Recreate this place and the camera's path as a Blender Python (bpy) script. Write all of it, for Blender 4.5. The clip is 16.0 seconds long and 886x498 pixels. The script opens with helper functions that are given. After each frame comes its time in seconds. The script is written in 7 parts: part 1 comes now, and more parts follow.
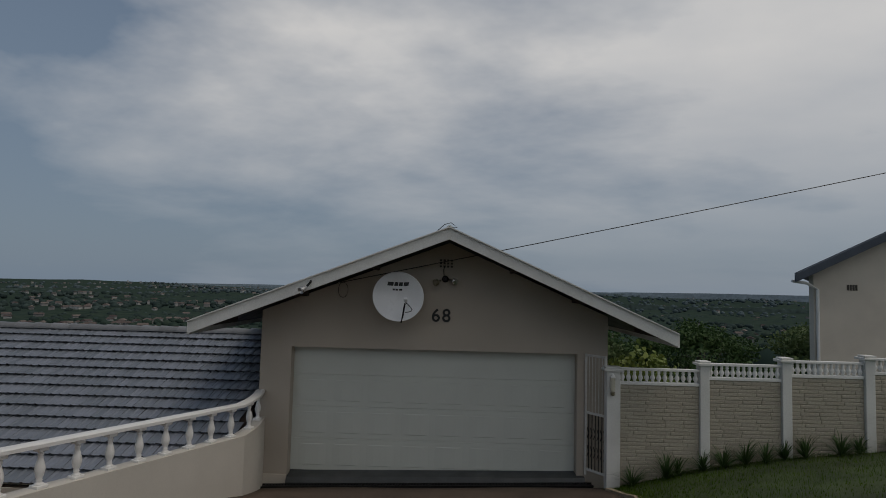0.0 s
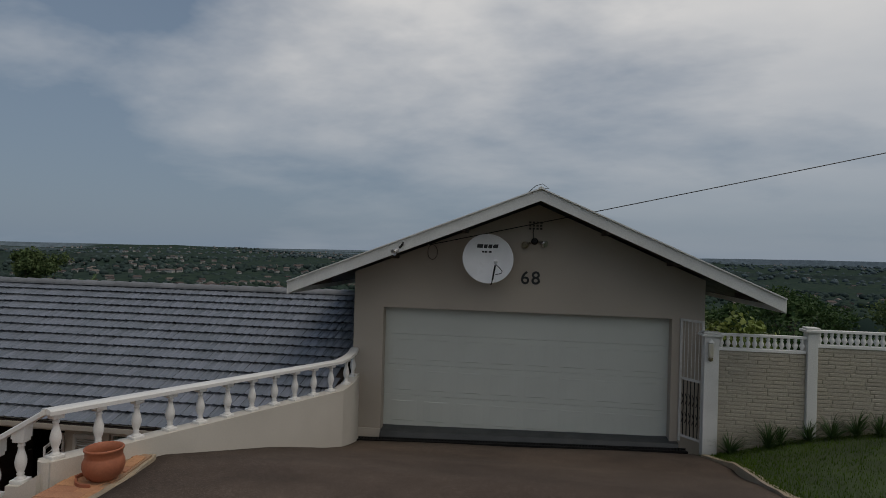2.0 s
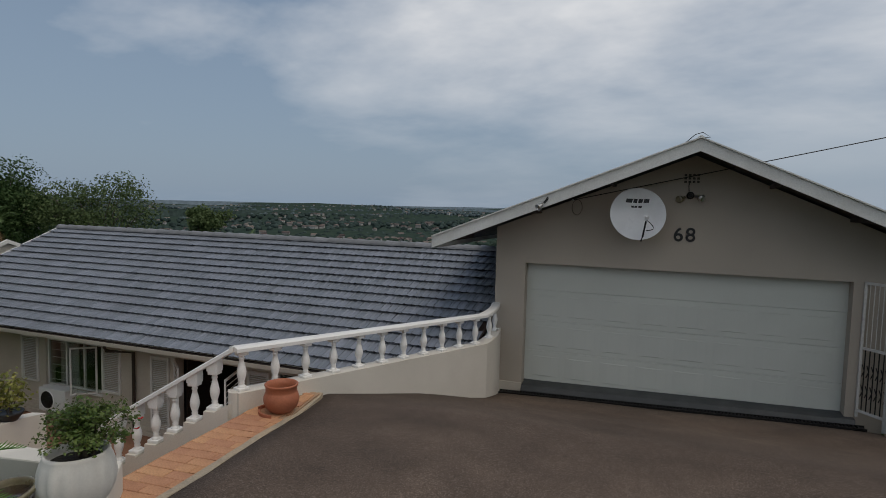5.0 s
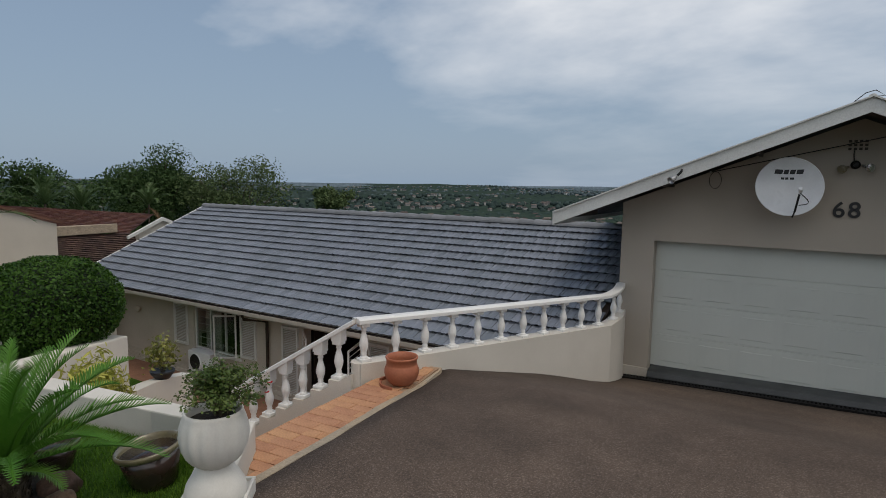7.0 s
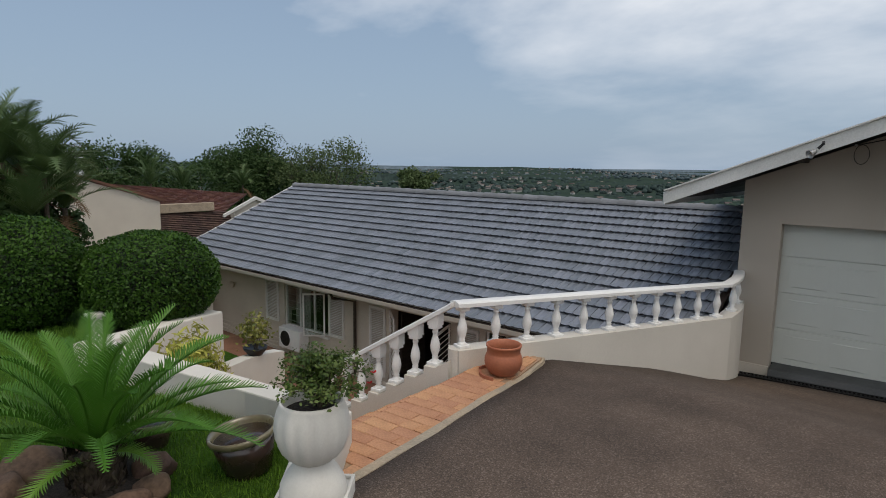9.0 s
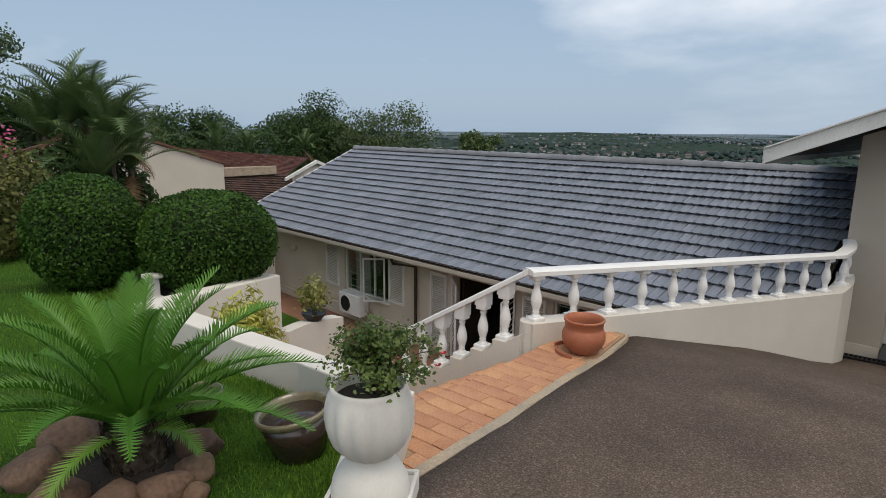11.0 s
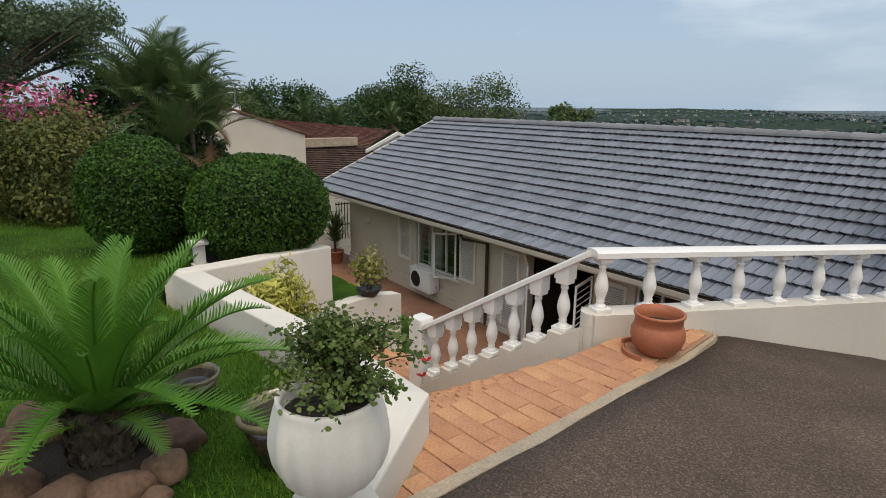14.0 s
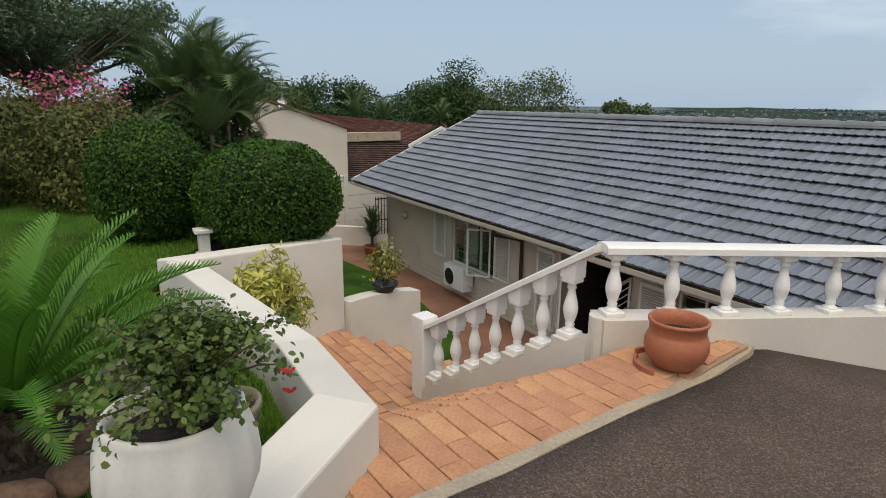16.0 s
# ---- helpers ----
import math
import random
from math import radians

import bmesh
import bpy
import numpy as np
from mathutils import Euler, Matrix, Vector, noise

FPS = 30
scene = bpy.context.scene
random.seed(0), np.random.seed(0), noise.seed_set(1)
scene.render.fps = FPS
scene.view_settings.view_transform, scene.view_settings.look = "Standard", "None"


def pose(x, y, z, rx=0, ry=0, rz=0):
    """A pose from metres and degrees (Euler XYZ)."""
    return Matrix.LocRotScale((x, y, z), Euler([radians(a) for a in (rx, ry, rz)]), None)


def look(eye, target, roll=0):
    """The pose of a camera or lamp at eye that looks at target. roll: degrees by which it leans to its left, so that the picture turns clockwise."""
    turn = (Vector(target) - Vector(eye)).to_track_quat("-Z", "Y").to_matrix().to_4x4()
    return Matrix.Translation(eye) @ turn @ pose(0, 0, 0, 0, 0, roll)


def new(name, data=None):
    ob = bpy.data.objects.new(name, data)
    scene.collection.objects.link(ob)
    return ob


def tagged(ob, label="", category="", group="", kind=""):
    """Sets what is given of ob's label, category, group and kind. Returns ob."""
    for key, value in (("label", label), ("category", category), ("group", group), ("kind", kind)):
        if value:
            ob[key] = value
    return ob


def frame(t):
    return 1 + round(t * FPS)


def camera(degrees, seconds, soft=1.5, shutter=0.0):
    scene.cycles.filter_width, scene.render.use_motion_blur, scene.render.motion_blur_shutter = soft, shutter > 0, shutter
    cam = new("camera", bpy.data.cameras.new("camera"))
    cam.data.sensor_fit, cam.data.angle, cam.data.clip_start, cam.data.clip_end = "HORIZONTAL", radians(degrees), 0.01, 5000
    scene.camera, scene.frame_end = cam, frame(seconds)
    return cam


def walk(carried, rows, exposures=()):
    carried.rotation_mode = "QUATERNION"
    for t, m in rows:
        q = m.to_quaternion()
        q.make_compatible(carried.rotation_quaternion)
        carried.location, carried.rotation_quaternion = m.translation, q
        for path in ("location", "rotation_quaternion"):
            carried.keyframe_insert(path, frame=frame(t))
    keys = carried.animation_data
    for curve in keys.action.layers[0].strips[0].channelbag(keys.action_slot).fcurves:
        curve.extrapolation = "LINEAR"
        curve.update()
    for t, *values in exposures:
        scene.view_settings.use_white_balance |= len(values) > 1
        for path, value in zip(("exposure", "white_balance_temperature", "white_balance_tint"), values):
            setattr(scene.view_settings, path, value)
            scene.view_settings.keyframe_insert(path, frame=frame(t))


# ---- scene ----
cam = camera(74.2, 16.0, soft=0.9)
PATH = [
    (0, (2.719, -10.089, 3.155), (2.685, -8.094, 3.286), 1.5),
    (0.5, (2.686, -10.094, 3.125), (2.592, -8.098, 3.22), 1.6),
    (1, (2.582, -10.08, 3.146), (2.433, -8.087, 3.204), 1.5),
    (1.5, (2.474, -10.083, 3.112), (2.269, -8.094, 3.146), 1.5),
    (2, (2.41, -10.099, 3.092), (2.139, -8.118, 3.099), 1.6),
    (2.5, (2.371, -10.118, 3.086), (2.031, -8.148, 3.062), 1.6),
    (3, (2.3, -10.124, 3.072), (1.904, -8.165, 3.021), 1.6),
    (3.5, (2.27, -10.128, 3.038), (1.812, -8.182, 2.963), 1.5),
    (4, (2.206, -10.107, 3.057), (1.686, -8.179, 2.948), 1.6),
    (6.5, (2.122, -10.017, 2.999), (1.161, -8.275, 2.794), 0.9),
    (7, (2.019, -9.915, 2.967), (0.983, -8.219, 2.742), 0.9),
    (7.5, (1.902, -9.841, 2.929), (0.791, -8.195, 2.695), 0.9),
    (8, (1.761, -9.783, 2.894), (0.594, -8.177, 2.646), 0.8),
    (8.5, (1.64, -9.722, 2.877), (0.432, -8.151, 2.608), 0.9),
    (9, (1.546, -9.634, 2.856), (0.294, -8.1, 2.57), 0.9),
    (9.5, (1.424, -9.511, 2.828), (0.127, -8.021, 2.521), 0.9),
    (12, (0.97, -9.086, 2.653), (-0.459, -7.762, 2.201), 0.6),
    (12.5, (0.935, -8.952, 2.627), (-0.521, -7.661, 2.163), 0.8),
    (13, (0.915, -8.833, 2.594), (-0.57, -7.58, 2.12), 0.7),
    (13.5, (0.849, -8.676, 2.561), (-0.673, -7.47, 2.082), 0.5),
    (14, (0.812, -8.558, 2.547), (-0.757, -7.414, 2.068), 0.6),
    (14.5, (0.795, -8.412, 2.498), (-0.814, -7.326, 2.017), 0.7),
    (15, (0.795, -8.243, 2.473), (-0.846, -7.205, 1.992), 0.8),
    (15.5, (0.766, -8.107, 2.444), (-0.894, -7.099, 1.962), 0.8),
    (16, (0.68, -7.962, 2.389), (-0.988, -6.971, 1.905), 0.6),
]
EXPOSURES = [(0, -0.88, 6700, 10), (4, -0.50, 6650, 10), (7, -0.15, 6550, 10), (9.5, 0.10, 6550, 10), (12.5, 0.42, 6750, 10), (16, 0.42, 6850, 10)]
walk(cam, [(t, look(e, g, r)) for t, e, g, r in PATH], EXPOSURES)

# ---- world, sun ----
world = bpy.data.worlds.new("sky")
scene.world = world
world.use_nodes = True
wn, wl = world.node_tree.nodes, world.node_tree.links
wn.clear()
w_out = wn.new("ShaderNodeOutputWorld")
w_bg = wn.new("ShaderNodeBackground")
w_sky = wn.new("ShaderNodeTexSky")
w_sky.sky_type = 'NISHITA'
w_sky.sun_disc = False
SUN_ELEV, SUN_ROT = radians(70), radians(118)
w_sky.sun_elevation, w_sky.sun_rotation = SUN_ELEV, SUN_ROT
w_sky.air_density, w_sky.dust_density = 1.0, 1.2
w_tc = wn.new("ShaderNodeTexCoord")
w_sep = wn.new("ShaderNodeSeparateXYZ")
wl.new(w_tc.outputs["Generated"], w_sep.inputs[0])


def wmath(op, a, b=None, c=None):
    n = wn.new("ShaderNodeMath")
    n.operation = op
    for i, v in enumerate((a, b, c)):
        if v is None:
            continue
        if isinstance(v, (int, float)):
            n.inputs[i].default_value = v
        else:
            wl.new(v, n.inputs[i])
    return n.outputs[0]


# clouds lie on a flat deck, so they grow thin towards the horizon
w_h = wmath('MAXIMUM', w_sep.outputs["Z"], 0.0)
w_h = wmath('ADD', w_h, 0.22)
w_u = wmath('DIVIDE', w_sep.outputs["X"], w_h)
w_v = wmath('DIVIDE', w_sep.outputs["Y"], w_h)
w_com = wn.new("ShaderNodeCombineXYZ")
wl.new(w_u, w_com.inputs[0])
wl.new(w_v, w_com.inputs[1])
w_map = wn.new("ShaderNodeMapping")
w_map.inputs["Location"].default_value = (3.1, 1.7, 0.4)
w_map.inputs["Rotation"].default_value = (0, 0, radians(25))
w_map.inputs["Scale"].default_value = (0.85, 1.05, 1.0)
wl.new(w_com.outputs[0], w_map.inputs[0])
w_no = wn.new("ShaderNodeTexNoise")
w_no.inputs["Scale"].default_value = 0.95
w_no.inputs["Detail"].default_value = 6.0
w_no.inputs["Roughness"].default_value = 0.54
w_no.inputs["Distortion"].default_value = 0.12
wl.new(w_map.outputs[0], w_no.inputs["Vector"])
w_ra = wn.new("ShaderNodeValToRGB")
w_ra.color_ramp.elements[0].position = 0.345
w_ra.color_ramp.elements[1].position = 0.60
# more cover towards the east side of the view
wl.new(wmath('MULTIPLY_ADD', w_sep.outputs["X"], 0.30, w_no.outputs["Fac"]), w_ra.inputs[0])
# cloud cover fades into blue-grey haze low down
w_lo = wn.new("ShaderNodeMapRange")
w_lo.inputs[1].default_value, w_lo.inputs[2].default_value = 0.05, 0.36
w_lo.inputs[3].default_value, w_lo.inputs[4].default_value = 0.12, 0.95
wl.new(w_sep.outputs["Z"], w_lo.inputs[0])
w_fac = wmath('MULTIPLY', w_ra.outputs[0], w_lo.outputs[0])
w_cl = wn.new("ShaderNodeMixRGB")
w_no2 = wn.new("ShaderNodeTexNoise")
w_no2.inputs["Scale"].default_value = 2.6
w_no2.inputs["Detail"].default_value = 5.0
wl.new(w_map.outputs[0], w_no2.inputs["Vector"])
w_cl.inputs[1].default_value = (7.4, 7.8, 8.4, 1)
w_cl.inputs[2].default_value = (11.4, 11.2, 11.0, 1)
wl.new(w_no2.outputs["Fac"], w_cl.inputs[0])
w_haze = wn.new("ShaderNodeMixRGB")
w_hf = wn.new("ShaderNodeMapRange")
w_hf.inputs[1].default_value, w_hf.inputs[2].default_value = 0.0, 0.45
w_hf.inputs[3].default_value, w_hf.inputs[4].default_value = 0.9, 0.5
wl.new(w_sep.outputs["Z"], w_hf.inputs[0])
wl.new(w_hf.outputs[0], w_haze.inputs[0])
wl.new(w_sky.outputs[0], w_haze.inputs[1])
w_haze.inputs[2].default_value = (2.75, 3.66, 4.84, 1)
w_mix = wn.new("ShaderNodeMixRGB")
wl.new(w_fac, w_mix.inputs[0])
wl.new(w_haze.outputs[0], w_mix.inputs[1])
wl.new(w_cl.outputs[0], w_mix.inputs[2])
wl.new(w_mix.outputs[0], w_bg.inputs[0])
w_bg.inputs[1].default_value = 0.108
wl.new(w_bg.outputs[0], w_out.inputs[0])

sun_data = bpy.data.lights.new("sun", 'SUN')
sun_data.energy, sun_data.angle, sun_data.color = 1.25, radians(28), (1.0, 0.89, 0.75)
sun_ob = new("sun", sun_data)
sun_dir = Vector((math.sin(SUN_ROT) * math.cos(SUN_ELEV), math.cos(SUN_ROT) * math.cos(SUN_ELEV), math.sin(SUN_ELEV)))
sun_ob.matrix_basis = look(sun_dir * 60, (0, 0, 0))


# ---- materials ----
def nodes_of(name):
    m = bpy.data.materials.new(name)
    m.use_nodes = True
    nt = m.node_tree
    return m, nt.nodes, nt.links, nt.nodes["Principled BSDF"]


def surface(name, base, rough=0.7, vary=0.12, scale=3.0, fine=60.0, fine_vary=0.06, bump=0.15, bump_dist=0.004, tint=None,
            stain=0.0, stain_scale=0.8, stain_col=(0.25, 0.22, 0.18), metal=0.0, random_piece=0.0, spec=0.5, stretch=(1, 1, 1), coat=0.0):
    """A surface with variation at two scales, stains and fine relief, in metres of object space."""
    m, n, l, p = nodes_of(name)
    tc = n.new("ShaderNodeTexCoord")
    mp = n.new("ShaderNodeMapping")
    mp.inputs["Scale"].default_value = stretch
    l.new(tc.outputs["Object"], mp.inputs[0])
    n1 = n.new("ShaderNodeTexNoise")
    n1.inputs["Scale"].default_value, n1.inputs["Detail"].default_value = scale, 5
    n2 = n.new("ShaderNodeTexNoise")
    n2.inputs["Scale"].default_value, n2.inputs["Detail"].default_value = fine, 3
    for q in (n1, n2):
        l.new(mp.outputs[0], q.inputs["Vector"])
    tint = tint or tuple(c * 0.75 for c in base)

    def mix(fac, a, b, kind='MIX'):
        k = n.new("ShaderNodeMixRGB")
        k.blend_type = kind
        for i, v in enumerate((fac, a, b)):
            if isinstance(v, (int, float)):
                k.inputs[i].default_value = v
            elif isinstance(v, tuple):
                k.inputs[i].default_value = (*v[:3], 1)
            else:
                l.new(v, k.inputs[i])
        return k.outputs[0]

    def span(v, lo, hi, a, b):
        k = n.new("ShaderNodeMapRange")
        for i, q in enumerate((lo, hi, a, b)):
            k.inputs[i + 1].default_value = q
        l.new(v, k.inputs[0])
        return k.outputs[0]

    col = mix(span(n1.outputs["Fac"], 0.35, 0.68, 0.0, min(1.0, vary * 4)), base, tint)
    col = mix(1.0, col, mix(span(n2.outputs["Fac"], 0.3, 0.7, 0, 1), (1 - fine_vary * 2,) * 3, (1 + fine_vary,) * 3), 'MULTIPLY')
    if random_piece:
        oi = n.new("ShaderNodeObjectInfo")
        geo = n.new("ShaderNodeNewGeometry")
        add = n.new("ShaderNodeMath")
        add.operation = 'ADD'
        l.new(oi.outputs["Random"], add.inputs[0])
        l.new(geo.outputs["Random Per Island"], add.inputs[1])
        fr = n.new("ShaderNodeMath")
        fr.operation = 'FRACT'
        l.new(add.outputs[0], fr.inputs[0])
        hv = n.new("ShaderNodeHueSaturation")
        l.new(span(fr.outputs[0], 0, 1, 1 - random_piece, 1 + random_piece), hv.inputs["Value"])
        l.new(span(fr.outputs[0], 0, 1, 0.5 - random_piece * 0.06, 0.5 + random_piece * 0.06), hv.inputs["Hue"])
        l.new(col, hv.inputs["Color"])
        col = hv.outputs[0]
    if stain:
        n3 = n.new("ShaderNodeTexNoise")
        n3.inputs["Scale"].default_value, n3.inputs["Detail"].default_value, n3.inputs["Roughness"].default_value = stain_scale, 8, 0.65
        l.new(tc.outputs["Object"], n3.inputs["Vector"])
        col = mix(span(n3.outputs["Fac"], 0.5, 0.75, 0, stain), col, stain_col)
    l.new(col, p.inputs["Base Color"])
    p.inputs["Metallic"].default_value = metal
    p.inputs["Specular IOR Level"].default_value = spec
    p.inputs["Coat Weight"].default_value = coat
    l.new(span(n1.outputs["Fac"], 0.3, 0.7, max(0.02, rough - 0.1), min(1, rough + 0.08)), p.inputs["Roughness"])
    if bump:
        b = n.new("ShaderNodeBump")
        b.inputs["Strength"].default_value, b.inputs["Distance"].default_value = bump, bump_dist
        l.new(n2.outputs["Fac"], b.inputs["Height"])
        l.new(b.outputs[0], p.inputs["Normal"])
    return m


def leafy(name, base, tip, rough=0.45, spec=0.4):
    """Leaf colour that differs from leaf to leaf; thin, lets some light through."""
    m, n, l, p = nodes_of(name)
    geo = n.new("ShaderNodeNewGeometry")
    mx = n.new("ShaderNodeMixRGB")
    mx.inputs[1].default_value, mx.inputs[2].default_value = (*base, 1), (*tip, 1)
    tc = n.new("ShaderNodeTexCoord")
    ns = n.new("ShaderNodeTexNoise")
    ns.inputs["Scale"].default_value = 2.0
    l.new(tc.outputs["Object"], ns.inputs["Vector"])
    ad = n.new("ShaderNodeMath")
    ad.operation = 'MULTIPLY_ADD'
    ad.inputs[1].default_value = 0.6
    l.new(geo.outputs["Random Per Island"], ad.inputs[0])
    k = n.new("ShaderNodeMapRange")
    k.inputs[1].default_value, k.inputs[2].default_value, k.inputs[3].default_value, k.inputs[4].default_value = 0.3, 0.7, 0, 0.4
    l.new(ns.outputs["Fac"], k.inputs[0])
    l.new(k.outputs[0], ad.inputs[2])
    l.new(ad.outputs[0], mx.inputs[0])
    l.new(mx.outputs[0], p.inputs["Base Color"])
    p.inputs["Roughness"].default_value = rough
    p.inputs["Specular IOR Level"].default_value = spec
    tr = n.new("ShaderNodeBsdfTranslucent")
    l.new(mx.outputs[0], tr.inputs[0])
    ms = n.new("ShaderNodeMixShader")
    ms.inputs[0].default_value = 0.22
    l.new(p.outputs[0], ms.inputs[1])
    l.new(tr.outputs[0], ms.inputs[2])
    l.new(ms.outputs[0], n["Material Output"].inputs[0])
    return m


M_PLASTER = surface("beige_plaster", (0.45, 0.40, 0.335), 0.85, 0.10, 0.9, 90, 0.05, 0.25, 0.004, stain=0.12, stain_col=(0.30, 0.26, 0.21))
M_CREAM = surface("cream_plaster", (0.58, 0.53, 0.455), 0.85, 0.10, 1.2, 90, 0.05, 0.25, 0.004, stain=0.12, stain_col=(0.36, 0.33, 0.28))
M_DWARF = surface("pale_cream_plaster", (0.60, 0.565, 0.505), 0.85, 0.10, 1.2, 90, 0.04, 0.22, 0.004, stain=0.14, stain_col=(0.40, 0.37, 0.32))
M_WHITEWALL = surface("white_plaster", (0.64, 0.615, 0.555), 0.85, 0.10, 1.5, 80, 0.015, 0.12, 0.003, stain=0.14, stain_col=(0.45, 0.43, 0.39), stain_scale=1.6)
M_WHITE = surface("white_gloss_paint", (0.75, 0.745, 0.725), 0.45, 0.06, 2.5, 70, 0.03, 0.1, 0.002, stain=0.10, stain_col=(0.5, 0.48, 0.43), stain_scale=3)
M_FASCIA = surface("weathered_white_paint", (0.70, 0.70, 0.67), 0.55, 0.14, 1.5, 50, 0.05, 0.12, 0.002, stain=0.35, stain_col=(0.42, 0.40, 0.36), stain_scale=1.1)
M_DOOR = surface("ivory_steel", (0.56, 0.585, 0.54), 0.5, 0.06, 0.8, 120, 0.02, 0.08, 0.001, stain=0.08, stain_col=(0.4, 0.38, 0.33))
M_TILE = surface("slate_roof_tile", (0.185, 0.203, 0.235), 0.40, 0.16, 1.2, 40, 0.08, 0.2, 0.003, tint=(0.130, 0.144, 0.170), random_piece=0.16, stain=0.15, stain_col=(0.12, 0.12, 0.115), spec=0.6)
M_REDROOF = surface("red_clay_roof", (0.135, 0.052, 0.036), 0.8, 0.2, 2, 30, 0.1, 0.2, 0.004, tint=(0.075, 0.035, 0.028), random_piece=0.25, stain=0.3, stain_col=(0.05, 0.045, 0.04))
M_BROWNROOF = surface("brown_clay_roof", (0.085, 0.045, 0.034), 0.85, 0.25, 2, 30, 0.1, 0.2, 0.004, tint=(0.05, 0.032, 0.027), random_piece=0.3, stain=0.3, stain_col=(0.04, 0.036, 0.032))
M_BLUEROOF = surface("blue_grey_roof", (0.045, 0.06, 0.085), 0.6, 0.1, 2, 30, 0.08)
M_BRICK = surface("terracotta_paver", (0.50, 0.262, 0.142), 0.85, 0.22, 5, 60, 0.10, 0.3, 0.004, tint=(0.40, 0.19, 0.10), random_piece=0.11, stain=0.32, stain_col=(0.42, 0.29, 0.19), stain_scale=1.5)
M_MORTAR = surface("sandy_joint", (0.36, 0.235, 0.145), 0.95, 0.2, 6, 90, 0.15, 0.4, 0.004)
M_KERB = surface("old_concrete_edge", (0.40, 0.315, 0.215), 0.92, 0.3, 4, 60, 0.1, 0.6, 0.008, tint=(0.32, 0.28, 0.22), stain=0.3, stain_col=(0.12, 0.11, 0.08), stain_scale=3)
M_TERRA = surface("terracotta_pot", (0.38, 0.125, 0.06), 0.62, 0.15, 5, 50, 0.06, 0.15, 0.002, tint=(0.27, 0.09, 0.05), stain=0.2, stain_col=(0.4, 0.22, 0.14), stain_scale=4)
M_URN = surface("white_cement_urn", (0.66, 0.645, 0.60), 0.75, 0.14, 5, 90, 0.02, 0.25, 0.002, tint=(0.55, 0.535, 0.49), stain=0.22, stain_col=(0.42, 0.41, 0.38), stain_scale=6)
M_GLAZE = surface("brown_glaze", (0.055, 0.030, 0.022), 0.25, 0.3, 5, 50, 0.05, 0.05, 0.001, tint=(0.03, 0.02, 0.018), spec=0.6, coat=0.3)
M_GLAZE_RIM = surface("olive_glaze", (0.20, 0.175, 0.10), 0.3, 0.3, 6, 50, 0.05, 0.05, 0.001, tint=(0.12, 0.10, 0.06), spec=0.6, coat=0.3)
M_SOIL = surface("soil", (0.030, 0.022, 0.016), 0.95, 0.3, 9, 60, 0.3, 0.8, 0.01)
M_ROCK = surface("brown_rock", (0.205, 0.122, 0.078), 0.85, 0.3, 5, 40, 0.18, 0.5, 0.01, tint=(0.10, 0.065, 0.05), random_piece=0.2)
M_DARKSTEP = surface("dark_threshold_paint", (0.050, 0.055, 0.058), 0.6, 0.2, 3, 60, 0.1, 0.2, 0.003, stain=0.3, stain_col=(0.10, 0.085, 0.075))
M_METAL_DK = surface("black_iron", (0.02, 0.02, 0.02), 0.5, 0.1, 8, 60, 0.1, 0.1, 0.001, metal=0.6)
M_GATE = surface("white_gate_steel", (0.62, 0.61, 0.58), 0.5, 0.1, 8, 60, 0.05, 0.1, 0.001, stain=0.3, stain_col=(0.3, 0.2, 0.13), stain_scale=7)
M_STEEL = surface("galvanised_steel", (0.55, 0.55, 0.55), 0.3, 0.1, 6, 80, 0.05, 0.05, 0.001, metal=0.9)
M_DISH = surface("dish_enamel", (0.78, 0.79, 0.80), 0.35, 0.08, 4, 60, 0.02, 0.02, 0.001, stain=0.12, stain_col=(0.55, 0.54, 0.5), stain_scale=5)
M_BLACK = surface("black_paint", (0.015, 0.015, 0.016), 0.5, 0.1, 6, 60, 0.05, 0.05, 0.001)
M_WOOD_DK = surface("dark_timber", (0.045, 0.030, 0.022), 0.6, 0.25, 3, 40, 0.1, 0.2, 0.002, stretch=(1, 1, 6))
# dark base colour painted as shade for the rooms and vent slots
M_SHADE_DARK = surface("painted_dark_shade", (0.08, 0.07, 0.06), 0.9, 0.1, 2, 30, 0.05, 0.0)
M_CURTAIN = surface("pale_curtain", (0.50, 0.48, 0.44), 0.9, 0.1, 4, 40, 0.05, 0.1)
M_PATIO = surface("red_patio_paving", (0.26, 0.125, 0.075), 0.75, 0.22, 1.5, 30, 0.1, 0.25, 0.004, tint=(0.17, 0.085, 0.055), stain=0.3, stain_col=(0.12, 0.08, 0.06), random_piece=0.15)
M_SIDEBED = surface("olive_lawn_soil", (0.040, 0.072, 0.010), 0.95, 0.3, 1.2, 60, 0.25, 0.9, 0.02, tint=(0.024, 0.040, 0.010), stain=0.25, stain_col=(0.05, 0.045, 0.018))
M_GRASSBED = surface("lawn_soil", (0.056, 0.132, 0.014), 0.95, 0.3, 1.2, 60, 0.25, 0.9, 0.02, spec=0.08, tint=(0.0273, 0.0624, 0.0109), stain=0.25, stain_col=(0.0585, 0.0624, 0.0234))
M_GRASS = leafy("grass_blades", (0.058, 0.145, 0.014), (0.155, 0.275, 0.036), 0.65, 0.08)
M_SIDEGRASS = leafy("olive_grass_blades", (0.040, 0.080, 0.009), (0.088, 0.140, 0.018), 0.7, 0.08)
M_HEDGE = leafy("hedge_leaves", (0.007, 0.030, 0.004), (0.066, 0.145, 0.017), 0.5, 0.2)
M_CYCAD = leafy("cycad_leaves", (0.032, 0.120, 0.012), (0.140, 0.310, 0.038), 0.42, 0.3)
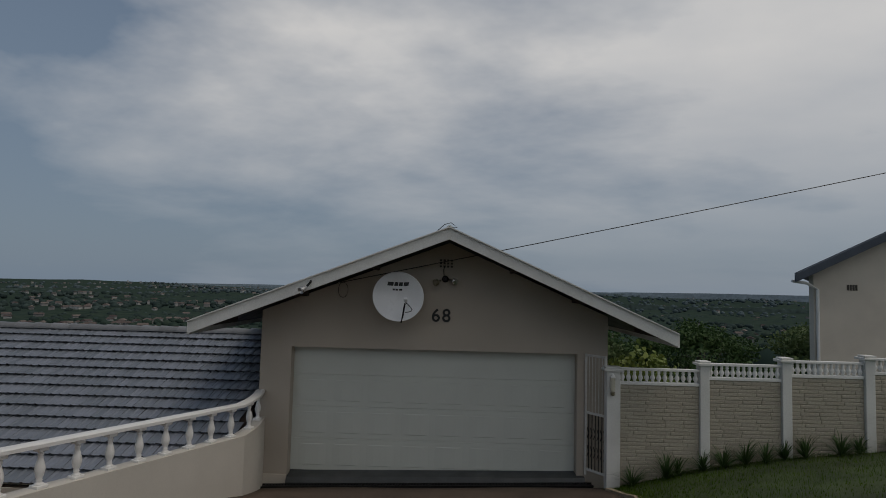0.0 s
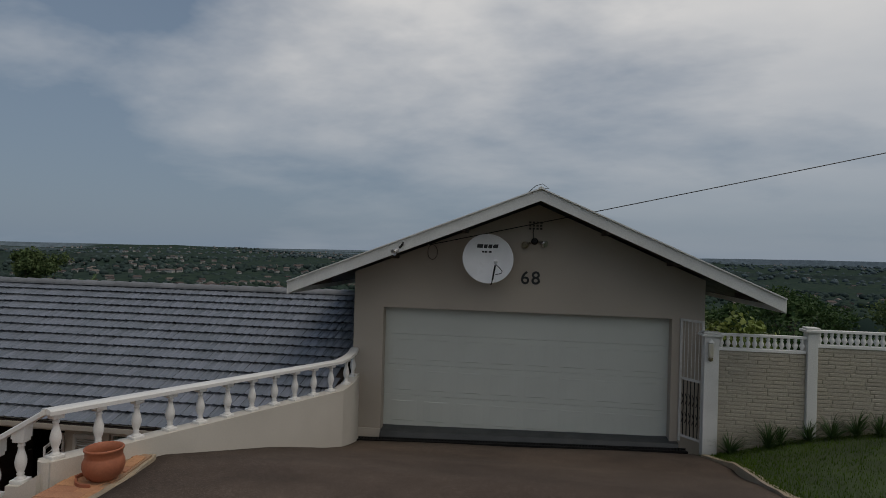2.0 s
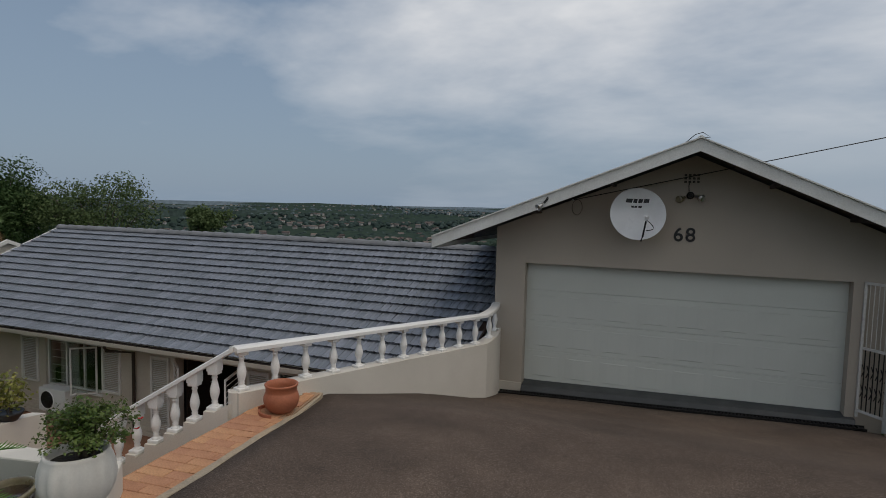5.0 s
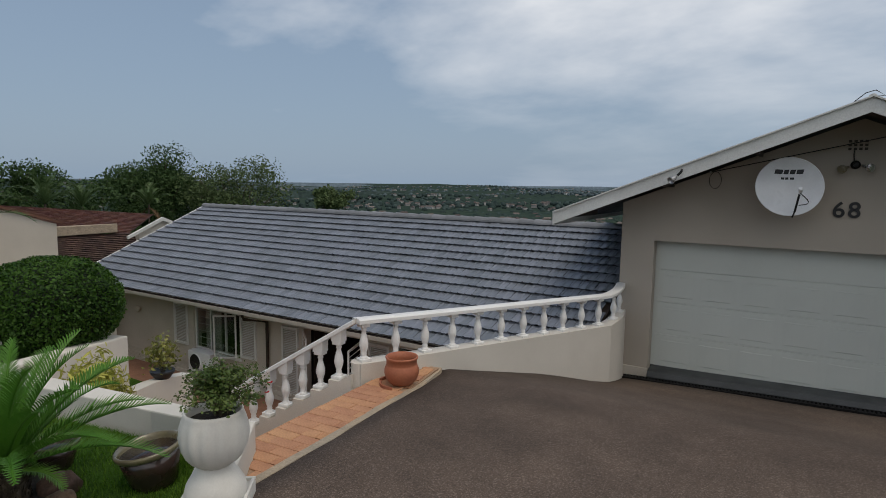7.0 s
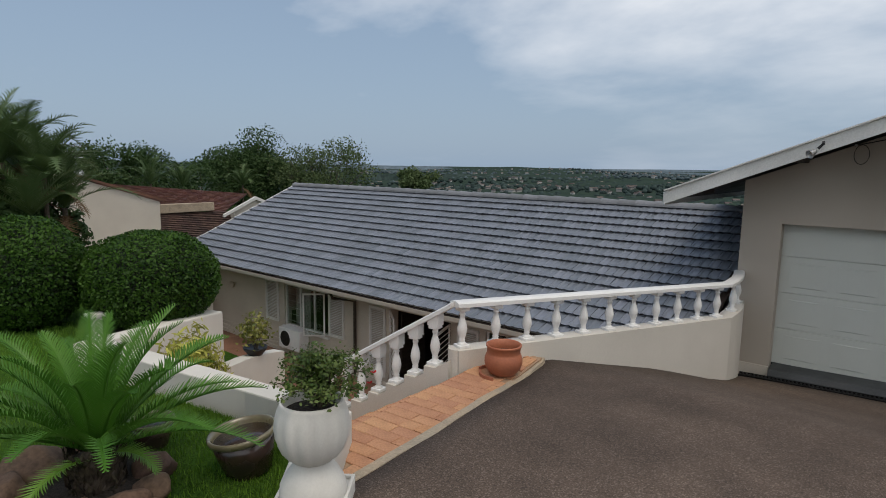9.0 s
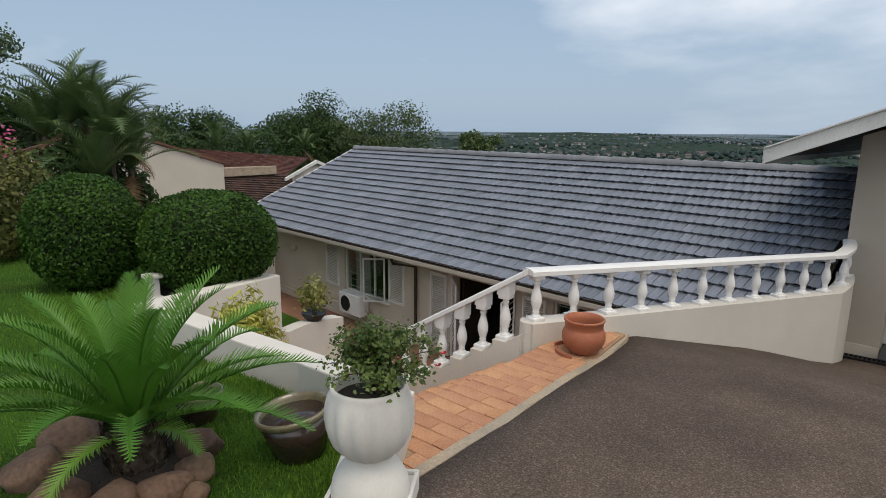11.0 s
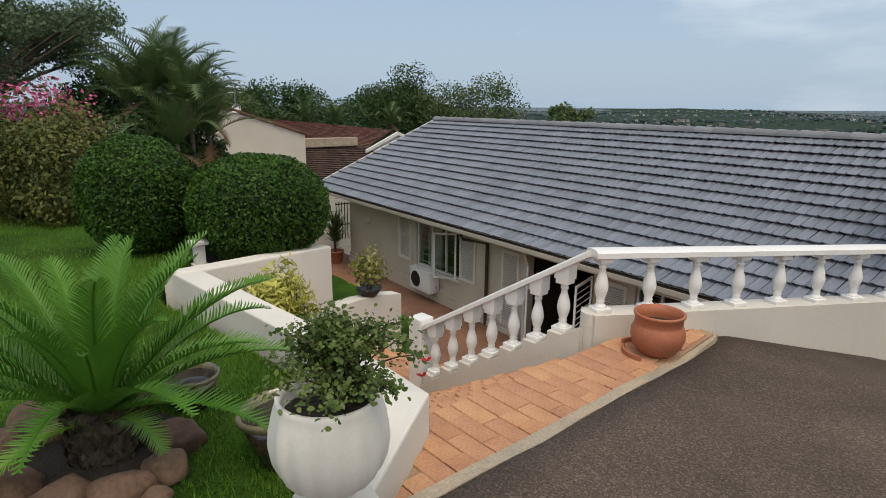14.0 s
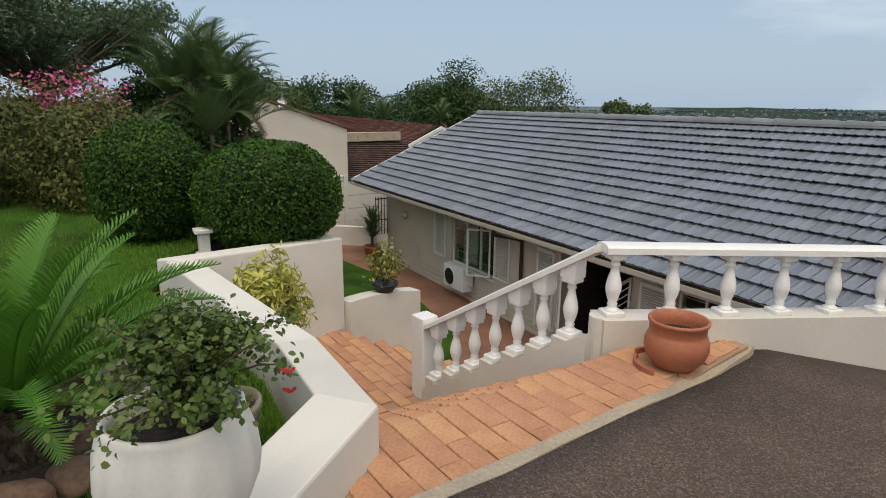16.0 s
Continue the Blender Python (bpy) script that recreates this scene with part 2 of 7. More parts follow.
M_CYCAD_LT = leafy("young_cycad_leaves", (0.075, 0.19, 0.022), (0.21, 0.38, 0.05), 0.36, 0.45)
M_ROSE = leafy("rose_leaves", (0.024, 0.064, 0.011), (0.135, 0.180, 0.042), 0.45, 0.3)
M_YELLOW = leafy("variegated_leaves", (0.20, 0.24, 0.035), (0.58, 0.54, 0.12), 0.45, 0.4)
M_MOTTLED = leafy("mottled_leaves", (0.07, 0.11, 0.02), (0.38, 0.36, 0.10), 0.5, 0.3)
M_PALM = leafy("palm_leaves", (0.040, 0.085, 0.028), (0.150, 0.210, 0.075), 0.45, 0.35)
M_LIGHT = leafy("light_green_leaves", (0.075, 0.130, 0.030), (0.260, 0.310, 0.080), 0.5, 0.3)
M_PALM_DRY = leafy("dry_fronds", (0.12, 0.075, 0.04), (0.22, 0.14, 0.08), 0.8, 0.2)
M_TREE = leafy("tree_leaves", (0.024, 0.056, 0.018), (0.070, 0.115, 0.038), 0.6, 0.15)
M_TREE_LT = leafy("light_tree_leaves", (0.050, 0.085, 0.032), (0.120, 0.160, 0.065), 0.6, 0.15)
# grey-green leaves, lightened to paint distance haze into the colour
M_TREE_HAZY = leafy("haze_paled_tree_leaves", (0.055, 0.092, 0.050), (0.140, 0.190, 0.105), 0.6, 0.15)
M_SHRUB = leafy("mixed_shrub_leaves", (0.030, 0.058, 0.016), (0.170, 0.160, 0.045), 0.55, 0.2)
M_PINK = leafy("pink_blossom", (0.40, 0.06, 0.16), (0.60, 0.16, 0.30), 0.6, 0.2)
M_RED = leafy("red_petals", (0.35, 0.008, 0.012), (0.50, 0.02, 0.02), 0.5, 0.3)
M_BARK = surface("bark", (0.11, 0.085, 0.065), 0.9, 0.3, 6, 50, 0.2, 0.8, 0.01, stretch=(1, 1, 0.3))
M_STUBS = surface("dry_leaf_bases", (0.085, 0.062, 0.040), 0.95, 0.3, 20, 80, 0.2, 0.3, tint=(0.04, 0.03, 0.02), random_piece=0.35)
M_STEM = surface("rose_stem", (0.07, 0.055, 0.03), 0.7, 0.3, 6, 50, 0.1, 0.2)


def asphalt_material():
    """Worn asphalt: brown-grey binder, pale stones in it, broad stains and tyre-polished streaks."""
    m, n, l, p = nodes_of("asphalt")
    tc = n.new("ShaderNodeTexCoord")

    def tex(kind, scale, detail=4):
        q = n.new(kind)
        q.inputs["Scale"].default_value = scale
        if kind.endswith("Noise"):
            q.inputs["Detail"].default_value = detail
        l.new(tc.outputs["Object"], q.inputs["Vector"])
        return q

    def ramp(v, *stops):
        q = n.new("ShaderNodeValToRGB")
        q.color_ramp.elements[0].position, q.color_ramp.elements[0].color = stops[0][0], (*stops[0][1], 1)
        q.color_ramp.elements[1].position, q.color_ramp.elements[1].color = stops[1][0], (*stops[1][1], 1)
        l.new(v, q.inputs[0])
        return q.outputs[0]

    def mix(kind, f, a, b):
        q = n.new("ShaderNodeMixRGB")
        q.blend_type = kind
        if isinstance(f, float):
            q.inputs[0].default_value = f
        else:
            l.new(f, q.inputs[0])
        for s_, v in ((1, a), (2, b)):
            if isinstance(v, tuple):
                q.inputs[s_].default_value = (*v, 1)
            else:
                l.new(v, q.inputs[s_])
        return q.outputs[0]

    stones = tex("ShaderNodeTexVoronoi", 125)
    grit = tex("ShaderNodeTexNoise", 100, 6)
    broad = tex("ShaderNodeTexNoise", 0.45, 6)
    mid = tex("ShaderNodeTexNoise", 2.2, 8)
    col = ramp(grit.outputs["Fac"], (0.30, (0.040, 0.033, 0.028)), (0.72, (0.120, 0.096, 0.080)))
    lum = n.new("ShaderNodeRGBToBW")
    l.new(stones.outputs["Color"], lum.inputs[0])
    col = mix('MIX', ramp(lum.outputs[0], (0.66, (0, 0, 0)), (0.82, (0.68, 0.68, 0.68))), col, (0.185, 0.160, 0.140))
    col = mix('MULTIPLY', 1.0, col, ramp(broad.outputs["Fac"], (0.36, (0.72, 0.66, 0.63)), (0.66, (1.22, 1.12, 1.05))))
    col = mix('MULTIPLY', 1.0, col, ramp(mid.outputs["Fac"], (0.30, (0.80, 0.79, 0.78)), (0.70, (1.12, 1.10, 1.08))))
    l.new(col, p.inputs["Base Color"])
    p.inputs["Roughness"].default_value = 0.9
    p.inputs["Specular IOR Level"].default_value = 0.3
    b = n.new("ShaderNodeBump")
    b.inputs["Strength"].default_value, b.inputs["Distance"].default_value = 0.8, 0.006
    l.new(grit.outputs["Fac"], b.inputs["Height"])
    l.new(b.outputs[0], p.inputs["Normal"])
    return m


M_ASPHALT = asphalt_material()


def glass_material(name, rough=0.02):
    m, n, l, p = nodes_of(name)
    p.inputs["Base Color"].default_value = (0.9, 0.95, 0.95, 1)
    p.inputs["Transmission Weight"].default_value = 1.0
    p.inputs["Roughness"].default_value = rough
    p.inputs["IOR"].default_value = 1.45
    return m


M_GLASS = glass_material("window_glass")


def far_land_material():
    """Wooded suburb seen from far: greens, pale roofs, and a bluish haze tint painted in by noise."""
    m, n, l, p = nodes_of("far_woodland")
    tc = n.new("ShaderNodeTexCoord")
    a = n.new("ShaderNodeTexNoise")
    a.inputs["Scale"].default_value, a.inputs["Detail"].default_value = 0.012, 8
    b = n.new("ShaderNodeTexNoise")
    b.inputs["Scale"].default_value, b.inputs["Detail"].default_value = 0.08, 6
    for q in (a, b):
        l.new(tc.outputs["Object"], q.inputs["Vector"])
    r = n.new("ShaderNodeValToRGB")
    e = r.color_ramp.elements
    e[0].position, e[0].color = 0.35, (0.018, 0.034, 0.024, 1)
    e[1].position, e[1].color = 0.68, (0.052, 0.072, 0.048, 1)
    l.new(b.outputs["Fac"], r.inputs[0])
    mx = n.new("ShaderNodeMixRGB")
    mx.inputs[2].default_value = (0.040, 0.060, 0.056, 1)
    l.new(a.outputs["Fac"], mx.inputs[0])
    l.new(r.outputs[0], mx.inputs[1])
    l.new(mx.outputs[0], p.inputs["Base Color"])
    p.inputs["Roughness"].default_value = 1.0
    p.inputs["Specular IOR Level"].default_value = 0.0
    return m


M_FAR = far_land_material()
# haze painted into the hill and wood colours: paler, bluer farther out
M_HILL = surface("haze_blue_hills", (0.150, 0.195, 0.235), 1.0, 0.2, 0.004, 0.05, 0.12, 0, tint=(0.115, 0.155, 0.185), spec=0.0)
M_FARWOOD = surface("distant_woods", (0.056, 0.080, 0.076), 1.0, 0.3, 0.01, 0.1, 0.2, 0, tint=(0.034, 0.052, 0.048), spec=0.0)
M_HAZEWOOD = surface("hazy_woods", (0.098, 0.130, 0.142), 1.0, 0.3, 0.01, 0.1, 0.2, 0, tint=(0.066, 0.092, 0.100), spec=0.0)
M_FARROOF = surface("far_roofs", (0.15, 0.125, 0.115), 0.9, 0.2, 0.05, 1, 0.05, 0, random_piece=0.5, spec=0.1)
M_FARWALL = surface("far_walls", (0.37, 0.365, 0.355), 0.9, 0.2, 0.05, 1, 0.05, 0, random_piece=0.3, spec=0.1)


# ---- building helpers ----
def wmat(ob):
    m = ob.matrix_basis.copy()
    while ob.parent:
        ob = ob.parent
        m = ob.matrix_basis @ m
    return m


def thing(name, loc, label, category, group="", kind="", rz=0):
    ob = new(name)
    ob.matrix_basis = pose(*loc, 0, 0, rz)
    ob.empty_display_size = 0.1
    return tagged(ob, label, category, group, kind)


def part(name, bm, material, parent=None, label="", smooth=False, flat_normals=True):
    """Links a bmesh, given in world metres, as one mesh under its thing."""
    if flat_normals:
        bmesh.ops.recalc_face_normals(bm, faces=bm.faces)
    me = bpy.data.meshes.new(name)
    bm.to_mesh(me)
    bm.free()
    return link(name, me, material, parent, label, smooth)


def link(name, me, material, parent=None, label="", smooth=False):
    me.materials.append(material)
    if smooth:
        me.polygons.foreach_set("use_smooth", [True] * len(me.polygons))
    ob = new(name, me)
    if parent is not None:
        me.transform(wmat(parent).inverted())
        ob.parent = parent
    if label:
        ob["label"] = label
    return ob


def box(bm, x0, x1, y0, y1, z0, z1, bevel=0.0, m=None):
    vs = [bm.verts.new((x, y, z)) for x in (x0, x1) for y in (y0, y1) for z in (z0, z1)]
    fs = [bm.faces.new([vs[i] for i in q]) for q in ((0, 1, 3, 2), (4, 6, 7, 5), (0, 4, 5, 1), (2, 3, 7, 6), (0, 2, 6, 4), (1, 5, 7, 3))]
    if bevel:
        es = list({e for f in fs for e in f.edges})
        r = bmesh.ops.bevel(bm, geom=es, offset=bevel, segments=2, affect='EDGES', profile=0.5)
        vs = list({v for f in r['faces'] for v in f.verts} | {v for v in vs if v.is_valid})
    if m is not None:
        bmesh.ops.transform(bm, matrix=m, verts=vs)
    return vs


def obox(bm, a, b, half, z0a, z1a, z0b=None, z1b=None, bevel=0.0):
    """A bar between plan points a and b, of half width half, whose bottom and top may slope."""
    z0b = z0a if z0b is None else z0b
    z1b = z1a if z1b is None else z1b
    a, b = Vector((a[0], a[1], 0)), Vector((b[0], b[1], 0))
    s = (b - a).normalized().cross(Vector((0, 0, 1))) * half
    vs = []
    for p, lo, hi in ((a, z0a, z1a), (b, z0b, z1b)):
        for k in (-1, 1):
            for z in (lo, hi):
                vs.append(bm.verts.new((p.x + s.x * k, p.y + s.y * k, z)))
    fs = [bm.faces.new([vs[i] for i in q]) for q in ((0, 1, 3, 2), (4, 6, 7, 5), (0, 4, 5, 1), (2, 3, 7, 6), (0, 2, 6, 4), (1, 5, 7, 3))]
    if bevel:
        bmesh.ops.recalc_face_normals(bm, faces=fs)
        bmesh.ops.bevel(bm, geom=list({e for f in fs for e in f.edges}), offset=bevel, segments=2, affect='EDGES', profile=0.5)


def prism(bm, pts, z0, z1, bevel=0.0):
    """An upright block over a plan outline; z0 and z1 numbers or lists, one a corner."""
    n = len(pts)
    lo = z0 if isinstance(z0, (list, tuple)) else [z0] * n
    hi = z1 if isinstance(z1, (list, tuple)) else [z1] * n
    a = [bm.verts.new((p[0], p[1], z)) for p, z in zip(pts, lo)]
    b = [bm.verts.new((p[0], p[1], z)) for p, z in zip(pts, hi)]
    fs = [bm.faces.new(a[::-1]), bm.faces.new(b)]
    for i in range(n):
        fs.append(bm.faces.new((a[i], a[(i + 1) % n], b[(i + 1) % n], b[i])))
    if bevel:
        bmesh.ops.recalc_face_normals(bm, faces=fs)
        bmesh.ops.bevel(bm, geom=list({e for f in fs for e in f.edges}), offset=bevel, segments=2, affect='EDGES', profile=0.5)


def lathe(bm, profile, seg=16, c=(0, 0, 0), lobes=0, depth=0.0, lean=None, smooth_from=1e9):
    """A turned body: profile of (radius, height); lobes press flutes into it."""
    rings = []
    for r, z in profile:
        ring = []
        flute = depth * (1 - smoothstep(smooth_from, smooth_from + 0.12, z))
        for i in range(seg):
            a = 2 * math.pi * i / seg
            q = r * (1 + flute * (abs(math.cos(a * lobes / 2)) - 0.6)) if lobes and r > 0.02 else r
            v = Vector((q * math.cos(a), q * math.sin(a), z))
            if lean is not None:
                v = lean @ v
            ring.append(bm.verts.new((v.x + c[0], v.y + c[1], v.z + c[2])))
        rings.append(ring)
    for p, q in zip(rings, rings[1:]):
        for i in range(seg):
            bm.faces.new((p[i], p[(i + 1) % seg], q[(i + 1) % seg], q[i]))
    bm.faces.new(rings[0][::-1])
    bm.faces.new(rings[-1])


def tube(bm, pts, radius, seg=8):
    """A round rod along points; radius a number or one a point."""
    pts = [Vector(p) for p in pts]
    rad = radius if isinstance(radius, (list, tuple)) else [radius] * len(pts)
    rings = []
    for i, p in enumerate(pts):
        d = (pts[min(i + 1, len(pts) - 1)] - pts[max(i - 1, 0)]).normalized()
        u = d.cross(Vector((0, 0, 1)) if abs(d.z) < 0.9 else Vector((1, 0, 0))).normalized()
        v = d.cross(u)
        rings.append([bm.verts.new(p + (u * math.cos(2 * math.pi * k / seg) + v * math.sin(2 * math.pi * k / seg)) * rad[i]) for k in range(seg)])
    for a, b in zip(rings, rings[1:]):
        for k in range(seg):
            bm.faces.new((a[k], a[(k + 1) % seg], b[(k + 1) % seg], b[k]))
    bm.faces.new(rings[0][::-1])
    bm.faces.new(rings[-1])


def mesh_of(name, verts, faces):
    me = bpy.data.meshes.new(name)
    me.from_pydata(verts, [], faces)
    me.update()
    return me


def smoothstep(a, b, x):
    t = min(1, max(0, (x - a) / (b - a)))
    return t * t * (3 - 2 * t)


def interp(x, xs, zs):
    if x <= xs[0]:
        return zs[0]
    for a, b, p, q in zip(xs, xs[1:], zs, zs[1:]):
        if x <= b:
            return p + (q - p) * (x - a) / (b - a)
    return zs[-1]


# ---- ground ----
DR_Y = [-40, -22, -12, -10, -8, -6, -4.35, -2.82, -1.77, -0.30]
DR_Z = [3.6, 3.1, 2.1, 1.65, 1.10, 0.985, 0.87, 0.48, 0.15, -0.20]


def drive_z(x, y):
    fall = smoothstep(-2.6, -0.4, y) * (0.015 + 0.031 * min(max(x, -0.4), 5.4))
    return interp(y, DR_Y, DR_Z) + fall + 0.006 * math.sin(x * 2.1 + y * 1.3)


def land_z(x, y):
    near = interp(y, [-30, -7.5, -5.0, 9], [interp(max(y, -22), DR_Y, DR_Z) - 0.5, 0.3, -2.5, -2.6])
    r = math.hypot(x, y)
    a = smoothstep(25, 260, r)
    b = smoothstep(300, 3200, r)
    far = -48 * a + 29 * b + a * 7 * math.sin(x * 0.011 + 1.3) * math.sin(y * 0.009 + 0.6) + a * 9 * math.sin(x * 0.0031 + y * 0.0024)
    back = smoothstep(-20, -400, y)
    return near * (1 - a) + far * (1 - back) + back * 6


def build_ground():
    rings = [0.0, 4, 8, 12, 16, 22, 30, 42, 60, 85, 120, 160, 210, 270, 350, 450, 580, 740, 950, 1200, 1500, 1900, 2400, 3000, 3700, 4600]
    seg = 144
    vs, fs = [(0, -3.5, land_z(0, -3.5) - 0.6)], []
    for r in rings[1:]:
        for k in range(seg):
            a = 2 * math.pi * k / seg
            x, y = r * math.cos(a), r * math.sin(a) - 3.5
            vs.append((x, y, land_z(x, y) - (0.6 if r < 40 else 0)))
    for k in range(seg):
        fs.append((0, 1 + k, 1 + (k + 1) % seg))
    for j in range(len(rings) - 2):
        for k in range(seg):
            p, q = 1 + j * seg + k, 1 + j * seg + (k + 1) % seg
            fs.append((p, p + seg, q + seg, q))
    ob = link("ground", mesh_of("ground", vs, fs), M_FAR, smooth=True)
    tagged(ob, "wooded hillside falling away to a wide green valley", "ground", kind="structure")


build_ground()

XL_Y = [-40, -22, -12, -9, -7.57, -6.0, -4.57, -4.34, -2.82, -1.43, -0.30]
XL_X = [-0.2, -0.2, -0.1, -0.52, -0.78, -1.0, -1.26, -1.33, -0.80, -0.28, -0.30]
XR_Y = [-40, -22, -12, -6, -4.07, -1.45, -0.6, -0.30]
XR_X = [7.5, 7.0, 5.2, 5.0, 5.05, 5.42, 5.25, 5.2]


def build_drive():
    ys = [-40 + i * 0.9 for i in range(20)] + [-22 + i * 0.36 for i in range(61)]
    ys = [y for y in ys if y < -0.30] + [-0.30]
    cols = 26
    vs, fs = [], []
    for y in ys:
        a, b = interp(y, XL_Y, XL_X), interp(y, XR_Y, XR_X)
        for i in range(cols + 1):
            x = a + (b - a) * i / cols
            vs.append((x, y, drive_z(x, y)))
    for j in range(len(ys) - 1):
        for i in range(cols):
            p = j * (cols + 1) + i
            fs.append((p, p + 1, p + cols + 2, p + cols + 1))
    bm = bmesh.new()
    bm.from_mesh(mesh_of("drive_sheet", vs, fs))
    r = bmesh.ops.extrude_face_region(bm, geom=bm.faces[:])
    bmesh.ops.translate(bm, verts=[v for v in r["geom"] if isinstance(v, bmesh.types.BMVert)], vec=(0, 0, -0.5))
    tagged(part("driveway", bm, M_ASPHALT, smooth=True), "dark brown worn asphalt driveway sloping down to the garage", "driveway", kind="structure")


build_drive()


def lawn_right_z(x, y):
    return interp(x, [4.9, 5.3, 6.8, 8.1, 9.5, 14], [-0.12, -0.02, 0.36, 0.56, 0.70, 1.1]) + max(0, -y - 0.4) * interp(x, [5, 7, 14], [0.24, 0.19, 0.16])


def drive_edge(y):
    return interp(y, XL_Y, XL_X) - 0.05


def lawn_left_z(x, y):
    if y < -7.9 and x > -1.2:
        f = smoothstep(-1.2, drive_edge(y), x)
        return lawn_left_z(-1.2, y) * (1 - f) + (drive_z(drive_edge(y), y) - 0.05) * f
    return 0.86 + 0.03 * math.sin(x * 1.7) * math.sin(y * 1.3) + max(0, -y - 9) * 0.06 - max(0, -x - 6) * 0.02


def sheet(name, pts_fn, nx, ny, zfn, depth, material, label, category):
    vs, fs = [], []
    for j in range(ny + 1):
        for i in range(nx + 1):
            x, y = pts_fn(i / nx, j / ny)
            vs.append((x, y, zfn(x, y)))
    for j in range(ny):
        for i in range(nx):
            p = j * (nx + 1) + i
            fs.append((p, p + 1, p + nx + 2, p + nx + 1))
    bm = bmesh.new()
    bm.from_mesh(mesh_of(name, vs, fs))
    r = bmesh.ops.extrude_face_region(bm, geom=bm.faces[:])
    bmesh.ops.translate(bm, verts=[v for v in r["geom"] if isinstance(v, bmesh.types.BMVert)], vec=(0, 0, -depth))
    return tagged(part(name, bm, material, smooth=True), label, category, kind="structure")


def lawn_right_xy(u, v):
    y = -0.42 - 21 * v ** 1.3
    a = interp(y, XR_Y, XR_X)
    return a + (17 - a) * u ** 1.4, y


sheet("lawn_right", lawn_right_xy, 30, 40, lawn_right_z, 0.6, M_SIDEBED, "mown green lawn rising beside the driveway", "lawn")


def lawn_left_xy(u, v):
    """From the garden wall and the kerb back into the garden."""
    x = -0.95 - 19 * u ** 1.2
    near = interp(x, [-20, -7.5, -4.75, -2.4, -1.65, -1.2, -0.9], [-6.2, -6.2, -7.75, -7.30, -7.33, -7.75, -8.0])
    y = near - 12 * v ** 1.3
    return x + (drive_edge(y) + 0.95) * (1 - u) ** 12, y


sheet("lawn_left", lawn_left_xy, 50, 30, lawn_left_z, 0.9, M_GRASSBED, "thick green lawn held by a white garden wall", "lawn")

PATIO_Z = -1.82
bm = bmesh.new()
box(bm, -17.5, -0.7, -6.4, -0.9, PATIO_Z - 0.5, PATIO_Z)
tagged(part("patio", bm, M_PATIO), "red-brown paved patio along the house front", "patio", kind="structure")


# ---- garage ----
G_L, G_R, G_D = -0.53, 5.39, 6.6
RIDGE_X, RIDGE_Z = 2.66, 4.085
EAVE_L, EAVE_R, EAVE_Z = -1.38, 6.22, 2.52


def garage_roof_z(x):
    if x < RIDGE_X:
        return EAVE_Z + (x - EAVE_L) / (RIDGE_X - EAVE_L) * (RIDGE_Z - EAVE_Z)
    return EAVE_Z + (EAVE_R - x) / (EAVE_R - RIDGE_X) * (RIDGE_Z - EAVE_Z)


def thicken(bm, vec):
    """Turns a flat sheet of faces into a slab."""
    r = bmesh.ops.extrude_face_region(bm, geom=bm.faces[:])
    bmesh.ops.translate(bm, verts=[v for v in r["geom"] if isinstance(v, bmesh.types.BMVert)], vec=vec)


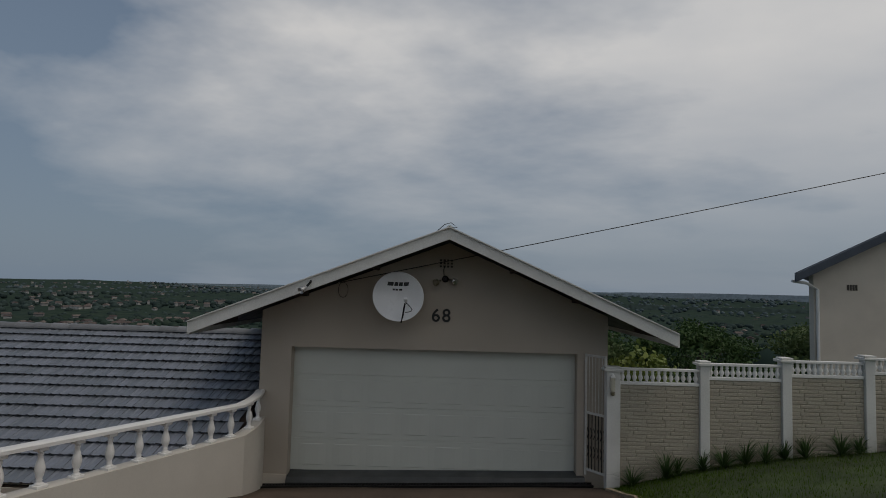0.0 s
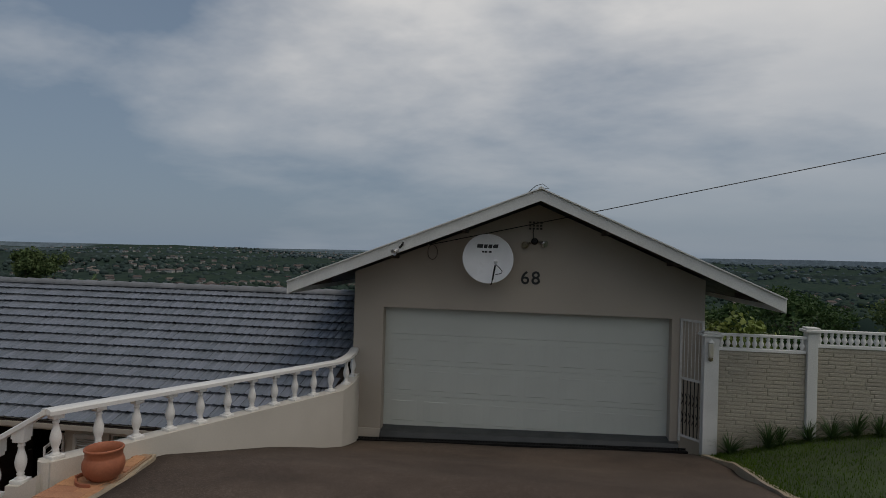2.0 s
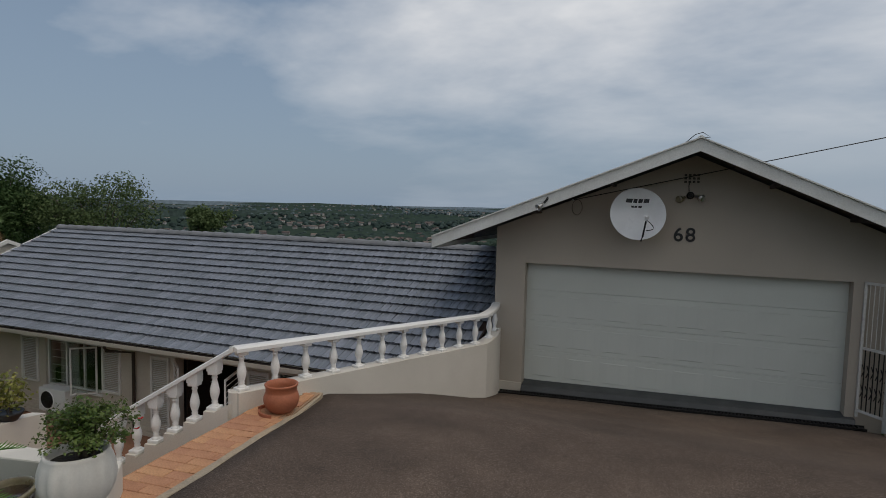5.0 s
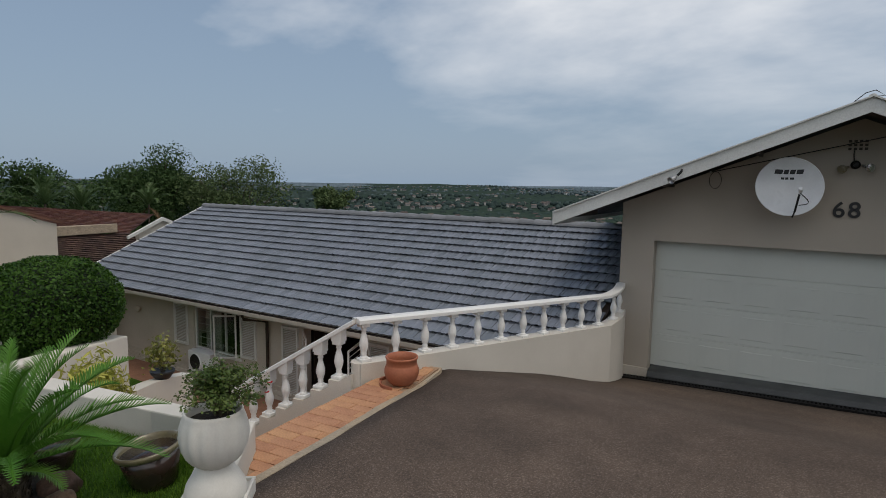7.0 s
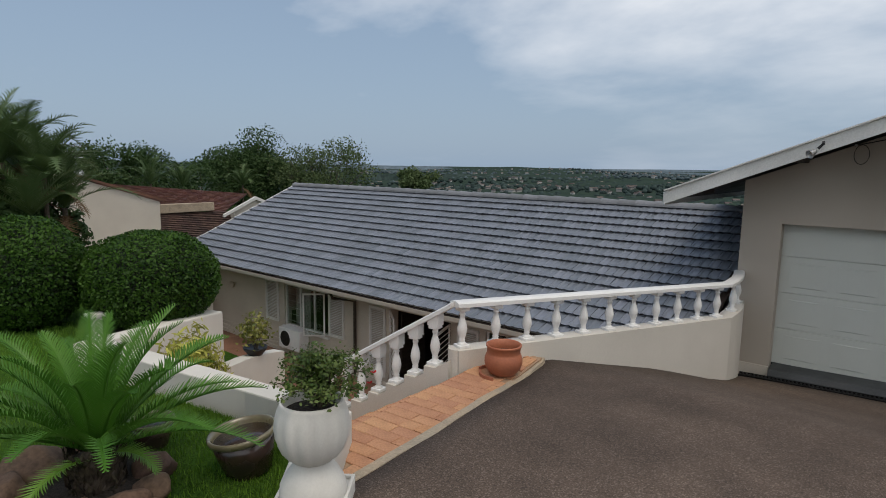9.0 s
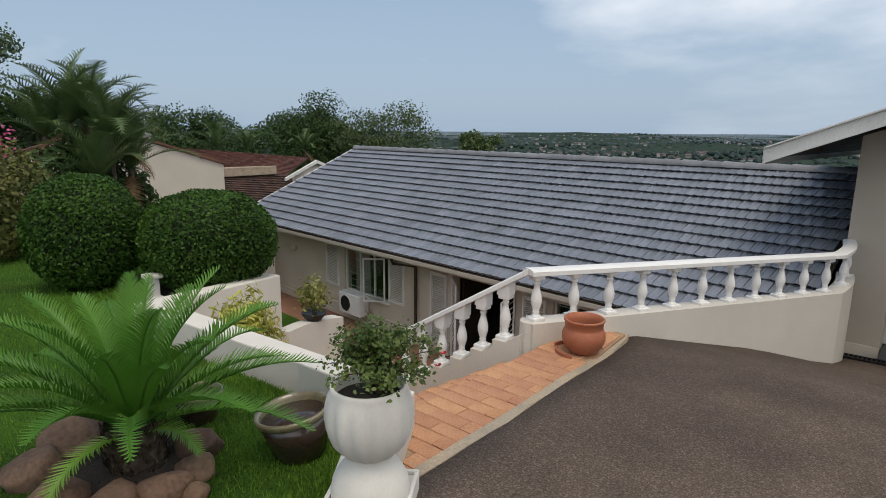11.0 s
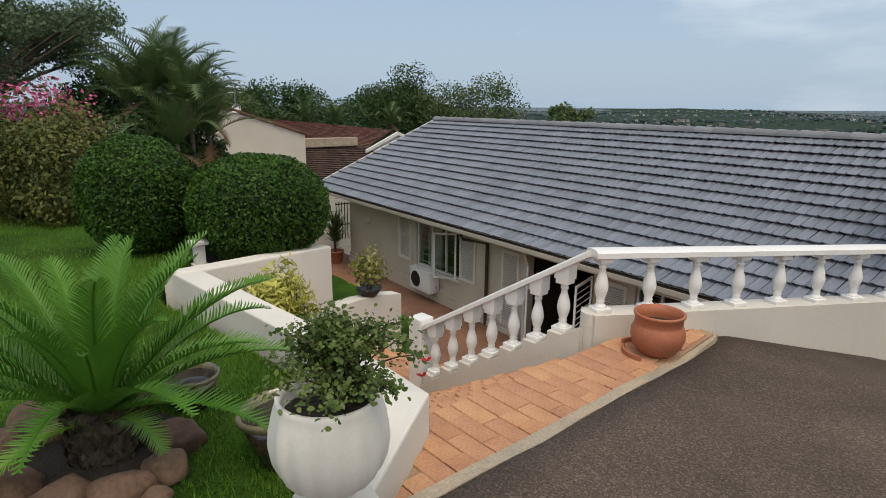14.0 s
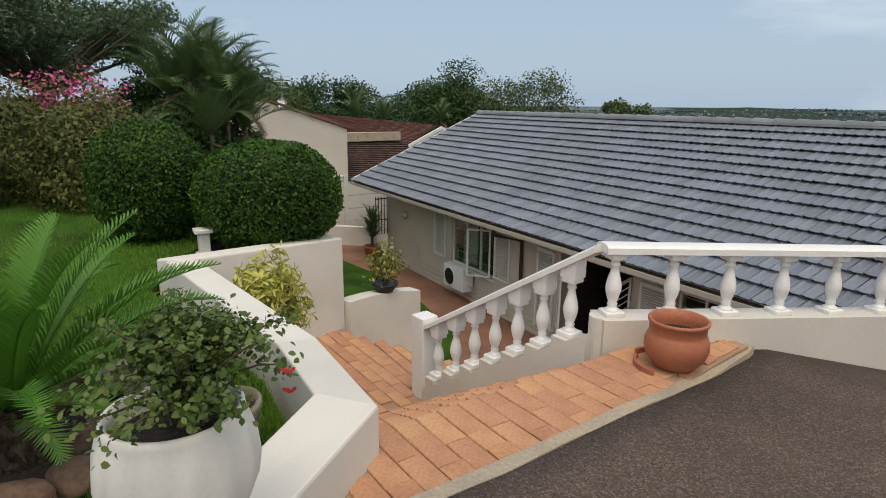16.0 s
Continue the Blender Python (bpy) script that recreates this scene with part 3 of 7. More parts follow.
def build_garage():
    g = thing("garage", (2.44, 3.0, 0.0), "beige plastered double garage with a white gabled roof edge", "garage", kind="")
    T = 0.24
    drop = 0.16
    xs = [G_L, 0.0, RIDGE_X, 4.88, G_R]
    bm = bmesh.new()
    lo, mid, hi = [[bm.verts.new((x, 0.0, z)) for x, z in zip(xs, zs)] for zs in ([-0.6] * 5, [2.08] * 5, [garage_roof_z(x) - drop for x in xs])]
    for i in range(4):
        bm.faces.new((mid[i], mid[i + 1], hi[i + 1], hi[i]))
        if i in (0, 3):
            bm.faces.new((lo[i], lo[i + 1], mid[i + 1], mid[i]))
    bm.verts.remove(lo[2])
    thicken(bm, (0, T, 0))
    part("front_wall", bm, M_PLASTER, g)
    for nm, x0, x1 in (("side_wall", G_L, G_L + T), ("side_wall", G_R - T, G_R)):
        bm = bmesh.new()
        box(bm, x0, x1, T, G_D, -2.6, garage_roof_z((x0 + x1) / 2) - 0.2)
        part(nm, bm, M_PLASTER, g)
    bm = bmesh.new()
    box(bm, G_L + T, G_R - T, G_D - T, G_D, -2.6, 2.4)
    part("back_wall", bm, M_PLASTER, g)
    bm = bmesh.new()
    box(bm, G_L + T, G_R - T, T, G_D - T, -0.2, -0.05)
    part("floor_slab", bm, M_KERB, g)
    # roof planes
    for a, b in ((EAVE_L, RIDGE_X), (EAVE_R, RIDGE_X)):
        bm = bmesh.new()
        za, zb = garage_roof_z(a), garage_roof_z(b)
        prism_y(bm, [(a, za - 0.03), (b, zb - 0.03), (b, zb - 0.12), (a, za - 0.12)], -0.93, G_D + 0.5)
        part("roof_plane", bm, M_WOOD_DK, g, "dark timber soffit and roof sheet")
        # barge board: deep fascia with a capping strip
        bm = bmesh.new()
        prism_y(bm, [(a, za), (b, zb), (b, zb - 0.178), (a, za - 0.185)], -0.985, -0.935)
        part("barge_board", bm, M_FASCIA, g, "weathered white painted barge board")
        bm = bmesh.new()
        prism_y(bm, [(a, za + 0.022), (b, zb + 0.022), (b, zb + 0.002), (a, za + 0.002)], -1.02, -0.80)
        part("verge_cap", bm, M_FASCIA, g, "white verge capping")
        # eave fascia along the side
        bm = bmesh.new()
        s = 1 if a < b else -1
        box(bm, min(a, a - 0.03 * s), max(a, a - 0.03 * s), -0.93, G_D + 0.5, za - 0.2, za - 0.01)
        part("eave_fascia", bm, M_FASCIA, g)
        # purlins under the overhang
        for k in range(3):
            x = a + (b - a) * (0.1 + 0.3 * k)
            bm = bmesh.new()
            z = garage_roof_z(x) - 0.125
            box(bm, x - 0.025, x + 0.025, -0.93, 0.0, z - 0.07, z)
            part("purlin", bm, M_WOOD_DK, g)
    bm = bmesh.new()
    tube(bm, [(RIDGE_X, -0.93, RIDGE_Z + 0.0), (RIDGE_X, G_D + 0.5, RIDGE_Z + 0.0)], 0.05, 10)
    part("ridge_cap", bm, M_FASCIA, g)
    # plinth by the door and dark threshold
    bm = bmesh.new()
    box(bm, G_L - 0.02, 0.0, -0.02, 0.0, -0.3, -0.06, 0.004)
    part("plinth", bm, M_CREAM, g)
    bm = bmesh.new()
    lo, hi = [[bm.verts.new((x, y, z + rise if z > -0.4 else z)) for y, z in ((-0.14, -0.45), (-0.14, -0.155), (-0.10, -0.07), (0.19, -0.045), (0.24, -0.045), (0.24, -0.45))] for x, rise in ((0.02, 0.0), (5.0, 0.13))]
    bm.faces.new(lo[::-1])
    bm.faces.new(hi)
    for i in range(6):
        bm.faces.new((lo[i], lo[(i + 1) % 6], hi[(i + 1) % 6], hi[i]))
    part("threshold", bm, M_DARKSTEP, g, "dark painted sloping door threshold")
    return g


def prism_y(bm, xz, y0, y1):
    a = [bm.verts.new((x, y0, z)) for x, z in xz]
    b = [bm.verts.new((x, y1, z)) for x, z in xz]
    n = len(xz)
    bm.faces.new(a)
    bm.faces.new(b[::-1])
    for i in range(n):
        bm.faces.new((a[i], b[i], b[(i + 1) % n], a[(i + 1) % n]))


def prism_x(bm, yz, x0, x1):
    a = [bm.verts.new((x0, y, z)) for y, z in yz]
    b = [bm.verts.new((x1, y, z)) for y, z in yz]
    n = len(yz)
    bm.faces.new(a[::-1])
    bm.faces.new(b)
    for i in range(n):
        bm.faces.new((a[i], a[(i + 1) % n], b[(i + 1) % n], b[i]))


garage = build_garage()


def build_garage_door():
    d = thing("garage_door", (2.44, 0.22, 0.0), "closed ivory sectional garage door with long pressed panels", "garage door")
    w, h = 4.88, 0.545
    sections = [(-0.04 + h * j, -0.04 + h * (j + 1), True) for j in range(3)] + [(-0.04 + h * 3, 2.12, False)]
    for z0, z1, pressed in sections:
        bm = bmesh.new()
        box(bm, 0.0, w, 0.20, 0.25, z0 + 0.002, z1 - 0.002, 0.003)
        # pressed fields, eight across: sharp folds above and below, flat ones at the ends
        for i in range(8 if pressed else 0):
            x0 = 0.13 + i * (w - 0.16) / 8
            x1 = x0 + (w - 0.16) / 8 - 0.11
            a, b = z0 + 0.09, z1 - 0.095
            rim = [bm.verts.new((x, 0.1985, z)) for x, z in ((x0, a), (x1, a), (x1, b), (x0, b))]
            mid = [bm.verts.new((x, 0.1895, z)) for x, z in ((x0 + 0.13, a + 0.012), (x1 - 0.13, a + 0.012), (x1 - 0.13, b - 0.012), (x0 + 0.13, b - 0.012))]
            for p in range(4):
                q = (p + 1) % 4
                bm.faces.new((rim[p], rim[q], mid[q], mid[p]))
            bm.faces.new(mid)
        part("door_section", bm, M_DOOR, d)
    bm = bmesh.new()
    box(bm, 0.0, w, 0.19, 0.26, -0.075, -0.042, 0.006)
    part("rubber_seal", bm, M_BLACK, d, "black bottom seal")


build_garage_door()


# ---- main house ----
H_L, H_R, H_F, H_B = -13.8, -0.62, -1.15, 6.0
ROOF_L, ROOF_R = -14.60, -0.60
EV_Y, EV_Z, RG_Y, RG_Z = -1.85, 0.30, 2.36, 2.10
WALL_TOP = 0.34


def roof_z(y):
    return EV_Z + (y - EV_Y) / (RG_Y - EV_Y) * (RG_Z - EV_Z)


def build_house():
    h = thing("house", (-7.2, 2.4, PATIO_Z), "low beige plastered house with a slate-grey tiled roof", "house")
    holes = [(-10.42, -8.74, -1.14, -0.10), (-6.74, -5.16, PATIO_Z, -0.12), (-4.35, -3.1, -1.10, -0.12)]
    bm = bmesh.new()
    xs = sorted({H_L, H_R, *[v for q in holes for v in q[:2]]})
    zs = sorted({PATIO_Z, WALL_TOP, *[v for q in holes for v in q[2:]]})
    grid = {(x, z): bm.verts.new((x, H_F, z)) for x in xs for z in zs}
    for a, b in zip(xs, xs[1:]):
        for c, d in zip(zs, zs[1:]):
            if not any(q[0] <= a and b <= q[1] and q[2] <= c and d <= q[3] for q in holes):
                bm.faces.new((grid[a, c], grid[b, c], grid[b, d], grid[a, d]))
    thicken(bm, (0, 0.22, 0))
    part("front_wall", bm, M_CREAM, h)
    bm = bmesh.new()
    prism_x(bm, [(H_F + 0.22, PATIO_Z), (H_B - 0.22, PATIO_Z), (H_B - 0.22, roof_z(2 * RG_Y - H_B + 0.22) - 0.15), (RG_Y, RG_Z - 0.15), (H_F + 0.22, roof_z(H_F + 0.22) - 0.15)], H_L, H_L + 0.22)
    part("gable_wall", bm, M_CREAM, h)
    bm = bmesh.new()
    box(bm, H_L, H_R, H_B - 0.22, H_B, PATIO_Z, WALL_TOP)
    part("back_wall", bm, M_CREAM, h)
    # floor and inner wall coloured dark to paint in the unlit room
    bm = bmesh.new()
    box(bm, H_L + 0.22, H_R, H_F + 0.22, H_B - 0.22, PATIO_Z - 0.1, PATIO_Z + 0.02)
    part("floor_slab", bm, M_SHADE_DARK, h)
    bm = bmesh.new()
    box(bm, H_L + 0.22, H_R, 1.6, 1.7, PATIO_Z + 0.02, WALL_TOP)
    part("inner_wall", bm, M_SHADE_DARK, h)
    bm = bmesh.new()
    box(bm, ROOF_L + 0.5, ROOF_R, EV_Y + 0.12, H_B, EV_Z - 0.16, EV_Z - 0.12)
    part("soffit", bm, M_WHITE, h)
    # stepped plinth of painted bricks at the foot of the wall
    bm = bmesh.new()
    for k in range(3):
        box(bm, H_L - 0.02, -6.8, H_F - 0.025 - 0.02 * (2 - k), H_F, PATIO_Z + 0.10 * k + (0.002 if k else 0), PATIO_Z + 0.10 * k + 0.096, 0.006)
    part("plinth", bm, M_CREAM, h)
    # roof underlay: two planes below the tiles
    for s in (1, -1):
        bm = bmesh.new()
        e = EV_Y if s > 0 else 2 * RG_Y - EV_Y
        prism_x(bm, [(e, EV_Z - 0.05), (RG_Y, RG_Z - 0.05), (RG_Y, RG_Z - 0.10), (e, EV_Z - 0.10)], ROOF_L + 0.03, ROOF_R)
        part("roof_deck", bm, M_WOOD_DK if s > 0 else M_TILE, h)
    # verge boards
    bm = bmesh.new()
    prism_x(bm, [(EV_Y, EV_Z + 0.03), (RG_Y, RG_Z + 0.03), (RG_Y, RG_Z - 0.16), (EV_Y, EV_Z - 0.16)], ROOF_L - 0.03, ROOF_L + 0.0)
    part("verge_board", bm, M_WHITE, h, "white verge board")
    bm = bmesh.new()
    box(bm, ROOF_L, ROOF_R, EV_Y + 0.03, EV_Y + 0.055, EV_Z - 0.16, EV_Z - 0.03)
    part("fascia", bm, M_CREAM, h, "cream fascia board")
    # gutter: open trough
    bm = bmesh.new()
    prism_x(bm, [(EV_Y + 0.028, EV_Z - 0.05), (EV_Y + 0.028, EV_Z - 0.125), (EV_Y - 0.07, EV_Z - 0.125), (EV_Y - 0.085, EV_Z - 0.045), (EV_Y - 0.075, EV_Z - 0.045), (EV_Y - 0.062, EV_Z - 0.115), (EV_Y + 0.018, EV_Z - 0.115), (EV_Y + 0.018, EV_Z - 0.05)], ROOF_L, ROOF_R)
    part("gutter", bm, M_CREAM, h, "cream square gutter")
    bm = bmesh.new()
    tube(bm, [(-7.78, EV_Y - 0.02, EV_Z - 0.15), (-7.78, EV_Y + 0.02, EV_Z - 0.24), (-7.78, H_F - 0.06, EV_Z - 0.42), (-7.78, H_F - 0.06, PATIO_Z)], 0.035, 10)
    part("downpipe", bm, M_WOOD_DK, h, "dark brown downpipe")
    return h


house = build_house()


# ---- balustrade, garden walls, steps ----
RB, RK, RC = Vector((-1.754, -5.409, 1.591)), Vector((-0.334, -1.434, 1.387)), Vector((-0.50, -0.02, 1.345))
RE = Vector((-3.44, -5.625, 0.56))
BAL = [(0.052, 0.0), (0.052, 0.012), (0.034, 0.022), (0.030, 0.034), (0.036, 0.046), (0.028, 0.056), (0.040, 0.085), (0.052, 0.125), (0.054, 0.150), (0.046, 0.19),
       (0.031, 0.235), (0.024, 0.268), (0.033, 0.276), (0.033, 0.288), (0.026, 0.296), (0.036, 0.312), (0.040, 0.318)]


def baluster_mesh():
    bm = bmesh.new()
    lathe(bm, [(r * 0.9, z * 1.06 + 0.03) for r, z in BAL], 16)
    box(bm, -0.06, 0.06, -0.06, 0.06, 0.0, 0.034, 0.005)
    box(bm, -0.05, 0.05, -0.05, 0.05, 0.362, 0.408, 0.005)
    bmesh.ops.recalc_face_normals(bm, faces=bm.faces)
    me = bpy.data.meshes.new("baluster")
    bm.to_mesh(me)
    bm.free()
    for p in me.polygons:
        p.use_smooth = True
    me.materials.append(M_WHITE)
    return me


def put(name, me, parent, m):
    ob = new(name, me)
    ob.parent = parent
    ob.matrix_basis = wmat(parent).inverted() @ m
    return ob


def rail_bar(bm, pts, half=0.075, h=0.055):
    """A handrail with a rounded top that mitres round its corners."""
    pts = [Vector(p) for p in pts]
    sec = [(-half, -h), (-half, -0.018), (-half * 0.75, -0.004), (-half * 0.3, 0.0), (half * 0.3, 0.0), (half * 0.75, -0.004), (half, -0.018), (half, -h)]
    rings = []
    for i, p in enumerate(pts):
        d0 = (pts[i] - pts[i - 1]) if i else (pts[1] - pts[0])
        d1 = (pts[i + 1] - pts[i]) if i < len(pts) - 1 else d0
        d0, d1 = Vector((d0.x, d0.y, 0)).normalized(), Vector((d1.x, d1.y, 0)).normalized()
        s = (d0 + d1).normalized()
        k = 1 / max(0.5, s.dot(d0))
        side = Vector((s.y, -s.x, 0)) * k
        rings.append([bm.verts.new(p + side * a + Vector((0, 0, b))) for a, b in sec])
    n = len(sec)
    for a, b in zip(rings, rings[1:]):
        for i in range(n):
            bm.faces.new((a[i], a[(i + 1) % n], b[(i + 1) % n], b[i]))
    bm.faces.new(rings[0][::-1])
    bm.faces.new(rings[-1])


def wall_top(v):
    """Top of the dwarf wall below the rail along its upper run."""
    return v.z - 0.458


def build_balustrade():
    t = thing("balustrade", (-1.2, -4.0, 0.8), "white baluster railing on a cream dwarf wall beside the driveway", "balustrade")
    BM_ = baluster_mesh()
    curve = [RK.lerp(RC, k / 4) + Vector((0.05 * math.sin(math.pi * k / 4), 0, 0)) for k in range(1, 5)]
    top = [RB, *[RB.lerp(RK, k / 5) for k in range(1, 6)], *curve]
    bm = bmesh.new()
    rings = []
    for i, p in enumerate(top):
        d = top[min(i + 1, len(top) - 1)] - top[max(i - 1, 0)]
        q = Vector((d.y, -d.x, 0)).normalized() * 0.10
        rings.append([bm.verts.new((p.x + q.x * k, p.y + q.y * k, z)) for k, z in ((1, -2.2), (1, wall_top(p)), (-1, wall_top(p)), (-1, -2.2))])
    for r0, r1 in zip(rings, rings[1:]):
        for i in range(4):
            bm.faces.new((r0[i], r0[(i + 1) % 4], r1[(i + 1) % 4], r1[i]))
    bm.faces.new(rings[0])
    bm.faces.new(rings[-1][::-1])
    lathe(bm, [(0.085, -2.2), (0.085, wall_top(RB) - 0.001)], 24, (RB.x + 0.014, RB.y + 0.038, 0))
    part("dwarf_wall", bm, M_DWARF, t, "cream plastered dwarf wall")
    bm = bmesh.new()
    rail_bar(bm, [RE, RB])
    part("handrail", bm, M_WHITE, t)
    bm = bmesh.new()
    rail_bar(bm, top)
    part("handrail", bm, M_WHITE, t)
    ang = math.degrees(math.atan2(RK.y - RB.y, RK.x - RB.x))
    for k in range(11):
        p = RB.lerp(RK, 0.022 + 0.0935 * k)
        put("baluster", BM_, t, pose(p.x, p.y, wall_top(p) - 0.002, 0, 0, ang))
    for k in (0.31, 0.80):
        p = RK.lerp(RC, k) + Vector((0.05 * math.sin(math.pi * k), 0, 0))
        put("baluster", BM_, t, pose(p.x, p.y, wall_top(p) - 0.002, 0, 0, 85))
    # descending run: a sloping wall with a small plinth below each baluster
    d2 = (RE - RB)
    ang2 = math.degrees(math.atan2(d2.y, d2.x))
    n = 7
    bm = bmesh.new()
    obox(bm, (RB.x, RB.y), (RE.x, RE.y), 0.099, -0.8, RB.z - 0.56, -0.8, RE.z - 0.60)
    part("sloping_wall", bm, M_DWARF, t)
    for k in range(n):
        f = 0.122 + 0.1355 * k
        p = RB.lerp(RE, f)
        zt = p.z - 0.53
        a, b = RB.lerp(RE, f - 0.032), RB.lerp(RE, f + 0.038)
        bm = bmesh.new()
        obox(bm, (a.x, a.y), (b.x, b.y), 0.0975, p.z - 0.72, zt)
        part("plinth", bm, M_DWARF, t)
        put("baluster", BM_, t, pose(p.x, p.y, zt - 0.002, 0, 0, ang2))
        # wedge that fills up to the sloping rail
        bm = bmesh.new()
        u, v = RB.lerp(RE, f - 0.035), RB.lerp(RE, f + 0.035)
        obox(bm, (u.x, u.y), (v.x, v.y), 0.052, zt + 0.395, u.z - 0.05, zt + 0.395, v.z - 0.05)
        part("baluster_head", bm, M_WHITE, t)
    bm = bmesh.new()
    box(bm, -0.085, 0.085, -0.085, 0.085, -1.0, 0.60, 0.012, pose(-3.53, -5.64, 0, 0, 0, ang2))
    part("end_post", bm, M_WHITE, t, "square white end post")


build_balustrade()


def build_garden_wall():
    w = thing("garden_wall", (-3.0, -7.2, 0.8), "low white plastered garden wall with a flat coping beside the steps", "wall")
    bm = bmesh.new()
    steps_side = [(-4.72, -7.28, 1.03), (-2.45, -6.96, 1.05), (-1.33, -7.07, 1.18), (-0.80, -7.72, 1.15)]
    lawn_side = [(-4.77, -7.53, 1.03), (-2.45, -7.19, 1.06), (-1.52, -7.28, 1.20), (-0.98, -7.90, 1.15)]
    rings = [[bm.verts.new(v) for v in ((p[0], p[1], -0.6), p, q, (q[0], q[1], -0.6))] for p, q in zip(steps_side, lawn_side)]
    for r0, r1 in zip(rings, rings[1:]):
        for i in range(4):
            bm.faces.new((r0[i], r0[(i + 1) % 4], r1[(i + 1) % 4], r1[i]))
    bm.faces.new(rings[0][::-1])
    bm.faces.new(rings[-1])
    bmesh.ops.recalc_face_normals(bm, faces=bm.faces)
    edges = [e for e in bm.edges if min(v.co.z for v in e.verts) > 0.9 and (e.calc_face_angle(0) > 0.6)]
    bmesh.ops.bevel(bm, geom=edges, offset=0.014, segments=2, affect='EDGES', profile=0.5)
    part("wall", bm, M_WHITEWALL, w)
    b = thing("planter_wall", (-5.1, -6.6, 0.0), "tall white plastered planter wall holding clipped bushes", "wall")
    bm = bmesh.new()
    prism(bm, [(-5.40, -5.66), (-4.70, -7.38), (-4.86, -7.60), (-5.62, -5.74)][::-1], -2.0, [0.91, 1.04, 1.04, 0.91][::-1], 0.02)
    part("front_face", bm, M_WHITEWALL, b)
    bm = bmesh.new()
    prism(bm, [(-5.62, -5.745), (-5.64, -5.92), (-8.6, -5.35), (-8.6, -5.15)][::-1], -2.0, [0.905, 0.905, 0.5, 0.5][::-1], 0.02)
    part("side_face", bm, M_WHITEWALL, b)
    bm = bmesh.new()
    prism(bm, [(-5.64, -5.95), (-4.92, -7.56), (-7.2, -7.9), (-8.0, -5.55)], -0.5, 0.80)
    part("soil_bed", bm, M_SOIL, b)
    lw = thing("low_wall", (-5.6, -5.1, -0.5), "low white curved wall at the turn of the steps", "wall")
    bm = bmesh.new()
    pts = [Vector((-5.42, -5.66, 0.16)), Vector((-5.60, -5.28, 0.13)), Vector((-5.74, -4.9, 0.08)), Vector((-5.86, -4.5, 0.0))]
    for a, c in zip(pts, pts[1:]):
        d = c - a
        s = Vector((d.y, -d.x, 0)).normalized() * 0.10
        prism(bm, [(q.x, q.y) for q in (a + s, c + s, c - s, a - s)], -2.0, [a.z, c.z, c.z, a.z])
    bmesh.ops.remove_doubles(bm, verts=bm.verts, dist=0.002)
    part("curved_wall", bm, M_WHITEWALL, lw)


build_garden_wall()

# steps: the paving lies in a frame of its own; S_E runs along the step edges, S_N downhill
S_O = Vector((-1.50, -7.05, 0.0))
S_E = Vector((-0.06, 0.9982, 0.0))
S_N = Vector((-0.9982, -0.06, 0.0))
TREAD, RISE, N_STEP = 0.262, 0.157, 7
TOP_Z = 0.95
LAND_Z = TOP_Z - RISE * N_STEP


def paving_z(k):
    """Height of the paving in strip k: below 0 the upper landing, then one step a strip, then the lower landing."""
    return TOP_Z - RISE * min(max(k + 1, 0), N_STEP)


def in_frame(e, n, z):
    p = S_O + S_E * e + S_N * n
    return Vector((p.x, p.y, z))


def build_steps():
    t = thing("garden_steps", (-2.8, -6.3, 0.0), "brick-paved garden steps going down from the driveway", "steps")
    bm = bmesh.new()
    prism(bm, [(-1.26, -4.60), (-1.02, -6.0), (-0.80, -7.57), (-0.88, -7.70), (-1.36, -7.05), (-1.50, -7.05), (-1.60, -5.36), (-1.46, -4.58)], -0.5, TOP_Z - 0.006)
    part("landing_bed", bm, M_MORTAR, t)
    for k in range(N_STEP):
        q = [in_frame(e, n, 0) for e, n in ((-0.12, k * TREAD + 0.001), (1.50, k * TREAD + 0.001), (1.50, (k + 1) * TREAD), (-0.12, (k + 1) * TREAD))]
        bm = bmesh.new()
        prism(bm, [(p.x, p.y) for p in q], -1.6, paving_z(k) - 0.010)
        part("step_bed", bm, M_MORTAR, t)
    a, b = in_frame(-0.12, N_STEP * TREAD + 0.001, 0), in_frame(1.50, N_STEP * TREAD + 0.001, 0)
    bm = bmesh.new()
    prism(bm, [(a.x, a.y), (b.x, b.y), (-3.75, -5.72), (-5.38, -5.72), (-4.75, -7.4)], -1.6, LAND_Z - 0.010)
    part("step_bed", bm, M_MORTAR, t)
    for k in range(9):
        y0 = -5.719 + 0.3 * k
        bm = bmesh.new()
        box(bm, -5.8, -3.66, y0, y0 + 0.299, -2.0, LAND_Z - 0.165 * (k + 1) - 0.012)
        part("step_bed", bm, M_MORTAR, t)


build_steps()

# concrete edging strip between drive and paving
bm = bmesh.new()
ks = [(-1.30, -4.52), (-1.25, -4.62), (-1.14, -5.2), (-1.02, -5.95), (-0.90, -6.75), (-0.79, -7.55), (-0.66, -8.3), (-0.5, -9.2), (-0.2, -10.6), (-0.1, -12.2)]
rg = []
for i, (x, y) in enumerate(ks):
    z = max(drive_z(x, y), TOP_Z - 0.03) if y > -6.2 else drive_z(x, y)
    j = 0.008 * math.sin(i * 3.7)
    rg.append([bm.verts.new(v) for v in ((x - 0.05 + j, y, z - 0.2), (x - 0.042 + j, y, z + 0.006), (x + 0.026 + j, y, z + 0.004), (x + 0.042 + j, y, z - 0.2))])
for a, b in zip(rg, rg[1:]):
    for i in range(4):
        bm.faces.new((a[i], a[(i + 1) % 4], b[(i + 1) % 4], b[i]))
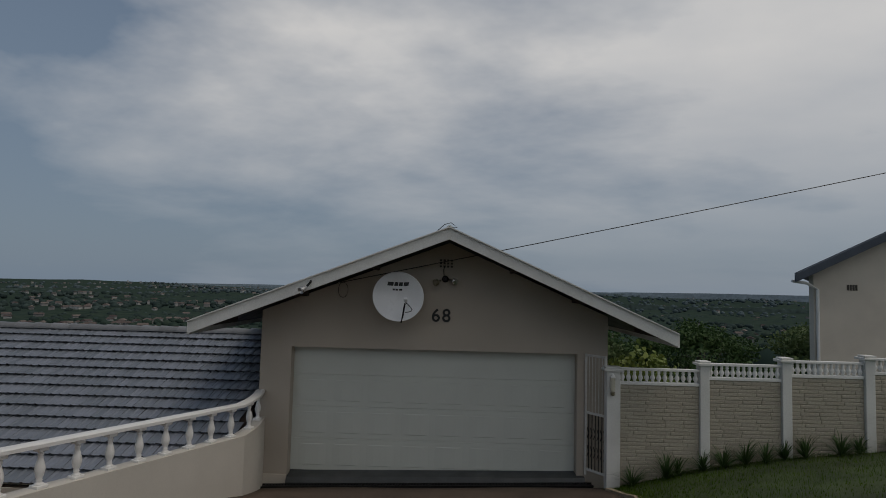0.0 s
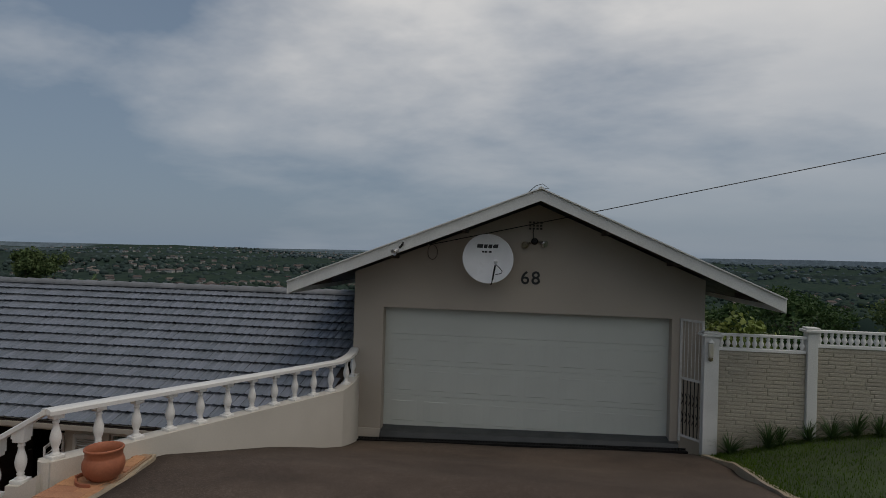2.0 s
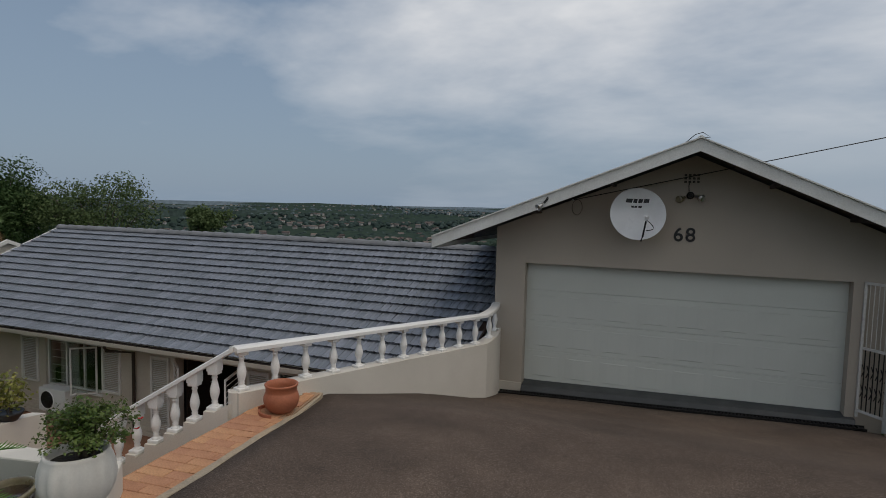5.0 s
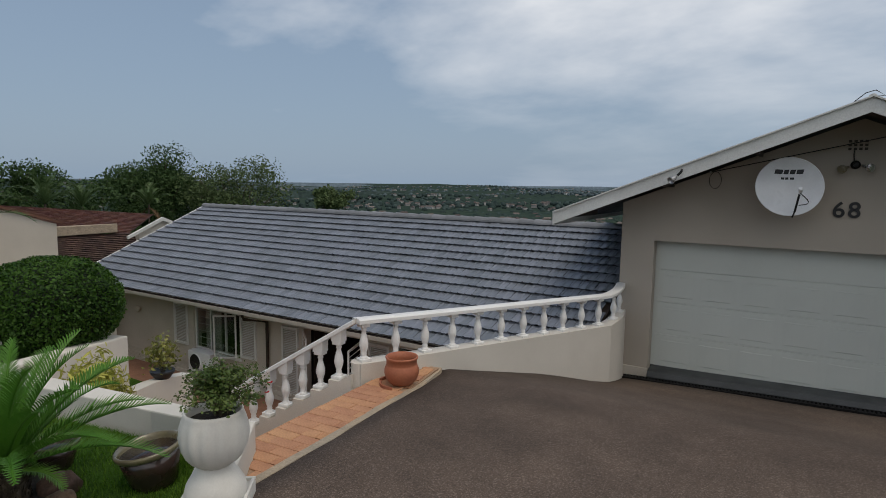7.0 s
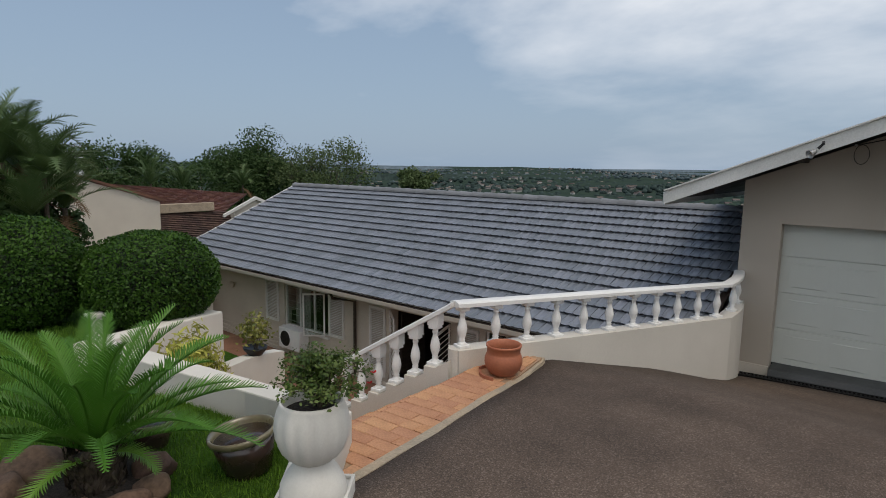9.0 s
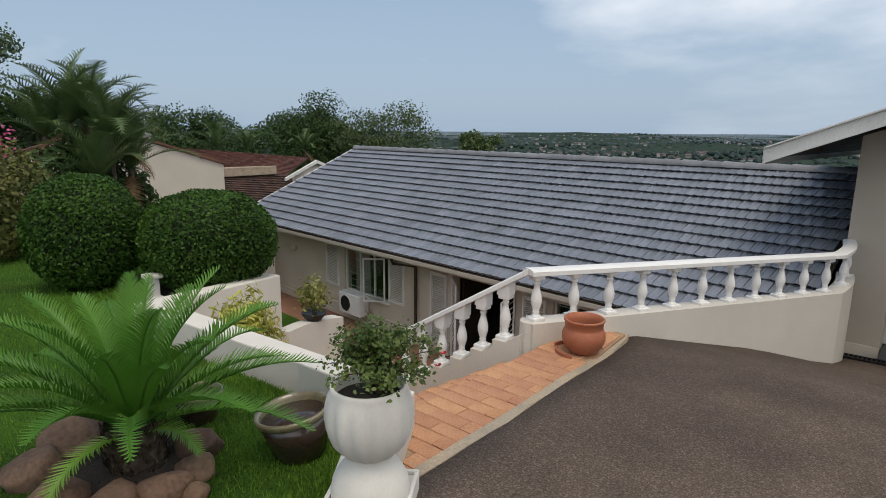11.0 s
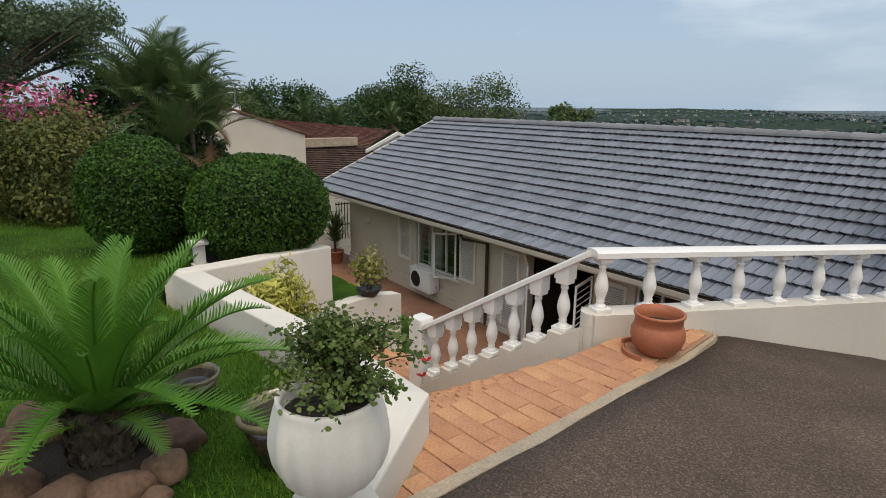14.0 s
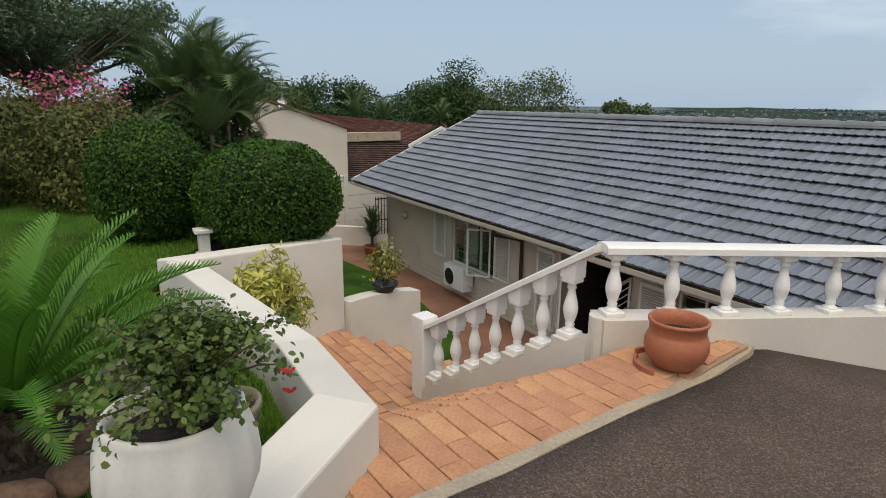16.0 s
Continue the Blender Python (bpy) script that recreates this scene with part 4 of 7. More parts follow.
bmesh.ops.subdivide_edges(bm, edges=bm.edges[:], cuts=3, use_grid_fill=True)
for v in bm.verts:
    v.co += noise.noise_vector(v.co * 9) * 0.008
tagged(part("driveway_edging", bm, M_KERB), "rough weathered concrete edging strip along the paving", "kerb", kind="structure")

# edging of the right lawn
bm = bmesh.new()
rg = []
for k in range(40):
    y = -0.6 - k * 0.3
    x = interp(y, XR_Y, XR_X)
    z = max(drive_z(x, y), lawn_right_z(x, y) - 0.02)
    rg.append([bm.verts.new(v) for v in ((x - 0.05, y, z - 0.35), (x - 0.04, y, z + 0.03), (x + 0.05, y, z + 0.035), (x + 0.06, y, z - 0.35))])
for a, b in zip(rg, rg[1:]):
    for i in range(4):
        bm.faces.new((a[i], a[(i + 1) % 4], b[(i + 1) % 4], b[i]))
for v in bm.verts:
    v.co += noise.noise_vector(v.co * 7) * 0.02
tagged(part("lawn_edging", bm, M_KERB), "mossy stone edging between lawn and driveway", "kerb", kind="structure")


# ---- drain, gate, boundary fence ----
def build_drain():
    t = thing("drain_channel", (2.4, -0.5, -0.23), "narrow iron drain grating across the garage front", "drain")

    def bar(x0, x1, y0, y1, z0, z1):
        bm_ = bmesh.new()
        box(bm_, x0, x1, y0, y1, z0, z1)
        for v in bm_.verts:
            v.co.z += 0.034 * (v.co.x + 0.35)
        return bm_

    part("trough", bar(-0.35, 5.1, -0.30, -0.142, -0.32, -0.205), M_BLACK, t)
    for y0, y1 in ((-0.30, -0.286), (-0.156, -0.142)):
        part("edge_bar", bar(-0.35, 5.1, y0, y1, -0.23, -0.178), M_METAL_DK, t)
    bm = bmesh.new()
    box(bm, -0.011, 0.011, -0.286, -0.156, -0.24, -0.182)
    me = bpy.data.meshes.new("grating_bar")
    bm.to_mesh(me)
    bm.free()
    me.materials.append(M_METAL_DK)
    for k in range(107):
        put("grating_bar", me, t, pose(-0.29 + 0.05 * k, 0, 0.034 * (0.06 + 0.05 * k)))


build_drain()


def build_gate():
    t = thing("metal_gate", (5.15, -0.25, 0.1), "narrow white steel gate with a mesh infill", "gate")
    a, b = Vector((5.02, -0.04, 0)), Vector((5.26, -0.38, 0))
    for p in (a, b):
        bm = bmesh.new()
        box(bm, p.x - 0.018, p.x + 0.018, p.y - 0.018, p.y + 0.018, 0.10, 2.10, 0.003)
        part("stile", bm, M_GATE, t)
    for z in (0.20, 1.13, 2.08):
        bm = bmesh.new()
        obox(bm, a, b, 0.014, z - 0.018, z + 0.018)
        part("rail", bm, M_GATE, t)
    for k in range(1, 6):
        p = a.lerp(b, k / 6)
        bm = bmesh.new()
        tube(bm, [(p.x, p.y, 0.2), (p.x, p.y, 1.13)], 0.008, 6)
        part("bar", bm, M_METAL_DK, t)
        bm = bmesh.new()
        tube(bm, [(p.x, p.y, 1.13), (p.x, p.y, 2.08)], 0.006, 6)
        part("bar", bm, M_GATE, t)
    for z in (0.5, 0.8):
        bm = bmesh.new()
        for k in range(6):
            p = a.lerp(b, (k + 0.5) / 6)
            tube(bm, [(p.x, p.y, z - 0.09), (p.x + 0.02, p.y - 0.03, z), (p.x, p.y, z + 0.09)], 0.007, 6)
        part("scroll", bm, M_METAL_DK, t)


build_gate()


M_PRECAST = surface("dull_cream_precast", (0.40, 0.365, 0.295), 0.9, 0.15, 2, 60, 0.1, 0.3, 0.004, stain=0.35, stain_col=(0.22, 0.19, 0.15), stain_scale=1.4, random_piece=0.06)


def build_fence():
    xs = [5.36, 6.82, 8.13, 9.45, 10.8, 12.2]
    tops = [1.93, 2.06, 2.15, 2.22, 2.3, 2.38]
    t = thing("boundary_fence", (8.0, -0.4, 0.5), "cream precast fence with brick-pattern panels and a baluster top", "fence")
    y = -0.42
    bm = bmesh.new()
    lathe(bm, [(0.030, 0.0), (0.018, 0.02), (0.040, 0.06), (0.036, 0.085), (0.018, 0.125), (0.028, 0.145), (0.020, 0.16), (0.030, 0.18)], 10)
    spin = bpy.data.meshes.new("small_baluster")
    bm.to_mesh(spin)
    bm.free()
    spin.materials.append(M_WHITE)
    for p in spin.polygons:
        p.use_smooth = True
    for x, zt in zip(xs, tops):
        zb = lawn_right_z(x, y) - 0.3
        bm = bmesh.new()
        w = 0.11 if x == xs[0] else 0.075
        box(bm, x - w, x + w, y - 0.08, y + 0.08, zb, zt - 0.05, 0.008)
        pt = part("post", bm, M_FASCIA, t)
        bm = bmesh.new()
        box(bm, x - w - 0.05, x + w + 0.05, y - 0.12, y + 0.12, zt - 0.052, zt - 0.012, 0.008)
        box(bm, x - w - 0.02, x + w + 0.02, y - 0.09, y + 0.09, zt - 0.010, zt + 0.02, 0.008)
        part("cap", bm, M_FASCIA, pt)
    for (x0, z0), (x1, z1) in zip(zip(xs, tops), zip(xs[1:], tops[1:])):
        a, b = x0 + (0.11 if x0 == xs[0] else 0.075), x1 - 0.075
        zt = (z0 + z1) / 2 - 0.06
        zb = lawn_right_z(a, y) - 0.25
        bm = bmesh.new()
        box(bm, a, b, y - 0.022, y + 0.03, zb, zt - 0.27)
        part("panel", bm, M_PRECAST, t)
        bm = bmesh.new()
        box(bm, a, b, y - 0.04, y + 0.04, zt - 0.04, zt, 0.005)
        part("top_rail", bm, M_WHITE, t)
        bm = bmesh.new()
        box(bm, a, b, y - 0.04, y + 0.04, zt - 0.268, zt - 0.22, 0.005)
        part("lower_rail", bm, M_WHITE, t)
        n = 13
        for k in range(n):
            put("small_baluster", spin, t, pose(a + (b - a) * (k + 0.5) / n, y, zt - 0.221))
    return xs, tops, t


FENCE_X, FENCE_TOP, fence = build_fence()

# letter slot and wall lamp on the first fence pillar
lan = thing("wall_lantern", (5.36, -0.52, 1.7), "small brass-coloured wall lantern on the fence pillar", "lamp")
bm = bmesh.new()
lathe(bm, [(0.02, 1.50), (0.035, 1.52), (0.035, 1.55), (0.028, 1.56)], 10, (5.33, -0.545, 0))
part("base", bm, M_GLAZE_RIM, lan)
bm = bmesh.new()
lathe(bm, [(0.028, 1.56), (0.040, 1.58), (0.040, 1.76), (0.030, 1.78)], 10, (5.33, -0.545, 0))
part("glass", bm, surface("frosted_lamp_glass", (0.55, 0.52, 0.42), 0.4, 0.1, 5, 50, 0.03, 0), lan)
bm = bmesh.new()
lathe(bm, [(0.045, 1.78), (0.05, 1.79), (0.02, 1.83), (0.006, 1.85)], 10, (5.33, -0.545, 0))
part("cap", bm, M_FASCIA, lan)


# ---- on the garage front ----
def build_dish():
    t = thing("satellite_dish", (1.81, -0.05, 2.9), "white round satellite dish on the garage gable", "satellite dish")
    c, r = Vector((1.825, -0.36, 2.965)), 0.41
    tilt = Matrix.Translation(c) @ Euler((radians(74), 0, radians(10))).to_matrix().to_4x4()
    prof = []
    for k in range(9):
        q = r * k / 8
        prof.append((max(q, 0.001), 0.10 * (q / r) ** 2))
    bm = bmesh.new()
    outer = [(a, b - 0.012) for a, b in prof]
    lathe(bm, prof + [(r + 0.012, 0.104), (r + 0.012, 0.094)] + outer[::-1], 40)
    bmesh.ops.transform(bm, matrix=tilt, verts=bm.verts)
    part("reflector", bm, M_DISH, t, smooth=True)
    bm = bmesh.new()
    tube(bm, [tilt @ Vector((0.05, -0.43, 0.08)), tilt @ Vector((0.06, -0.38, 0.18)), tilt @ Vector((0.09, -0.17, 0.30))], 0.014, 8)
    part("feed_arm", bm, M_METAL_DK, t)
    bm = bmesh.new()
    p = tilt @ Vector((0.10, -0.13, 0.30))
    lathe(bm, [(0.026, 0.0), (0.032, 0.01), (0.032, 0.07), (0.022, 0.09)], 12, p, lean=Euler((radians(60), 0, 0)).to_matrix())
    part("receiver", bm, M_DISH, t)
    bm = bmesh.new()
    q = [tilt @ Vector((0.10 + 0.11 * math.sin(s), -0.15 - 0.14 * s / 3.1 - 0.04 * math.sin(s), 0.29 - 0.1 * s / 3.1)) for s in (0, 0.5, 1, 1.5, 2, 2.5, 3.1)]
    tube(bm, q, 0.007, 6)
    part("cable", bm, M_BLACK, t)
    bm = bmesh.new()
    tube(bm, [(1.82, 0.0, 2.62), (1.82, -0.25, 2.62), (1.82, -0.36, 2.86)], 0.022, 8)
    part("mount", bm, M_STEEL, t)
    # printed mark: plain dark shapes, a broad bar and a small one
    for nm, bars in (("print", [(-0.18, -0.08), (-0.065, -0.005), (0.01, 0.075), (0.09, 0.17)]),):
        bm = bmesh.new()
        for a, b in bars:
            vs = []
            for x, y in ((a, 0.195), (b, 0.195), (b + 0.012, 0.255), (a + 0.012, 0.255)):
                vs.append(bm.verts.new(tilt @ Vector((x, y, 0.10 * ((x * x + y * y) / r ** 2) + 0.006))))
            bm.faces.new(vs)
        for a, b in [(-0.09, -0.05), (-0.04, 0.0), (0.02, 0.07)]:
            vs = [bm.verts.new(tilt @ Vector((x, y, 0.10 * ((x * x + y * y) / r ** 2) + 0.006))) for x, y in ((a, 0.12), (b, 0.12), (b, 0.15), (a, 0.15))]
            bm.faces.new(vs)
        part(nm, bm, M_BLACK, t, "dark printed mark", flat_normals=False)


build_dish()


def letters(name, body, size, m, material, extrude, label, category):
    cu = bpy.data.curves.new(name, 'FONT')
    cu.body, cu.size, cu.extrude, cu.offset = body, size, extrude, 0.004
    cu.align_x, cu.align_y = 'CENTER', 'CENTER'
    ob = new(name, cu)
    ob.matrix_basis = m
    dg = bpy.context.evaluated_depsgraph_get()
    me = bpy.data.meshes.new_from_object(ob.evaluated_get(dg))
    bpy.data.objects.remove(ob)
    me.materials.clear()
    me.materials.append(material)
    o = new(name, me)
    o.matrix_basis = m
    return tagged(o, label, category)


letters("house_number", "6", 0.31, pose(2.455, -0.012, 2.665, 90), M_BLACK, 0.012, "bold black metal numeral six on the garage wall", "house number")
letters("house_number", "8", 0.31, pose(2.635, -0.012, 2.665, 90), M_BLACK, 0.012, "bold black metal numeral eight on the garage wall", "house number")


def build_twin_lamp():
    t = thing("security_light", (2.59, -0.02, 3.3), "twin bulb security light below the gable vent", "lamp")
    bm = bmesh.new()
    lathe(bm, [(0.06, 0.0), (0.06, 0.02), (0.035, 0.05), (0.03, 0.09)], 12, (2.60, 0.0, 3.30), lean=Euler((radians(90), 0, 0)).to_matrix())
    part("base", bm, M_METAL_DK, t)
    for s in (-1, 1):
        bm = bmesh.new()
        lean = Euler((radians(105), 0, radians(35 * s))).to_matrix()
        lathe(bm, [(0.02, 0.04), (0.022, 0.10), (0.055, 0.15), (0.06, 0.19), (0.04, 0.205)], 12, (2.60 + 0.06 * s, 0.0, 3.30 - 0.01 * (1 - s)), lean=lean)
        part("bulb", bm, M_STEEL if s > 0 else M_GLAZE_RIM, t)
    bm = bmesh.new()
    tube(bm, [(2.58, -0.02, 3.34), (2.57, -0.03, 3.45), (2.58, -0.015, 3.52)], 0.008, 6)
    part("cable", bm, M_BLACK, t)


build_twin_lamp()

vent = thing("gable_vent", (2.6, 0.0, 3.56), "plastered air brick with small slots in the gable", "vent")
# thin raised plates, coloured dark for the shade inside the slots
for i in range(4):
    for j in range(3):
        bm = bmesh.new()
        x, z = 2.50 + i * 0.062, 3.50 + j * 0.052
        box(bm, x, x + 0.038, -0.006, 0.0, z, z + 0.034)
        part("slot", bm, M_SHADE_DARK, vent)

spot = thing("spotlight", (0.45, -1.0, 3.1), "chrome spotlight clipped to the barge board", "lamp")
bm = bmesh.new()
lathe(bm, [(0.018, 0.0), (0.03, 0.02), (0.05, 0.09), (0.058, 0.11), (0.05, 0.112), (0.03, 0.07)], 14, (0.46, -1.05, 3.10), lean=Euler((radians(120), 0, radians(-40))).to_matrix())
part("reflector", bm, M_STEEL, spot)
bm = bmesh.new()
tube(bm, [(0.52, -0.99, 3.20), (0.53, -1.06, 3.18), (0.48, -1.06, 3.12)], 0.018, 8)
part("bracket", bm, M_BLACK, spot)

loop = thing("cable_loop", (0.85, -0.03, 3.1), "dark cable loop hanging on the gable wall", "cable")
bm = bmesh.new()
tube(bm, [(0.85 + 0.085 * math.sin(a), -0.02, 3.07 + 0.13 * math.cos(a)) for a in [k * 0.45 for k in range(15)]], 0.005, 6)
part("coil", bm, M_BLACK, loop)
bm = bmesh.new()
tube(bm, [(0.78, 0.0, 3.19), (0.78, -0.06, 3.19)], 0.018, 8)
part("hook", bm, M_STEEL, loop)

# service wire from the gable to the street side
bm = bmesh.new()
A_, B_ = Vector((0.78, -0.05, 3.19)), Vector((9.38, -0.35, 5.19)) + (Vector((9.38, -0.35, 5.19)) - Vector((0.78, -0.05, 3.19))) * 1.2
tube(bm, [A_.lerp(B_, k / 24) - Vector((0, 0, 0.06 * math.sin(math.pi * k / 24))) for k in range(25)], 0.008, 6)
wire = part("service_wire", bm, M_BLACK)
tagged(wire, "thin black overhead service wire", "wire")
bm = bmesh.new()
tube(bm, [(2.46, -0.95, 4.03), (2.58, -0.96, 4.14), (2.68, -0.95, 4.17), (2.78, -0.95, 4.10), (2.62, -0.95, 4.09)], 0.006, 6)
tagged(part("ridge_wire", bm, M_METAL_DK), "bent wire on the garage ridge", "wire")


# ---- windows, doors, shutters of the house ----
def build_shutter(x0, x1, z0, z1, y=H_F):
    t = thing("shutter", ((x0 + x1) / 2, y - 0.03, z0), "white louvred wooden window shutter fixed to the wall", "shutter", "shutters on the house")
    f = 0.05
    for a, b, c, d in ((x0, x0 + f, z0, z1), (x1 - f, x1, z0, z1), (x0 + f, x1 - f, z0, z0 + f), (x0 + f, x1 - f, z1 - f, z1)):
        bm = bmesh.new()
        box(bm, a, b, y - 0.045, y - 0.004, c, d, 0.003)
        part("frame_bar", bm, M_WHITE, t)
    n = int((z1 - z0 - 2 * f) / 0.038)
    for k in range(n):
        z = z0 + f + (k + 0.5) * (z1 - z0 - 2 * f) / n
        bm = bmesh.new()
        box(bm, x0 + f, x1 - f, -0.022, 0.022, -0.004, 0.004, 0, pose(0, y - 0.024, z, -38))
        part("louvre", bm, M_WHITE, t)


build_shutter(-11.15, -10.62, -1.10, -0.05)
build_shutter(-8.70, -8.18, -1.08, -0.12)
build_shutter(-7.36, -6.88, -1.72, -0.14)
build_shutter(-4.98, -4.48, -1.72, -0.15)


def build_window(x0, x1, z0, z1, open_sash):
    t = thing("window", ((x0 + x1) / 2, H_F + 0.1, z0), "white steel casement window with one sash open", "window")
    y = H_F + 0.05
    for a, b, c, d in ((x0, x0 + 0.04, z0, z1), (x1 - 0.04, x1, z0, z1), (x0 + 0.04, x1 - 0.04, z0, z0 + 0.04), (x0 + 0.04, x1 - 0.04, z1 - 0.04, z1)):
        bm = bmesh.new()
        box(bm, a, b, y, y + 0.05, c, d, 0.003)
        part("frame_bar", bm, M_WHITE, t)
    w = (x1 - x0 - 0.08) / 3
    for k in (1, 2):
        bm = bmesh.new()
        box(bm, x0 + 0.04 + k * w - 0.02, x0 + 0.04 + k * w + 0.02, y + 0.002, y + 0.048, z0 + 0.04, z1 - 0.04)
        part("mullion", bm, M_WHITE, t)
    for k in range(3):
        bm = bmesh.new()
        box(bm, x0 + 0.04 + k * w, x0 + 0.04 + (k + 1) * w, y + 0.02, y + 0.025, z0 + 0.04, z1 - 0.04)
        part("pane", bm, M_GLASS, t).visible_shadow = False
    # burglar bars on the first bay
    for k in range(6):
        z = z0 + 0.10 + k * (z1 - z0 - 0.2) / 5
        bm = bmesh.new()
        tube(bm, [(x0 + 0.04, y + 0.08, z), (x0 + 0.04 + w, y + 0.08, z)], 0.007, 6)
        part("burglar_bar", bm, M_WHITE, t)
    bm = bmesh.new()
    box(bm, x0 - 0.04, x1 + 0.04, H_F - 0.05, H_F + 0.05, z0 - 0.045, z0 - 0.002, 0.006)
    part("sill", bm, M_WHITE, t)
    if open_sash:
        hinge = x1 - 0.10
        m = pose(hinge, H_F - 0.02, 0, 0, 0, 40)
        sw = w * 0.95
        sash = bmesh.new()
        for a, b, c, d in ((-sw, -sw + 0.035, z0 + 0.05, z1 - 0.05), (-0.035, 0, z0 + 0.05, z1 - 0.05), (-sw, 0, z0 + 0.015, z0 + 0.05), (-sw, 0, z1 - 0.05, z1 - 0.015)):
            box(sash, a, b, -0.018, 0.018, c, d, 0.0, m)
        part("open_sash", sash, M_WHITE, t)
        bm = bmesh.new()
        box(bm, -sw + 0.036, -0.036, -0.003, 0.003, z0 + 0.05, z1 - 0.05, 0.0, m)
        part("pane", bm, M_GLASS, t).visible_shadow = False


build_window(-10.42, -8.74, -1.14, -0.10, True)
build_window(-4.35, -3.1, -1.10, -0.12, False)
for x0, n in ((-10.35, 9), (-9.1, 6)):
    c = thing("curtain", (x0, H_F + 0.3, -1.1), "pale gathered curtain behind the window", "curtain")
    bm = bmesh.new()
    pts = [(x0 + 0.035 * k, H_F + 0.30 + 0.03 * math.sin(k * 2.1)) for k in range(n * 2)]
    for (a, b), (p, q) in zip(pts, pts[1:]):
        v = [bm.verts.new(w_) for w_ in ((a, b, -1.2), (p, q, -1.2), (p, q, -0.08), (a, b, -0.08))]
        bm.faces.new(v)
    bmesh.ops.remove_doubles(bm, verts=bm.verts, dist=0.001)
    bmesh.ops.solidify(bm, geom=bm.faces[:], thickness=0.004)
    part("cloth", bm, M_CURTAIN, c)


def build_security_gate(hinge, rz, w):
    t = thing("security_gate", (hinge, H_F - 0.03, PATIO_Z), "open white barred security gate at the house door", "gate", "security gates")
    m = pose(hinge, H_F - 0.03, 0, 0, 0, rz)
    for a, b, c, d in ((0, 0.03, PATIO_Z + 0.03, -0.14), (w - 0.03, w, PATIO_Z + 0.03, -0.14), (0.03, w - 0.03, PATIO_Z + 0.03, PATIO_Z + 0.07), (0.03, w - 0.03, -0.18, -0.14)):
        bm = bmesh.new()
        box(bm, a, b, -0.015, 0.015, c, d, 0, m)
        part("frame_bar", bm, M_WHITE, t)
    for k in range(1, 15):
        z = PATIO_Z + 0.07 + k * 0.105
        if z > -0.2:
            break
        bm = bmesh.new()
        box(bm, 0.03, w - 0.03, -0.006, 0.006, z - 0.006, z + 0.006, 0, m)
        part("bar", bm, M_WHITE, t)


build_security_gate(-6.74, 195 - 360 + 125, 0.72)
build_security_gate(-5.16, -70, 0.72)

dw = thing("front_door", (-5.95, H_F + 0.2, PATIO_Z), "dark timber door standing open inside the doorway", "door")
bm = bmesh.new()
box(bm, -6.70, -6.66, H_F + 0.24, H_F + 1.0, PATIO_Z + 0.03, -0.16, 0.005)
part("leaf", bm, M_WOOD_DK, dw)
bm = bmesh.new()
tube(bm, [(-6.64, H_F + 0.92, PATIO_Z + 1.0), (-6.60, H_F + 0.92, PATIO_Z + 1.0), (-6.60, H_F + 0.82, PATIO_Z + 1.0)], 0.01, 8)
part("handle", bm, M_STEEL, dw)


def build_ac():
    t = thing("air_conditioner", (-9.8, -1.3, -1.55), "white outdoor air-conditioning unit bracketed below the window", "air conditioner")
    x0, x1, y0, y1, z0, z1 = -10.22, -9.42, -1.47, -1.19, -1.58, -1.08
    bm = bmesh.new()
    box(bm, x0, x1, y0, y1, z0, z1, 0.015)
    part("casing", bm, M_DISH, t)
    c = Vector((x0 + 0.27, y0 - 0.004, (z0 + z1) / 2))
    bm = bmesh.new()
    lathe(bm, [(0.205, 0.0), (0.205, 0.012), (0.19, 0.012), (0.19, 0.001)], 28, c, lean=Euler((radians(90), 0, 0)).to_matrix())
    part("fan_ring", bm, M_DISH, t)
    bm = bmesh.new()
    lathe(bm, [(0.001, 0.0), (0.188, 0.0), (0.188, 0.003), (0.001, 0.003)], 28, c, lean=Euler((radians(90), 0, 0)).to_matrix())
    part("fan_well", bm, M_BLACK, t)
    for k in range(6):
        r = 0.03 + 0.03 * k
        bm = bmesh.new()
        tube(bm, [(c.x + r * math.cos(a), c.y - 0.010, c.z + r * math.sin(a)) for a in [q * math.pi / 10 for q in range(21)]], 0.003, 4)
        part("guard_wire", bm, M_METAL_DK, t)
    for x in (x0 + 0.1, x1 - 0.1):
        bm = bmesh.new()
        box(bm, x - 0.015, x + 0.015, -1.45, H_F, z0 - 0.03, z0 - 0.002)
        part("bracket", bm, M_WHITE, t)
    bm = bmesh.new()
    tube(bm, [(x1 + 0.0, -1.3, -1.42), (x1 + 0.07, -1.3, -1.44), (x1 + 0.09, -1.25, -1.6), (x1 + 0.08, H_F - 0.02, -1.4)], 0.018, 8)
    part("pipe", bm, M_CURTAIN, t)


build_ac()
wl_ = thing("wall_light", (-12.6, H_F - 0.05, -0.5), "small white bulkhead light on the house wall", "lamp")
bm = bmesh.new()
lathe(bm, [(0.05, 0.0), (0.05, 0.02), (0.09, 0.06), (0.08, 0.12), (0.02, 0.15)], 14, (-12.65, H_F, -0.42), lean=Euler((radians(100), 0, 0)).to_matrix())
part("shade", bm, M_CREAM, wl_)
for x in (-12.02, -11.9):
    bm = bmesh.new()
    tube(bm, [(x, H_F - 0.012, -1.1), (x, H_F - 0.012, PATIO_Z + 0.3)], 0.011, 6)
    tagged(part("wall_conduit", bm, M_CREAM), "thin painted pipe on the house wall", "pipe")


